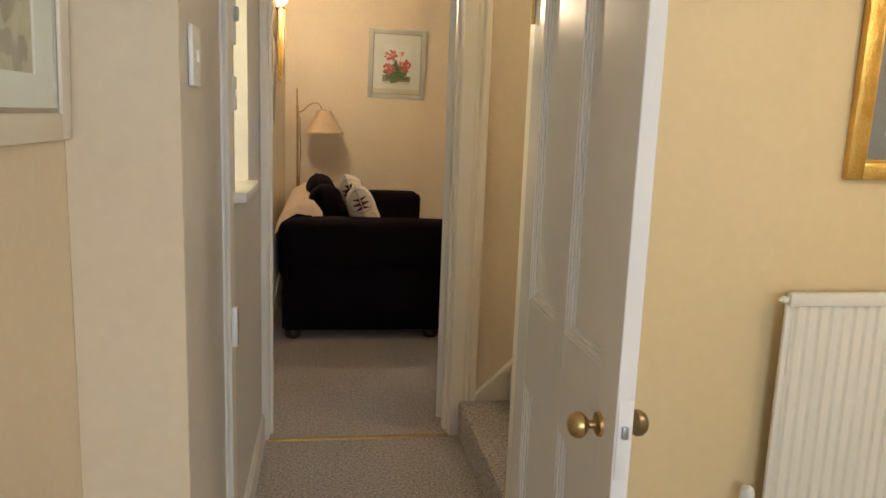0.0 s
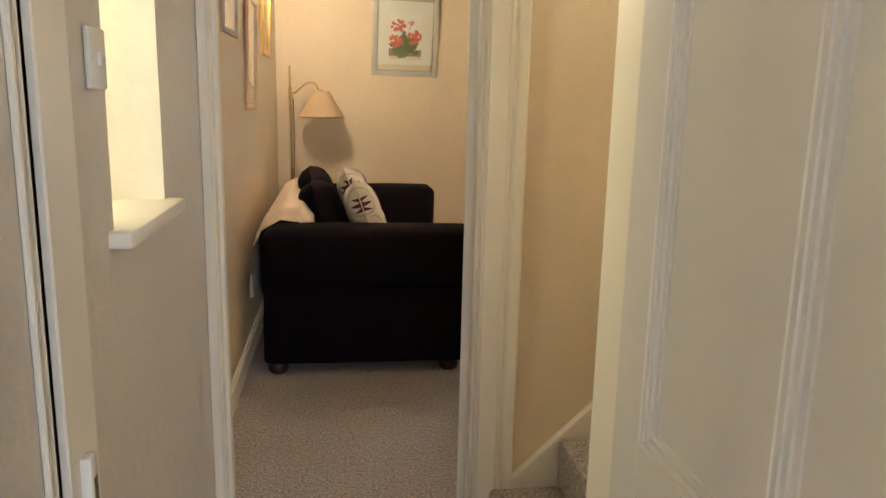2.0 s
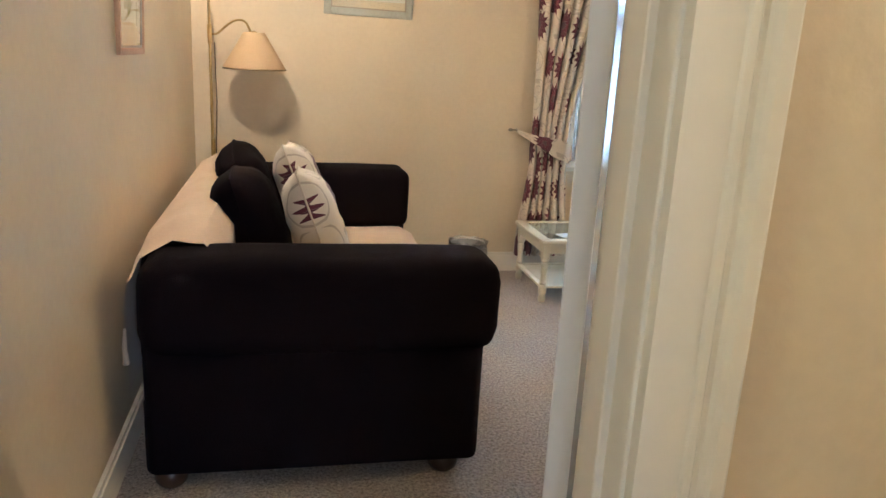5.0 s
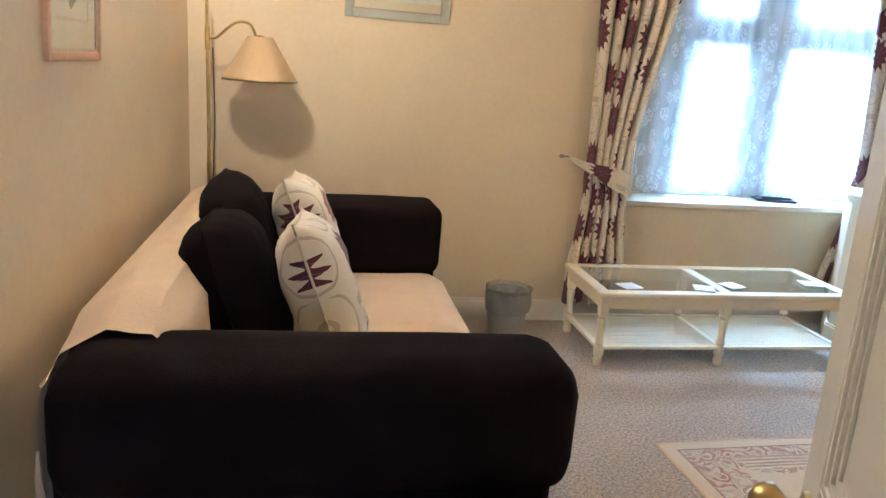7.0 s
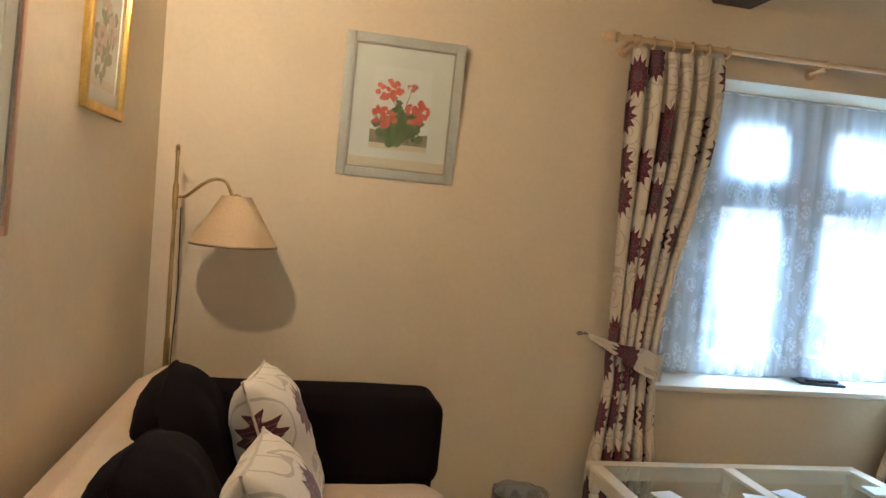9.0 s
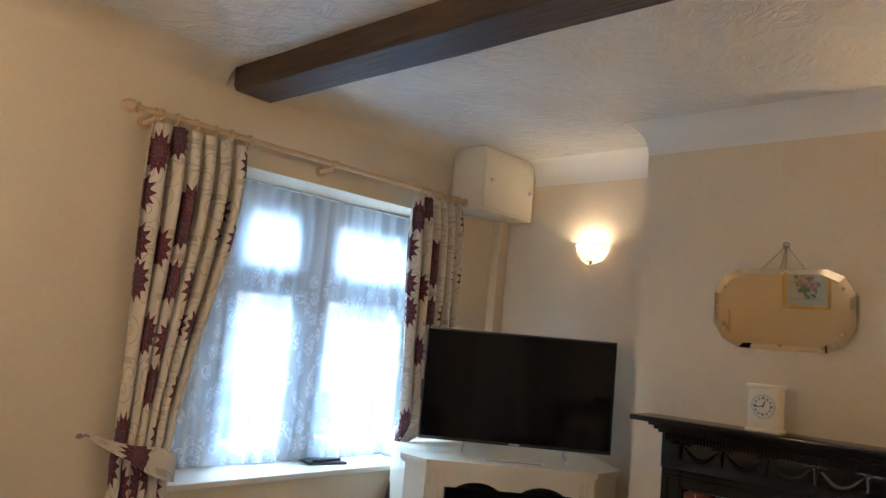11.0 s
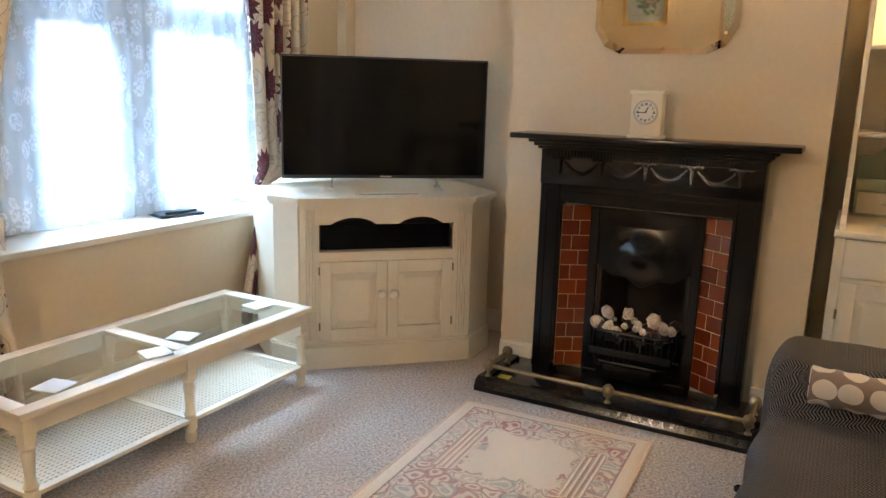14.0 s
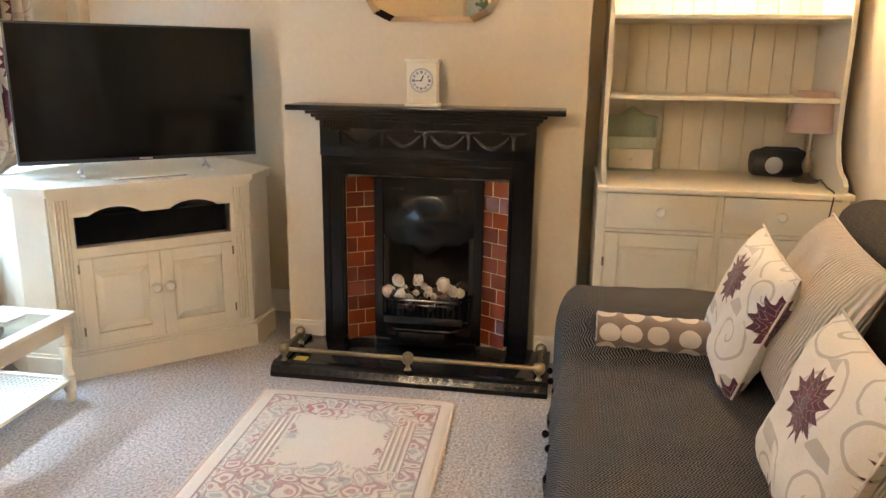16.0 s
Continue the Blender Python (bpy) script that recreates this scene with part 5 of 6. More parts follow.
for r in ((TX0 + 0.02, TX1 - 0.02, TY0 + 0.022, TY0 + 0.052), (TX0 + 0.02, TX1 - 0.02, TY1 - 0.052, TY1 - 0.022), (TX0 + 0.02, TX0 + 0.05, TY0 + 0.052, TY1 - 0.052), (TX1 - 0.05, TX1 - 0.02, TY0 + 0.052, TY1 - 0.052), (mx - 0.016, mx + 0.016, TY0 + 0.052, TY1 - 0.052)):
    box(bm, *r, SZ - 0.016, SZ, 0.002, 1)
part("shelf_frame", bm, CREAM_PAINT, table)
bm = bmesh.new()
xa, xb, ya, yb, z = TX0 + 0.048, TX1 - 0.048, TY0 + 0.05, TY1 - 0.05, SZ - 0.006
for k in range(int((xb - xa) / 0.020)):
    x = xa + 0.007 + k * 0.020
    box(bm, x - 0.005, x + 0.005, ya, yb, z - 0.001, z + 0.0008)
for k in range(int((yb - ya) / 0.020)):
    y = ya + 0.007 + k * 0.020
    box(bm, xa, xb, y - 0.005, y + 0.005, z + 0.0004, z + 0.0022)
tagged(part("cane_panel", bm, CREAM_PAINT, table, "woven cream cane", False), kind="stuff")
for x, y, a in ((1.93, 7.02, 12), (2.33, 7.00, -20), (2.52, 7.06, 18), (3.02, 7.12, -8)):
    c = thing("coaster", "thin white square coaster on the glass table", "coaster", group="coasters on the table")
    part("card", boxes((-0.052, 0.052, -0.052, 0.052, 0.0, 0.005), bev=0.0015), CARD, c)
    part("cork_backing", boxes((-0.05, 0.05, -0.05, 0.05, -0.002, 0.0)), SHELL, c, "", False)
    c.matrix_basis = pose(x, y, TZ + 0.0025, 0, 0, a)

# ---- corner television stand ----
tvs = thing("television_stand", "cream painted corner television cabinet with panelled doors", "cabinet", (3.8, 6.95, 0))
F0, F1 = Vector((3.285, 7.080, 0)), Vector((3.888, 6.452, 0))
ax = (F1 - F0).normalized()
ay = Vector((-ax.y, ax.x, 0))
TVM = Matrix(((ax.x, ay.x, 0, F0.x), (ax.y, ay.y, 0, F0.y), (0, 0, 1, 0), (0, 0, 0, 1)))
W = (F1 - F0).length
def outline(grow):
    g = grow
    return [(3.50, 7.58), (3.285 - g, 7.26), (3.285 - g, 7.080 - g * 0.4), (3.888 - g * 0.45, 6.452 - g), (4.12, 6.452 - g), (4.38, 6.76), (4.38, 7.58)]
part("top", prism(bmesh.new(), outline(0.032), (0.852, 0.878)), CREAM_PAINT, tvs, "", False)
part("top_moulding", prism(bmesh.new(), outline(0.016), (0.836, 0.852)), CREAM_PAINT, tvs, "", False)
part("plinth", prism(bmesh.new(), outline(0.018), (0.0, 0.115)), CREAM_PAINT, tvs, "", False)
part("plinth_moulding", prism(bmesh.new(), outline(0.009), (0.115, 0.128)), CREAM_PAINT, tvs, "", False)
carcass = part("carcass", box(bmesh.new(), 3.285, 3.303, 7.095, 7.25, 0.128, 0.836), CREAM_PAINT, tvs, "", False)
def carcass_panel(bm):
    part("panel", bm, CREAM_PAINT, carcass, "", False)
carcass_panel(prism(bmesh.new(), [(3.285, 7.25), (3.303, 7.25), (3.51, 7.562), (3.50, 7.58)], (0.128, 0.836)))
carcass_panel(box(bmesh.new(), 3.903, 4.12, 6.452, 6.470, 0.128, 0.836))
carcass_panel(prism(bmesh.new(), [(4.12, 6.452), (4.38, 6.76), (4.365, 6.775), (4.11, 6.470)], (0.128, 0.836)))
carcass_panel(box(bmesh.new(), 4.362, 4.38, 6.77, 7.58, 0.128, 0.836))
carcass_panel(box(bmesh.new(), 3.51, 4.362, 7.562, 7.58, 0.128, 0.836))
carcass_panel(prism(bmesh.new(), [(3.51, 7.55), (3.305, 7.24), (3.305, 7.115), (3.913, 6.477), (4.11, 6.477), (4.35, 6.77), (4.35, 7.55)], (0.585, 0.60)))
bm = bmesh.new()
box(bm, 0.0, 0.092, 0, 0.022, 0.128, 0.836, m=TVM)
box(bm, W - 0.092, W, 0, 0.022, 0.128, 0.836, m=TVM)
for x0 in (0.020, W - 0.074):
    for k in range(4):
        part("flute", box(bmesh.new(), x0 + k * 0.0145, x0 + k * 0.0145 + 0.009, -0.008, 0.001, 0.15, 0.82, 0.003, 1, m=TVM), CREAM_PAINT, tvs)
box(bm, 0.092, W - 0.092, 0, 0.022, 0.555, 0.602, m=TVM)
box(bm, 0.092, W - 0.092, 0, 0.022, 0.128, 0.14, m=TVM)
part("face_frame", bm, CREAM_PAINT, tvs, "", False)
# shaped rail over the open shelf
inner = W - 0.184
prof = [(0.092, 0.836), (0.092, 0.742)]
for k in range(25):
    s = k / 24
    if s < 0.5:
        q = s * 2
    else:
        q = (s - 0.5) * 2
    arch = 0.034 * math.sin(math.pi * min(1, max(0, (q - 0.18) / 0.64))) ** 0.7
    prof.append((0.092 + inner * s, 0.742 + arch))
prof += [(W - 0.092, 0.742), (W - 0.092, 0.836)]
m2 = TVM @ Matrix(((1, 0, 0, 0), (0, 0, 1, 0), (0, 1, 0, 0), (0, 0, 0, 1)))
bm = prism(bmesh.new(), prof[::-1], (0.001, 0.021), m2)
bmesh.ops.recalc_face_normals(bm, faces=bm.faces)
part("shaped_rail", bm, CREAM_PAINT, tvs, "", False)
dw = inner / 2 - 0.002
for i in range(2):
    x0 = 0.092 + 0.001 + i * (dw + 0.002)
    z0, z1 = 0.142, 0.553
    bm = bmesh.new()
    for r in ((x0, x0 + 0.055, z0, z1), (x0 + dw - 0.055, x0 + dw, z0, z1), (x0 + 0.055, x0 + dw - 0.055, z0, z0 + 0.06), (x0 + 0.055, x0 + dw - 0.055, z1 - 0.06, z1)):
        box(bm, r[0], r[1], -0.004, 0.016, r[2], r[3], 0.002, 1, m=TVM)
    dr = part("door", bm, CREAM_PAINT, tvs)
    bm = bmesh.new()
    px0, px1, pz0, pz1 = x0 + 0.055, x0 + dw - 0.055, z0 + 0.06, z1 - 0.06
    ins = 0.036
    vo = [TVM @ Vector(p) for p in ((px0, 0.015, pz0), (px1, 0.015, pz0), (px1, 0.015, pz1), (px0, 0.015, pz1))]
    vi = [TVM @ Vector(p) for p in ((px0 + ins, -0.003, pz0 + ins), (px1 - ins, -0.003, pz0 + ins), (px1 - ins, -0.003, pz1 - ins), (px0 + ins, -0.003, pz1 - ins))]
    vo, vi = [bm.verts.new(v) for v in vo], [bm.verts.new(v) for v in vi]
    bm.faces.new(vi)
    for k in range(4):
        bm.faces.new([vo[k], vo[(k + 1) % 4], vi[(k + 1) % 4], vi[k]])
    part("raised_panel", bm, CREAM_PAINT, dr, "", False)
    kx = x0 + dw - 0.03 if i == 0 else x0 + 0.03
    part("knob", lathe(bmesh.new(), [(0.010, 0.002), (0.009, 0.016), (0.020, 0.022), (0.022, 0.031), (0.014, 0.041), (0, 0.043)], 14, TVM @ Matrix.Translation((kx, 0, 0.385)) @ pose(0, 0, 0, 90, 0, 0) @ Matrix.Diagonal((1.15, 1.15, 1.15, 1))), KNOB_WHITE, dr, "round white knob")
    hx = x0 - 0.002 if i == 0 else x0 + dw + 0.002
    for z in (0.20, 0.49):
        part("hinge", boxes((hx - 0.004, hx + 0.004, -0.007, 0.0, z, z + 0.04), m=TVM), BRONZE, dr, "", False)
sbox = thing("set_top_box", "black set-top box on the cabinet shelf", "set-top box", (3.62, 6.85, 0.6))
part("case", boxes((0.10, W - 0.10, 0.045, 0.25, 0.605, 0.735), bev=0.004, m=TVM), BLACK_PLASTIC, sbox)
part("front_panel", boxes((0.104, W - 0.104, 0.041, 0.045, 0.608, 0.732), m=TVM), SCREEN, sbox, "", False)
bm = bmesh.new()
for k in range(5):
    x = 0.2 + 0.09 * k
    tube(bm, [TVM @ Vector((x, 0.2, 0.737)), TVM @ Vector((x + 0.04, 0.16, 0.768 + 0.01 * (k % 2))), TVM @ Vector((x + 0.09, 0.2, 0.76)), TVM @ Vector((x + 0.12, 0.3, 0.74))], 0.004, 6)
part("cables", bm, BLACK_PLASTIC, sbox, "loose black cables")
# Dark sheet closing the open shelf, its colour standing for the interior shade.
part("shelf_shade", boxes((0.05, W - 0.05, 0.31, 0.315, 0.602, 0.835), m=TVM), SOOT_AND_SHADE, tvs, "dark sheet for the shade inside the open shelf", False)

# ---- television ----
tv = thing("television", "black flat-screen television on slim metal feet", "television")
TW, TH = 1.08, 0.625
part("casing", boxes((-TW / 2, TW / 2, 0.0, 0.035, 0.0, TH), bev=0.004), BLACK_PLASTIC, tv)
part("screen", boxes((-TW / 2 + 0.010, TW / 2 - 0.010, -0.0015, 0.001, 0.018, TH - 0.010)), SCREEN, tv, "glossy black screen", False)
part("maker_badge", boxes((-0.03, 0.03, -0.003, -0.001, 0.006, 0.013)), STEEL, tv, "", False)
for s in (-1, 1):
    x = s * 0.27
    bm = tube(bmesh.new(), [(x, 0.02, 0.03), (x + s * 0.015, 0.02, -0.03), (x + s * 0.02, -0.06, -0.055)], 0.006, 8)
    tube(bm, [(x + s * 0.015, 0.02, -0.03), (x + s * 0.02, 0.10, -0.055)], 0.006, 8)
    part("foot", bm, STEEL, tv)
    part("foot_pad", boxes((x + s * 0.02 - 0.012, x + s * 0.02 + 0.012, -0.075, -0.05, -0.060, -0.045), bev=0.004), WHITE_PLASTIC, tv)
tv.matrix_basis = pose(3.805, 6.925, 0.9385, 0, 0, -49.2)
bar = thing("sensor_bar", "slim pale sensor bar lying before the television", "sensor bar")
part("case", boxes((-0.17, 0.17, -0.012, 0.012, 0, 0.012), bev=0.003), WHITE_PLASTIC, bar)
part("sensor_window", boxes((-0.15, 0.15, -0.0135, -0.011, 0.003, 0.009)), GREY_PLASTIC, bar, "", False)
bar.matrix_basis = pose(3.64, 6.80, 0.879, 0, 0, -46)

# ---- fireplace ----
fire = thing("fireplace", "black cast-iron fireplace with amber glazed tile cheeks", "fireplace", (3.85, 5.565, 0))
FC = 5.565
def yb(a, b):
    return FC + a, FC + b
part("shelf", boxes((3.735, CHX - 0.001, FC - 0.625, FC + 0.625, 1.196, 1.222), bev=0.006), BLACK_IRON, fire)
bm = bmesh.new()
for k, (x, z0, z1, hw) in enumerate(((3.775, 1.180, 1.196, 0.545), (3.795, 1.163, 1.180, 0.525), (3.815, 1.148, 1.163, 0.51))):
    box(bm, x, CHX - 0.001, FC - hw, FC + hw, z0, z1, 0.003, 1)
part("shelf_moulding", bm, BLACK_IRON, fire)
band = part("dentil_band", boxes((3.826, 3.834, FC - 0.48, FC + 0.48, 1.116, 1.147)), BLACK_IRON, fire, "", False)
for k in range(62):
    y = FC - 0.478 + k * 0.0155
    part("dentil", boxes((3.817, 3.827, y, y + 0.009, 1.119, 1.145)), BLACK_IRON, band, "", False)
part("frieze", boxes((3.832, CHX - 0.001, FC - 0.497, FC + 0.497, 0.985, 1.148), bev=0.004), BLACK_IRON, fire)
# swags on the frieze
bm = bmesh.new()
for i in range(4):
    y0, y1 = FC - 0.40 + i * 0.2, FC - 0.40 + (i + 1) * 0.2
    for k in range(15):
        s = (k + 0.5) / 15
        y, z = y0 + 0.02 + (y1 - y0 - 0.04) * s, 1.095 - 0.055 * math.sin(math.pi * s)
        r = 0.006 + 0.004 * math.sin(math.pi * s)
        bmesh.ops.create_icosphere(bm, subdivisions=1, radius=r, matrix=Matrix.Translation((3.829, y, z)))
for i in range(5):
    y = FC - 0.40 + i * 0.2
    for dy, z, r in ((0, 1.10, 0.011), (0, 1.082, 0.008), (0, 1.066, 0.007), (0.0, 1.052, 0.006), (0, 1.04, 0.005), (-0.014, 1.108, 0.006), (0.014, 1.108, 0.006), (-0.028, 1.112, 0.006), (0.028, 1.112, 0.006), (-0.042, 1.108, 0.005), (0.042, 1.108, 0.005)):
        bmesh.ops.create_icosphere(bm, subdivisions=1, radius=r * 1.35, matrix=Matrix.Translation((3.829, y + dy, z)))
part("frieze_ornament", bm, BLACK_IRON, fire, "raised cast swags and bows")
for s in (-1, 1):
    bm = bmesh.new()
    a, b = sorted((s * 0.497, s * 0.400))
    jamb = part("jamb", box(bmesh.new(), 3.845, CHX - 0.001, FC + a, FC + b, 0.055, 0.985, 0.004, 1), BLACK_IRON, fire)
    a, b = sorted((s * 0.475, s * 0.46))
    part("jamb_bead", box(bmesh.new(), 3.838, 3.846, FC + a, FC + b, 0.10, 0.94, 0.002, 1), BLACK_IRON, jamb)
    a, b = sorted((s * 0.400, s * 0.385))
    box(bm, 3.838, 3.90, FC + a, FC + b, 0.10, 0.91, 0.003, 1)
    part("jamb_bead", bm, BLACK_IRON, jamb)
bm = bmesh.new()
box(bm, 3.845, CHX - 0.001, FC - 0.40, FC + 0.40, 0.90, 0.985, 0.004, 1)
box(bm, 3.838, 3.846, FC - 0.475, FC + 0.475, 0.94, 0.955, 0.002, 1)
part("lintel", bm, BLACK_IRON, fire)
# splayed tile cheeks
TZ0, TZ1 = 0.075, 0.885
for s in (1, -1):
    p0, p1 = Vector((3.862, FC + s * 0.383, 0)), Vector((3.935, FC + s * 0.263, 0))
    d = (p1 - p0).normalized()
    nrm = Vector((-abs(d.y), -s * abs(d.x), 0))
    L = (p1 - p0).length
    tm = Matrix(((d.x, nrm.x, 0, p0.x), (d.y, nrm.y, 0, p0.y), (0, 0, 1, 0), (0, 0, 0, 1)))
    cheek = part("tile_cheek", boxes((0, L, -0.02, -0.0022, TZ0, TZ1), m=tm), GROUT, fire, "amber tile panel", False)
    n = 11
    ch = (TZ1 - TZ0) / n
    for i in range(n):
        cuts = [0, L * 0.62, L] if i % 2 == (s > 0) else [0, L * 0.36, L]
        for a, b in zip(cuts, cuts[1:]):
            bm = box(bmesh.new(), a + 0.0019, b - 0.0019, -0.006, 0.0, TZ0 + i * ch + 0.0019, TZ0 + (i + 1) * ch - 0.0019, 0.0015, 1, m=tm)
            part("tile", bm, TILE, cheek, "", False)
# inner plate with the hood
bm = bmesh.new()
for a, b in ((0.221, 0.265), (-0.265, -0.221)):
    box(bm, 3.925, 3.955, FC + a, FC + b, 0.06, 0.88, 0.003, 1)
box(bm, 3.93, 3.955, FC - 0.222, FC + 0.222, 0.80, 0.88)
part("inner_frame", bm, BLACK_IRON, fire)
def hood_at(u, v):
    y = (u - 0.5) * 0.446
    low = 0.562 - 0.028 * math.cos((u - 0.5) * 2 * math.pi) - 0.012 * math.cos((u - 0.5) * 6 * math.pi)
    z = low + v * (0.80 - low)
    bulge = 0.052 * math.exp(-((y / 0.085) ** 2 + ((z - 0.685) / 0.07) ** 2)) + 0.03 * (1 - v) * math.cos((u - 0.5) * math.pi)
    return Vector((3.938 - bulge, FC + y, z))
bm = grid(bmesh.new(), 40, 24, hood_at)
bmesh.ops.recalc_face_normals(bm, faces=bm.faces)
part("hood", bm, BLACK_IRON, fire, "domed cast canopy")
bm = bmesh.new()
for s in (-1, 1):
    for k in range(16):
        q = k / 15
        bmesh.ops.create_icosphere(bm, subdivisions=1, radius=0.0055, matrix=Matrix.Translation((3.932 - 0.05 * math.exp(-((1 - q) * 1.6) ** 2), FC + s * (0.15 - 0.15 * (1 - (1 - q) ** 1.4)), 0.765 - 0.125 * q ** 0.7)))
        bmesh.ops.create_icosphere(bm, subdivisions=1, radius=0.005, matrix=Matrix.Translation((3.934, FC + s * (0.155 + 0.008 * math.sin(k)), 0.83 - 0.0125 * k)))
    for k in range(5):
        bmesh.ops.create_icosphere(bm, subdivisions=1, radius=0.008, matrix=Matrix.Translation((3.933, FC + s * (0.125 + 0.014 * k), 0.828 + 0.006 * math.sin(k * 2))))
for k in range(12):
    a = k / 12 * 2 * math.pi
    bmesh.ops.create_icosphere(bm, subdivisions=1, radius=0.005, matrix=Matrix.Translation((3.884, FC + 0.022 * math.cos(a), 0.70 + 0.034 * math.sin(a))))
part("hood_ornament", bm, BLACK_IRON, fire, "raised cast garland and medallion")
# fire opening and grate
bm = bmesh.new()
box(bm, 4.30, 4.32, FC - 0.22, FC + 0.22, 0.05, 0.72)
prism(bm, [(3.955, FC + 0.20), (4.30, FC + 0.15), (4.30, FC + 0.22), (3.955, FC + 0.22)], (0.05, 0.72))
prism(bm, [(3.955, FC - 0.22), (4.30, FC - 0.22), (4.30, FC - 0.15), (3.955, FC - 0.20)], (0.05, 0.72))
box(bm, 3.955, 4.32, FC - 0.22, FC + 0.22, 0.70, 0.72)
part("firebox", bm, SOOT_AND_SHADE, fire, "sooty firebrick lining", False)
part("grate_bed", boxes((3.80, 4.28, FC - 0.19, FC + 0.19, 0.20, 0.235)), BLACK_IRON, fire, "", False)
grate = part("grate_front", boxes((3.86, 3.94, FC - 0.245, FC + 0.245, 0.056, 0.10), bev=0.01), BLACK_IRON, fire, "low iron grate")
def bow(t):
    """The grate's bowed front, t from -1 to 1."""
    y = 0.228 * t
    return 3.925 - 0.115 * (1 - smoothstep(0.55, 1.0, abs(t))), FC + y
for z, r in ((0.315, 0.009), (0.165, 0.008), (0.292, 0.004)):
    part("rail", tube(bmesh.new(), [(bow(-1 + k / 12)[0], bow(-1 + k / 12)[1], z) for k in range(25)], r, 8), BLACK_IRON, grate)
for k in range(19):
    x, y = bow(-0.95 + k * 1.9 / 18)
    part("grate_bar", tube(bmesh.new(), [(x, y, 0.155), (x, y, 0.322)], 0.0042, 6), BLACK_IRON, grate)
bm = bmesh.new()
prism(bm, [(3.945, FC - 0.235), (3.79, FC - 0.13), (3.775, FC - 0.11), (3.775, FC + 0.11), (3.79, FC + 0.13), (3.945, FC + 0.235)][::-1], (0.10, 0.165))
part("ash_cover", bm, BLACK_IRON, grate, "", False)
# dried decorative balls in the grate
for k in range(24):
    a = random.uniform(-0.175, 0.175)
    x = random.uniform(3.83, 3.95) if k > 5 else 3.86 + 0.02 * (k % 3)
    r = (0.031, 0.032, 0.030, 0.036, 0.024, 0.022)[k] if k < 6 else random.uniform(0.014, 0.024)
    if k < 6:
        a = (0.180, 0.135, 0.042, -0.09, -0.135, -0.165)[k]
    z = (0.338, 0.388, 0.390, 0.385, 0.345, 0.335)[k] if k < 6 else 0.315 + random.uniform(0.0, 0.035)
    ball = thing("decorative_ball", "dried natural husk or woven ball in the grate", "ornament", (x, FC + a, z - r), group="dried balls in the grate")
    bm = bmesh.new()
    bmesh.ops.create_icosphere(bm, subdivisions=2, radius=r * 0.9, matrix=Matrix.Translation((x, FC + a, z)))
    for v in bm.verts:
        v.co += noise.noise_vector(v.co * 70) * r * 0.22
    part("core", bm, SHELL, ball)
    bm = bmesh.new()
    for j in range(3):
        mt = Matrix.Translation((x, FC + a, z)) @ Euler((random.uniform(0, 3), random.uniform(0, 3), 0)).to_matrix().to_4x4()
        tube(bm, [mt @ Vector((r * math.cos(q / 12 * 6.2832), r * math.sin(q / 12 * 6.2832), 0)) for q in range(13)], r * 0.09, 5)
    part("weave", bm, PAPER if k % 3 else SHELL, ball)
bm = bmesh.new()
for k in range(30):
    p = Vector((random.uniform(3.84, 4.1), FC + random.uniform(-0.16, 0.16), 0.245 + random.uniform(0, 0.09)))
    bmesh.ops.create_icosphere(bm, subdivisions=1, radius=random.uniform(0.018, 0.032), matrix=Matrix.Translation(p))
for v in bm.verts:
    v.co += noise.noise_vector(v.co * 40) * 0.008
filler = thing("grate_filling", "dark cones and husks heaped in the grate", "ornament", (3.95, FC, 0.24), kind="stuff")
part("husks", bm, DARK_WOOD, filler)

hearth = thing("hearth", "black moulded hearth slab with a cast patterned edge", "hearth", (3.7, 5.585, 0), kind="structure")
HY0, HY1 = 4.957, 6.222
part("slab", boxes((3.575, CHX - 0.001, HY0 + 0.03, HY1 - 0.03, 0.0, 0.054), bev=0.003), GRANITE, hearth, "polished black slab")
bm = bmesh.new()
prism(bm, [(3.520, 0.0), (3.520, 0.022), (3.535, 0.05), (3.560, 0.062), (3.585, 0.062), (3.585, 0.0)][::-1], (HY0, HY1), Matrix(((1, 0, 0, 0), (0, 0, 1, 0), (0, 1, 0, 0), (0, 0, 0, 1))))
for y0, y1 in ((HY0, HY0 + 0.06), (HY1 - 0.06, HY1)):
    box(bm, 3.58, CHX - 0.02, y0, y1, 0, 0.062, 0.004, 1)
bmesh.ops.recalc_face_normals(bm, faces=bm.faces)
edge = part("cast_edge", bm, BLACK_IRON, hearth, "cast patterned border", False)
for k in range(27):
    bm = bmesh.new()
    y = HY0 + 0.04 + k * 0.0455
    m = Matrix.Translation((3.531, y, 0.036)) @ pose(0, 0, 0, 0, -62, 0)
    lathe(bm, [(0.016, 0), (0.017, 0.004), (0.012, 0.005), (0.009, 0.001), (0.006, 0.006), (0, 0.007)], 10, m)
    lathe(bm, [(0.004, 0), (0.004, 0.004), (0, 0.005)], 6, Matrix.Translation((3.531, y + 0.0225, 0.044)) @ pose(0, 0, 0, 0, -62, 0))
    lathe(bm, [(0.004, 0), (0.004, 0.004), (0, 0.005)], 6, Matrix.Translation((3.526, y + 0.0225, 0.026)) @ pose(0, 0, 0, 0, -62, 0))
    part("rosette", bm, BLACK_IRON, edge)

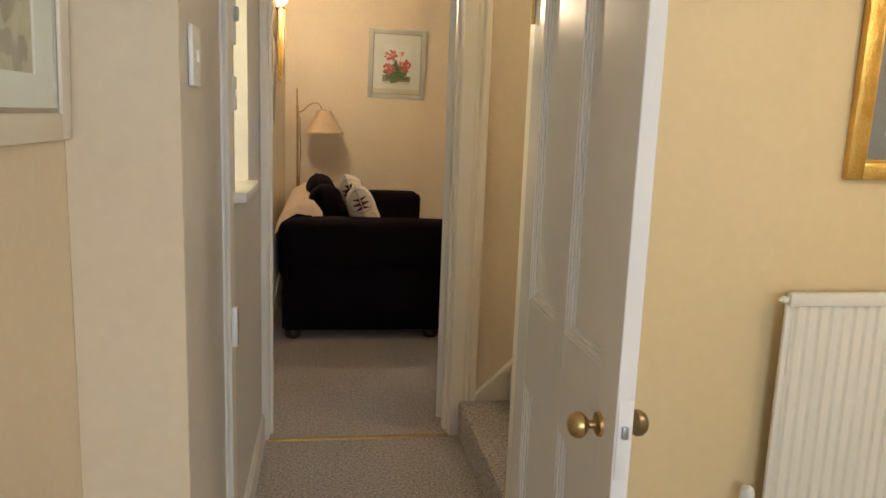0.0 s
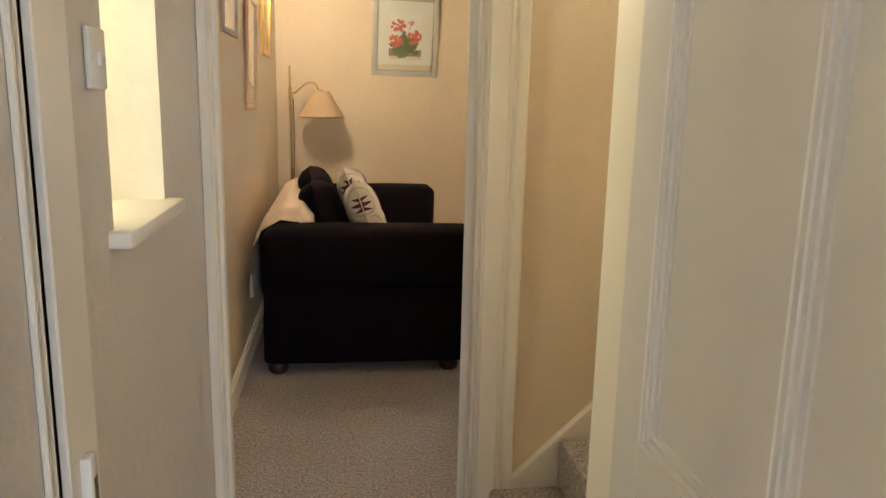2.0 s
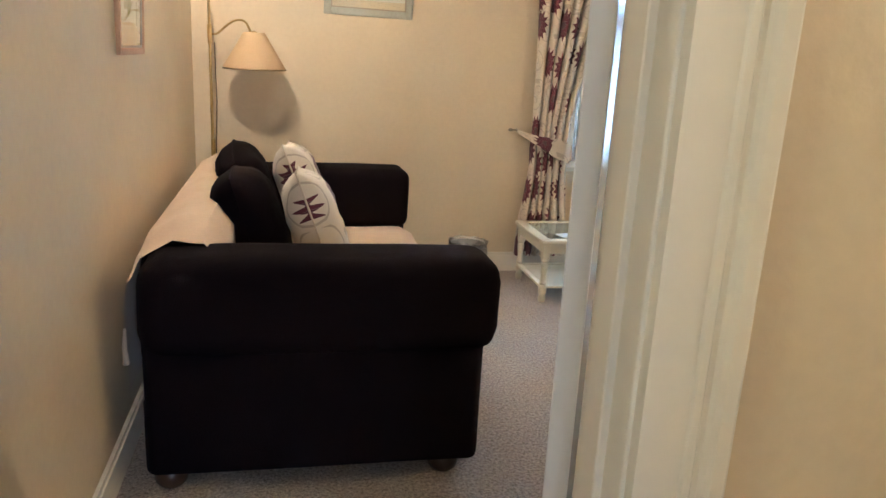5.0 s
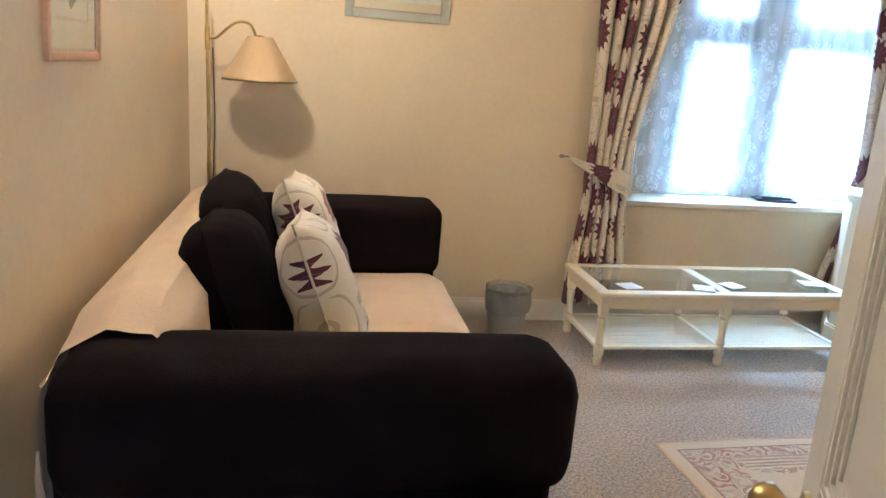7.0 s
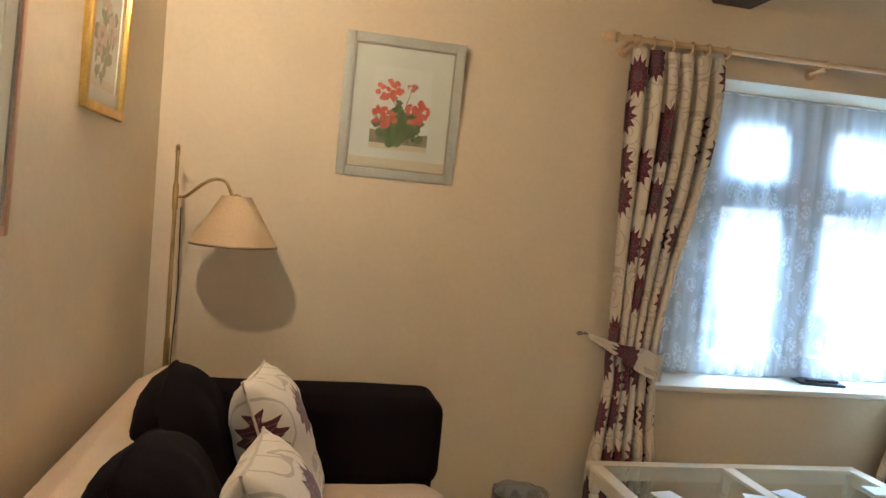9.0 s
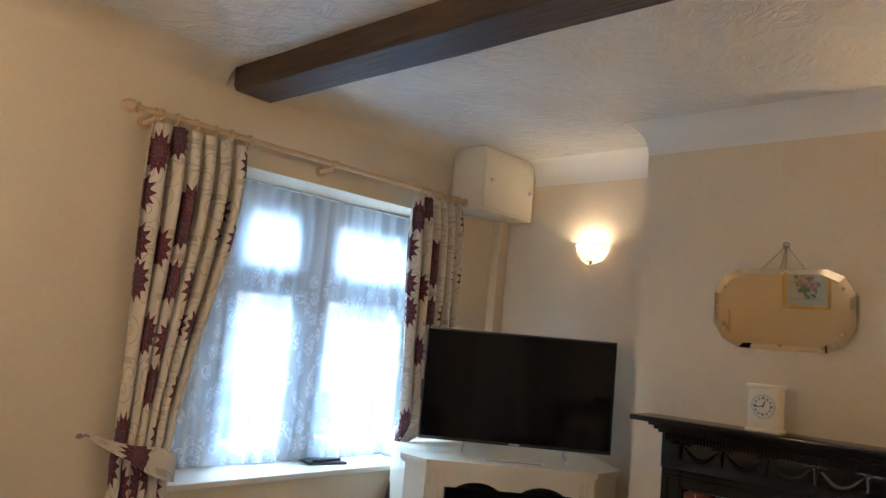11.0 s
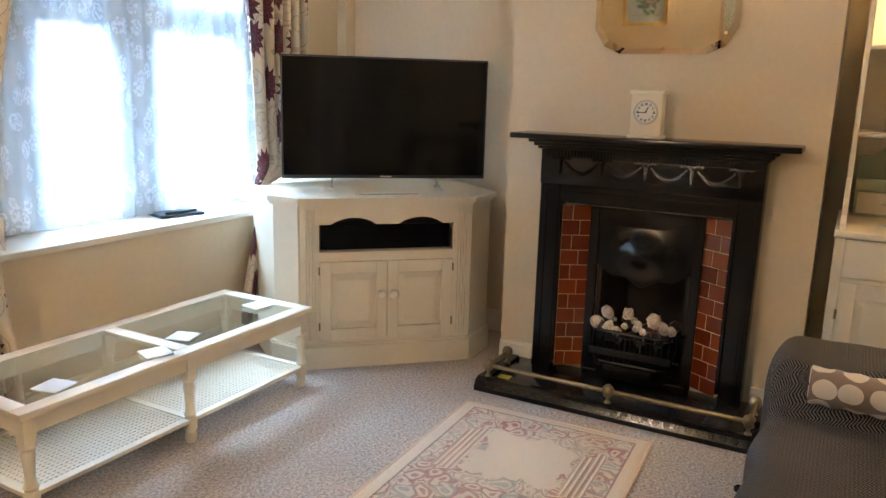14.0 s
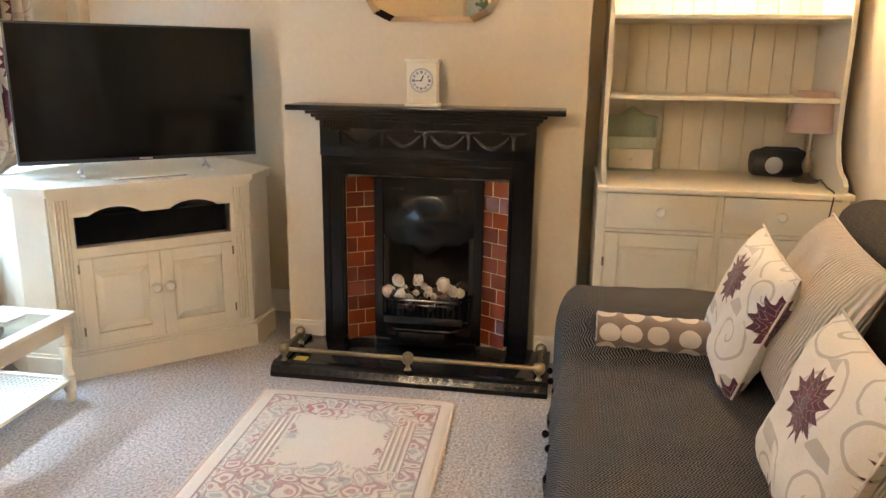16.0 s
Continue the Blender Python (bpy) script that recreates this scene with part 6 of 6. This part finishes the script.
fend = thing("fender_rail", "aged brass fender rail on ball posts", "fender", (3.6, 5.585, 0.062))
RX, RZ = 3.578, 0.116
part("front_rail", tube(bmesh.new(), [(RX, 5.0, RZ), (RX, 6.175, RZ)], 0.010, 12), BRONZE, fend)
for y in (5.0, 6.175):
    part("side_rail", tube(bmesh.new(), [(RX, y, RZ), (3.80, y, RZ)], 0.010, 12), BRONZE, fend)
for x, y, h in ((RX, 5.0, 0.0), (RX, 6.175, 0.0), (RX, 5.588, 0.0), (3.80, 5.0, 0), (3.80, 6.175, 0)):
    bm = lathe(bmesh.new(), [(0, 0.0545), (0.017, 0.0545), (0.015, 0.064), (0.008, 0.072), (0.008, 0.086), (0.019, 0.095), (0.026, 0.110), (0.027, 0.120), (0.022, 0.136), (0.010, 0.145), (0, 0.146)], 18, Matrix.Translation((x, y, 0)))
    part("post", bm, BRONZE, fend)
tag = thing("safety_label", "small yellow label lying on the hearth", "label", (3.62, 6.12, 0.055))
part("card", boxes((3.60, 3.65, 6.08, 6.14, 0.0545, 0.056)), plain("yellow_card", (0.60, 0.42, 0.04), (0.68, 0.50, 0.06), 0.6, relief=0.0), tag, "", False)

# ---- clock, mirror ----
clock = thing("mantel_clock", "cream mantel clock with a white roman dial", "clock", (3.82, 5.575, 1.2225))
part("case", boxes((3.79, 3.865, 5.508, 5.642, 1.235, 1.415), bev=0.004), CREAM_PAINT, clock)
part("foot_moulding", boxes((3.782, 3.872, 5.500, 5.650, 1.2225, 1.236), bev=0.003), CREAM_PAINT, clock)
part("cap", boxes((3.782, 3.872, 5.500, 5.650, 1.414, 1.430), bev=0.004), CREAM_PAINT, clock)
DM = Matrix.Translation((3.79, 5.575, 1.335)) @ pose(0, 0, 0, 0, -90, 0)
bez = part("bezel", lathe(bmesh.new(), [(0.046, 0), (0.053, 0.0), (0.053, 0.006), (0.048, 0.008), (0.046, 0.004)], 32, DM), STEEL, clock)
part("dial", lathe(bmesh.new(), [(0.0, 0.0022), (0.047, 0.0022)], 32, DM), PAPER, clock, "white dial")
bm = bmesh.new()
for k in range(12):
    a = k / 12 * 2 * math.pi
    mm = DM @ pose(0, 0, 0, 0, 0, math.degrees(a))
    for off in ((-0.003, 0.003) if k % 3 else (-0.004, 0, 0.004)):
        box(bm, 0.030, 0.041, off - 0.0013, off + 0.0013, 0.0025, 0.0030, m=mm)
part("numerals", bm, BLACK_PLASTIC, clock, "black roman hour marks", False)
for length, wd, ang in ((0.024, 0.0024, 338), (0.036, 0.0018, 95)):
    part("hand", box(bmesh.new(), -0.004, length, -wd, wd, 0.0034, 0.0042, m=DM @ pose(0, 0, 0, 0, 0, ang)), BLACK_PLASTIC, clock, "", False)

mirror = thing("wall_mirror", "frameless oblong mirror with cut corners, hanging from a chain", "mirror", (3.93, 5.545, 1.58))
MC = Vector((3.925, 5.56, 1.775))
hw, hh, cx = 0.312, 0.187, 0.12
def oct_outline(k):
    a, b, d = hw - k, hh - k, 0.075 - k * 0.3
    return [(-a, -b + d + 0.035), (-a, b - d - 0.035), (-a + 0.045, b - 0.035), (-a + cx, b), (a - cx, b), (a - 0.045, b - 0.035), (a, b - d - 0.035), (a, -b + d + 0.035), (a - 0.045, -b + 0.035), (a - cx, -b), (-a + cx, -b), (-a + 0.045, -b + 0.035)]
MM = Matrix.Translation(MC) @ pose(0, 0, 0, 0, -2.5, 0) @ Matrix(((0, 0, -1, 0), (1, 0, 0, 0), (0, 1, 0, 0), (0, 0, 0, 1)))
part("backing_board", prism(bmesh.new(), oct_outline(0.002), (-0.012, -0.004), MM), DARK_WOOD, mirror, "", False)
bm = bmesh.new()
o, i_ = [bm.verts.new(MM @ Vector((x, y, -0.0035))) for x, y in oct_outline(0)], [bm.verts.new(MM @ Vector((x, y, 0.0))) for x, y in oct_outline(0.024)]
bm.faces.new(i_)
for k in range(12):
    bm.faces.new([o[k], o[(k + 1) % 12], i_[(k + 1) % 12], i_[k]])
part("mirror_glass", bm, MIRROR, mirror, "bevelled mirror glass", False)
for x, y in ((-0.26, 0.10), (0.26, 0.10), (-0.26, -0.10), (0.26, -0.10), (0, -0.165), (0, 0.165)):
    part("clip", lathe(bmesh.new(), [(0, 0.001), (0.008, 0.001), (0.007, 0.004), (0, 0.005)], 10, MM @ Matrix.Translation((x, y, 0))), BRASS, mirror)
hook_p = Vector((3.942, 5.55, 2.075))
for y in (-0.10, 0.10, -0.012, 0.012):
    p0 = MC + Vector((0.012, y if abs(y) > 0.05 else y + 0.002, hh - 0.004))
    bm = bmesh.new()
    n = 14
    for k in range(n):
        a, b = p0.lerp(hook_p, k / n), p0.lerp(hook_p, (k + 0.85) / n)
        tube(bm, [a, a.lerp(b, 0.5) + Vector((0, 0.003 if k % 2 else -0.003, 0)), b], 0.0022, 5)
    part("chain", bm, PEWTER, mirror)
bm = tube(bmesh.new(), [hook_p + Vector((-0.004, 0.014 * math.cos(k / 14 * 6.2832), 0.014 * math.sin(k / 14 * 6.2832))) for k in range(15)], 0.0025, 6)
part("hanging_ring", bm, PEWTER, mirror)
part("wall_hook", lathe(bmesh.new(), [(0, 0), (0.010, 0), (0.008, 0.012), (0, 0.014)], 10, Matrix.Translation((3.949, 5.55, 2.095)) @ pose(0, 0, 0, 0, -90, 0)), WHITE_PLASTIC, mirror)

# ---- wall lamps ----
def wall_lamp(m, label):
    """A half-bowl uplighter of lit glass in a thin dark metal cage; local -y points into the room."""
    l = thing("wall_lamp", label, "wall lamp", group="wall lamps")
    R, Hh = 0.100, 0.098
    def at(u, v):
        a = math.pi * u
        r = R * math.sin(max(0.02, v) * math.pi / 2) ** 0.75
        return Vector((r * math.cos(a), -0.012 - r * 0.95 * math.sin(a), -Hh + Hh * (1 - math.cos(v * math.pi / 2)) ** 0.9))
    bm = grid(bmesh.new(), 24, 12, at)
    bmesh.ops.solidify(bm, geom=bm.faces, thickness=0.003)
    part("bowl", bm, BULB_GLASS, l, "glowing frosted glass bowl")
    bm = tube(bmesh.new(), [at(k / 20, 1.0) * 1.02 + Vector((0, 0, 0.002)) for k in range(21)], 0.004, 6)
    for u in (0.0, 0.25, 0.5, 0.75, 1.0):
        tube(bm, [at(u, v / 8) + (at(u, v / 8) - Vector((0, 0, 0))).normalized() * 0.004 for v in range(9)], 0.003, 6)
    part("cage", bm, PEWTER, l, "thin dark metal cage")
    part("finial", lathe(bmesh.new(), [(0, -0.03), (0.010, -0.022), (0.008, -0.012), (0.016, -0.004), (0.010, 0.004), (0, 0.006)], 12, Matrix.Translation((0, -0.02, -Hh))), PEWTER, l)
    part("back_plate", boxes((-0.03, 0.03, -0.012, -0.0, -0.09, -0.01), bev=0.004), PEWTER, l)
    l.matrix_basis = m
    return l


wall_lamp(pose(4.419, 6.88, 2.165, 0, 0, -90), "lit half-bowl glass wall lamp on the alcove wall")
wall_lamp(pose(-0.299, 6.2, 2.33, 0, 0, 90), "lit half-bowl glass wall lamp above the sofa")
wall_lamp(pose(4.419, 4.3, 2.22, 0, 0, -90), "lit half-bowl glass wall lamp above the dresser")

# ---- dresser ----
dres = thing("dresser", "cream painted dresser with open shelves, drawers and panelled doors", "dresser", (4.0, 4.27, 0))
DY0, DY1, DX, DB = 3.765, 4.785, 3.77, 4.40
part("worktop", boxes((DX - 0.018, DB, DY0 - 0.012, DY1 + 0.006, 0.882, 0.908), bev=0.006), CREAM_PAINT, dres)
for row in ((DX + 0.02, DB, DY1 - 0.022, DY1, 0.0, 0.882), (DX + 0.02, DB, DY0, DY0 + 0.022, 0.0, 0.882), (DB - 0.012, DB, DY0 + 0.022, DY1 - 0.022, 0.05, 0.882),
           (DX + 0.002, DX + 0.02, DY1 - 0.035, DY1, 0.0, 0.882), (DX + 0.002, DX + 0.02, DY0, DY0 + 0.035, 0.0, 0.882), (DX + 0.002, DX + 0.02, 4.262, 4.288, 0.09, 0.882),
           (DX + 0.002, DX + 0.02, DY0 + 0.035, DY1 - 0.035, 0.0, 0.09), (DX + 0.002, DX + 0.02, DY0 + 0.035, 4.262, 0.705, 0.72), (DX + 0.002, DX + 0.02, 4.288, DY1 - 0.035, 0.705, 0.72)):
    part("carcass_panel", boxes(row), CREAM_PAINT, dres, "", False)
for a, b in ((4.290, DY1 - 0.037), (DY0 + 0.037, 4.260)):
    dw_ = part("drawer", boxes((DX - 0.006, DX + 0.016, a, b, 0.723, 0.876), bev=0.003), CREAM_PAINT, dres)
    KM = Matrix.Translation((DX - 0.006, (a + b) / 2, 0.805)) @ pose(0, 0, 0, 0, -90, 0)
    part("knob", lathe(bmesh.new(), [(0.011, 0), (0.010, 0.012), (0.021, 0.020), (0.023, 0.029), (0.015, 0.038), (0, 0.040)], 16, KM), KNOB_WHITE, dw_, "round white knob")
    z0, z1 = 0.093, 0.702
    bm = boxes((DX - 0.004, DX + 0.016, a, a + 0.06, z0, z1), (DX - 0.004, DX + 0.016, b - 0.06, b, z0, z1), (DX - 0.004, DX + 0.016, a + 0.06, b - 0.06, z0, z0 + 0.06), (DX - 0.004, DX + 0.016, a + 0.06, b - 0.06, z1 - 0.06, z1), bev=0.002)
    dd = part("door", bm, CREAM_PAINT, dres)
    bm = bmesh.new()
    q = [(a + 0.06, z0 + 0.06), (b - 0.06, z0 + 0.06), (b - 0.06, z1 - 0.06), (a + 0.06, z1 - 0.06)]
    w_ = 0.032
    r_ = [(a + 0.06 + w_, z0 + 0.06 + w_), (b - 0.06 - w_, z0 + 0.06 + w_), (b - 0.06 - w_, z1 - 0.06 - w_), (a + 0.06 + w_, z1 - 0.06 - w_)]
    vo, vi = [bm.verts.new((DX + 0.008, y, z)) for y, z in q], [bm.verts.new((DX - 0.001, y, z)) for y, z in r_]
    bm.faces.new(vi[::-1])
    for k in range(4):
        bm.faces.new([vo[(k + 1) % 4], vo[k], vi[k], vi[(k + 1) % 4]])
    part("raised_panel", bm, CREAM_PAINT, dd, "", False)
    part("hinge", boxes((DX - 0.007, DX - 0.003, b - 0.004 if a > 4.2 else a - 0.004, b + 0.006 if a > 4.2 else a + 0.006, 0.55, 0.59)), BRONZE, dd, "", False)
# rack with shaped sides, shelves and tongue-and-groove back
RB, RF = 4.375, 3.955
for y0, y1 in ((DY1 - 0.03, DY1 - 0.010), (DY0 + 0.010, DY0 + 0.030)):
    prof = [(RB, 0.908), (RF - 0.165, 0.908), (RF - 0.172, 0.935), (RF - 0.15, 0.965), (RF - 0.09, 0.985), (RF - 0.05, 1.02), (RF - 0.012, 1.10), (RF, 1.20), (RF, 2.02), (RB, 2.02)]
    part("rack_side", prism(bmesh.new(), prof, (-y1, -y0), Matrix(((1, 0, 0, 0), (0, 0, -1, 0), (0, 1, 0, 0), (0, 0, 0, 1)))), CREAM_PAINT, dres, "", False)
for z in (1.285, 1.628):
    part("shelf", boxes((RF + 0.008, RB, DY0 + 0.030, DY1 - 0.03, z - 0.02, z), bev=0.003), CREAM_PAINT, dres)
nb = 10
bw = (DY1 - DY0 - 0.06) / nb
for k in range(nb):
    y = DY0 + 0.030 + k * bw
    part("back_board", boxes((RB, RB + 0.012, y + 0.0012, y + bw - 0.0012, 0.908, 2.0), bev=0.0025), CREAM_PAINT, dres)
part("rack_backing", boxes((RB + 0.0125, RB + 0.02, DY0 + 0.010, DY1 - 0.01, 0.908, 2.0)), CREAM_PAINT, dres, "", False)

rack = thing("letter_rack", "sage green wooden letter rack with a tiny drawer", "letter rack", (4.14, 4.62, 0.9085))
bm = boxes((4.10, 4.20, 4.727, 4.737, 0.9085, 1.17), (4.10, 4.20, 4.503, 4.513, 0.9085, 1.17), (4.10, 4.20, 4.513, 4.727, 0.9085, 0.918), (4.10, 4.20, 4.513, 4.727, 1.02, 1.03))
part("body", bm, SAGE, rack, "", False)
prof = [(-0.117, 0.9085), (-0.117, 1.17)] + [(-0.117 + 0.234 * k / 12, 1.17 + 0.045 * math.sin(math.pi * k / 12) + 0.012 * math.cos(k / 12 * 4 * math.pi) - 0.012) for k in range(1, 12)] + [(0.117, 1.17), (0.117, 0.9085)]
part("back_panel", prism(bmesh.new(), prof[::-1], (4.19, 4.198), Matrix(((0, 0, 1, 0), (1, 0, 0, 4.62), (0, 1, 0, 0), (0, 0, 0, 1)))), SAGE, rack, "", False)
part("front_panel", boxes((4.094, 4.10, 4.505, 4.735, 1.02, 1.075), bev=0.002), SAGE, rack)
rd = part("drawer", boxes((4.094, 4.10, 4.516, 4.724, 0.921, 1.017), bev=0.002), CREAM_PAINT, rack)
part("knob", lathe(bmesh.new(), [(0.004, 0), (0.008, 0.006), (0.006, 0.012), (0, 0.013)], 10, Matrix.Translation((4.094, 4.62, 0.965)) @ pose(0, 0, 0, 0, -90, 0)), CREAM_PAINT, rd)
rack.location += Vector((0.155, 0.0, 0))
notice = thing("coaster", "small cream card lying on the dresser", "coaster", (3.99, 4.59, 0.9085))
part("card", boxes((3.95, 4.03, 4.53, 4.64, 0.9085, 0.913), bev=0.001), CARD, notice)
part("cork_backing", boxes((3.952, 4.028, 4.532, 4.638, 0.9080, 0.9088)), SHELL, notice, "", False)
radio = thing("radio", "rounded black portable radio with a grey speaker", "radio", (4.06, 3.99, 0.9085))
bm = bmesh.new()
lathe(bm, [(0, -0.125), (0.055, -0.122), (0.066, -0.105), (0.070, 0), (0.066, 0.105), (0.055, 0.122), (0, 0.125)], 28, Matrix.Translation((4.07, 4.0, 0.976)) @ pose(0, 0, 0, 90, 0, 0) @ Matrix.Diagonal((1.0, 0.95, 1, 1)))
rb = part("case", bm, BLACK_PLASTIC, radio)
part("speaker_grille", lathe(bmesh.new(), [(0, 0.006), (0.030, 0.004), (0.036, 0.0), (0.038, 0.004), (0.040, 0.0)], 24, Matrix.Translation((4.0, 4.035, 0.972)) @ pose(0, 0, 0, 0, -90, 0)), GREY_PLASTIC, radio, "round grey speaker grille")
part("handle", tube(bmesh.new(), [(4.06, 3.90, 1.03), (4.05, 3.93, 1.047), (4.05, 4.07, 1.047), (4.06, 4.10, 1.03)], 0.006, 8), BLACK_PLASTIC, radio)
radio.location += Vector((0.15, -0.054, 0))
tl = thing("table_lamp", "small table lamp with a turned pewter base and dusty pink shade", "table lamp", (4.09, 3.855, 0.9085))
LM = Matrix.Translation((4.09, 3.855, 0.9085))
part("base", lathe(bmesh.new(), [(0, 0), (0.055, 0), (0.056, 0.008), (0.04, 0.016), (0.018, 0.03), (0.012, 0.045), (0.020, 0.06), (0.024, 0.085), (0.014, 0.11), (0.010, 0.13), (0.018, 0.145), (0.010, 0.16), (0.008, 0.24), (0, 0.24)], 22, LM), PEWTER, tl)
part("shade", lathe(bmesh.new(), [(0.108, 0.225), (0.109, 0.228), (0.078, 0.405), (0.076, 0.405), (0.106, 0.228), (0.108, 0.225)], 32, LM), SHADE_PINK, tl, "dusty pink drum shade")
part("flex", tube(bmesh.new(), [(4.08, 3.83, 0.914), (4.02, 3.81, 0.93), (3.90, 3.82, 0.914), (3.78, 3.83, 0.913), (3.745, 3.84, 0.89), (3.742, 3.86, 0.70)], 0.003, 6), BLACK_PLASTIC, tl, "black flex")

# ---- rug ----
rug = thing("rug", "cream carved wool rug with pink floral border", "rug")
RW, RL = 0.84, 1.65
def rug_at(u, v):
    e = min(u, 1 - u, (v if v < 0.5 else 1 - v) * 2)
    return Vector((-RL / 2 + v * RL, -RW / 2 + u * RW, 0.002 + 0.013 * smoothstep(0, 0.02, e) + 0.0015 * noise.noise((u * 9, v * 14, 0))))
part("rug_surface", grid(bmesh.new(), 50, 90, rug_at, lambda u, v: (u * RW, v * RL)), RUG, rug)
bm = bmesh.new()
bx = [(-RL / 2, -RW / 2), (RL / 2, -RW / 2), (RL / 2, RW / 2), (-RL / 2, RW / 2), (-RL / 2, -RW / 2)]
for (xa_, ya_), (xb_, yb_) in zip(bx, bx[1:]):
    tube(bm, [(xa_, ya_, 0.006), (xb_, yb_, 0.006)], 0.0055, 6)
part("bound_edge", bm, CREAM_THROW, rug)
rug.matrix_basis = pose(2.558, 5.735, 0, 0, 0, 1.9)

# ---- small things on the sill ----
remote = thing("notebook", "dark blue notebook with a pen on the sill", "notebook", (3.2, 7.80, WZ0))
bm = box(bmesh.new(), -0.12, 0.12, -0.075, 0.075, 0.001, 0.016, 0.003, 1, m=Matrix.Translation((3.17, 7.80, WZ0)) @ pose(0, 0, 0, 0, 0, -14))
part("cover", bm, plain("navy_cover", (0.012, 0.018, 0.035), (0.03, 0.04, 0.06), 0.35, relief=0.03), remote)
bm = box(bmesh.new(), -0.10, 0.09, -0.055, -0.035, 0.0165, 0.030, 0.004, 1, m=Matrix.Translation((3.17, 7.80, WZ0)) @ pose(0, 0, 0, 0, 0, -4))
part("pen_case", bm, BLACK_PLASTIC, remote)
phone = thing("cordless_phone", "grey cordless telephone standing in its cradle", "telephone", (3.62, 7.80, WZ0))
part("cradle", box(bmesh.new(), -0.055, 0.055, -0.06, 0.06, 0.001, 0.035, 0.012, 3, m=Matrix.Translation((3.63, 7.78, WZ0))), GREY_PLASTIC, phone)
hs = part("handset", box(bmesh.new(), -0.024, 0.024, -0.014, 0.014, 0.02, 0.19, 0.011, 3, m=Matrix.Translation((3.63, 7.80, WZ0)) @ pose(0, 0, 0, 10, 0, 0)), WHITE_PLASTIC, phone)
part("display", box(bmesh.new(), -0.017, 0.017, -0.0165, -0.013, 0.125, 0.165, 0.001, 1, m=Matrix.Translation((3.63, 7.80, WZ0)) @ pose(0, 0, 0, 10, 0, 0)), GREY_PLASTIC, hs)

phone.location += Vector((0.115, 0.035, 0))

# ---- hall and first room fittings ----
def plate(name, label, m, w, h, rocker=True):
    p = thing(name, label, "switch")
    part("face_plate", boxes((-w / 2, w / 2, -0.010, 0, -h / 2, h / 2), bev=0.004), WHITE_PLASTIC, p)
    if rocker:
        part("rocker", boxes((-0.006, 0.006, -0.015, -0.009, -0.012, 0.012), bev=0.002), WHITE_PLASTIC, p)
        for z in (-0.03, 0.03):
            part("screw", lathe(bmesh.new(), [(0, 0), (0.004, 0), (0, 0.001)], 8, Matrix.Translation((z, -0.0101, 0)) @ pose(0, 0, 0, 90, 0, 0)), STEEL, p)
    p.matrix_basis = m
    return p


plate("light_switch", "white plastic light switch on the wall", pose(-0.171, 1.872, 1.565, 0, 0, 90), 0.088, 0.115)
plate("light_switch", "white plastic light switch by the hall window", pose(-0.189, 2.640, 1.515, 0, 0, 90), 0.086, 0.10)
therm = plate("thermostat", "white room thermostat above the light switch", pose(-0.189, 2.635, 1.72, 0, 0, 90), 0.09, 0.13, False)
part("dial", lathe(bmesh.new(), [(0, 0), (0.022, 0), (0.020, 0.012), (0, 0.013)], 20, Matrix.Translation((0, -0.010, 0.02)) @ pose(0, 0, 0, 90, 0, 0)), GREY_PLASTIC, therm)

radi = thing("radiator", "white ribbed panel radiator on the yellow wall", "radiator", (1.9, 2.29, 0.15))
RX0, RX1, RZ0_, RZ1_ = 1.425, 2.45, 0.16, 1.0
bm = boxes((RX0, RX1, 2.268, 2.285, RZ0_, RZ1_), bev=0.006)
part("back_panel", bm, RADIATOR, radi)
bm = bmesh.new()
n = 26
pts = []
for k in range(n):
    x0 = RX0 + 0.018 + k * (RX1 - RX0 - 0.036) / n
    wd = (RX1 - RX0 - 0.036) / n
    pts += [(x0, 2.2655), (x0 + wd * 0.18, 2.2655), (x0 + wd * 0.36, 2.257), (x0 + wd * 0.82, 2.257)]
pts.append((RX1 - 0.018, 2.2655))
lo, hi = [bm.verts.new((x, y, RZ0_ + 0.035)) for x, y in pts], [bm.verts.new((x, y, RZ1_ - 0.04)) for x, y in pts]
for k in range(len(pts) - 1):
    bm.faces.new([lo[k], lo[k + 1], hi[k + 1], hi[k]])
part("ribbed_front", bm, RADIATOR, radi, "", False)
part("top_rail", boxes((RX0, RX1, 2.252, 2.287, RZ1_ - 0.04, RZ1_), bev=0.006), RADIATOR, radi)
part("bottom_rail", boxes((RX0, RX1, 2.252, 2.287, RZ0_, RZ0_ + 0.035), bev=0.006), RADIATOR, radi)
part("bleed_valve", lathe(bmesh.new(), [(0, 0), (0.010, 0), (0.010, 0.016), (0.006, 0.018), (0.006, 0.024), (0, 0.024)], 12, Matrix.Translation((RX0, 2.272, RZ1_ - 0.022)) @ pose(0, 0, 0, 0, -90, 0)), RADIATOR, radi)
part("thermostatic_valve", lathe(bmesh.new(), [(0, 0.20), (0.012, 0.20), (0.014, 0.27), (0.022, 0.275), (0.024, 0.30), (0.022, 0.37), (0.018, 0.385), (0.010, 0.39), (0, 0.39)], 18, Matrix.Translation((1.37, 2.275, 0))), WHITE_PLASTIC, radi, "white ribbed valve head")
part("feed_pipe", tube(bmesh.new(), [(1.37, 2.275, 0.0), (1.37, 2.275, 0.21), (1.43, 2.275, 0.21)], 0.0075, 8), RADIATOR, radi)
for x in (1.6, 2.25):
    part("wall_bracket", boxes((x - 0.02, x + 0.02, 2.285, 2.339, 0.3, 0.85)), RADIATOR, radi, "", False)
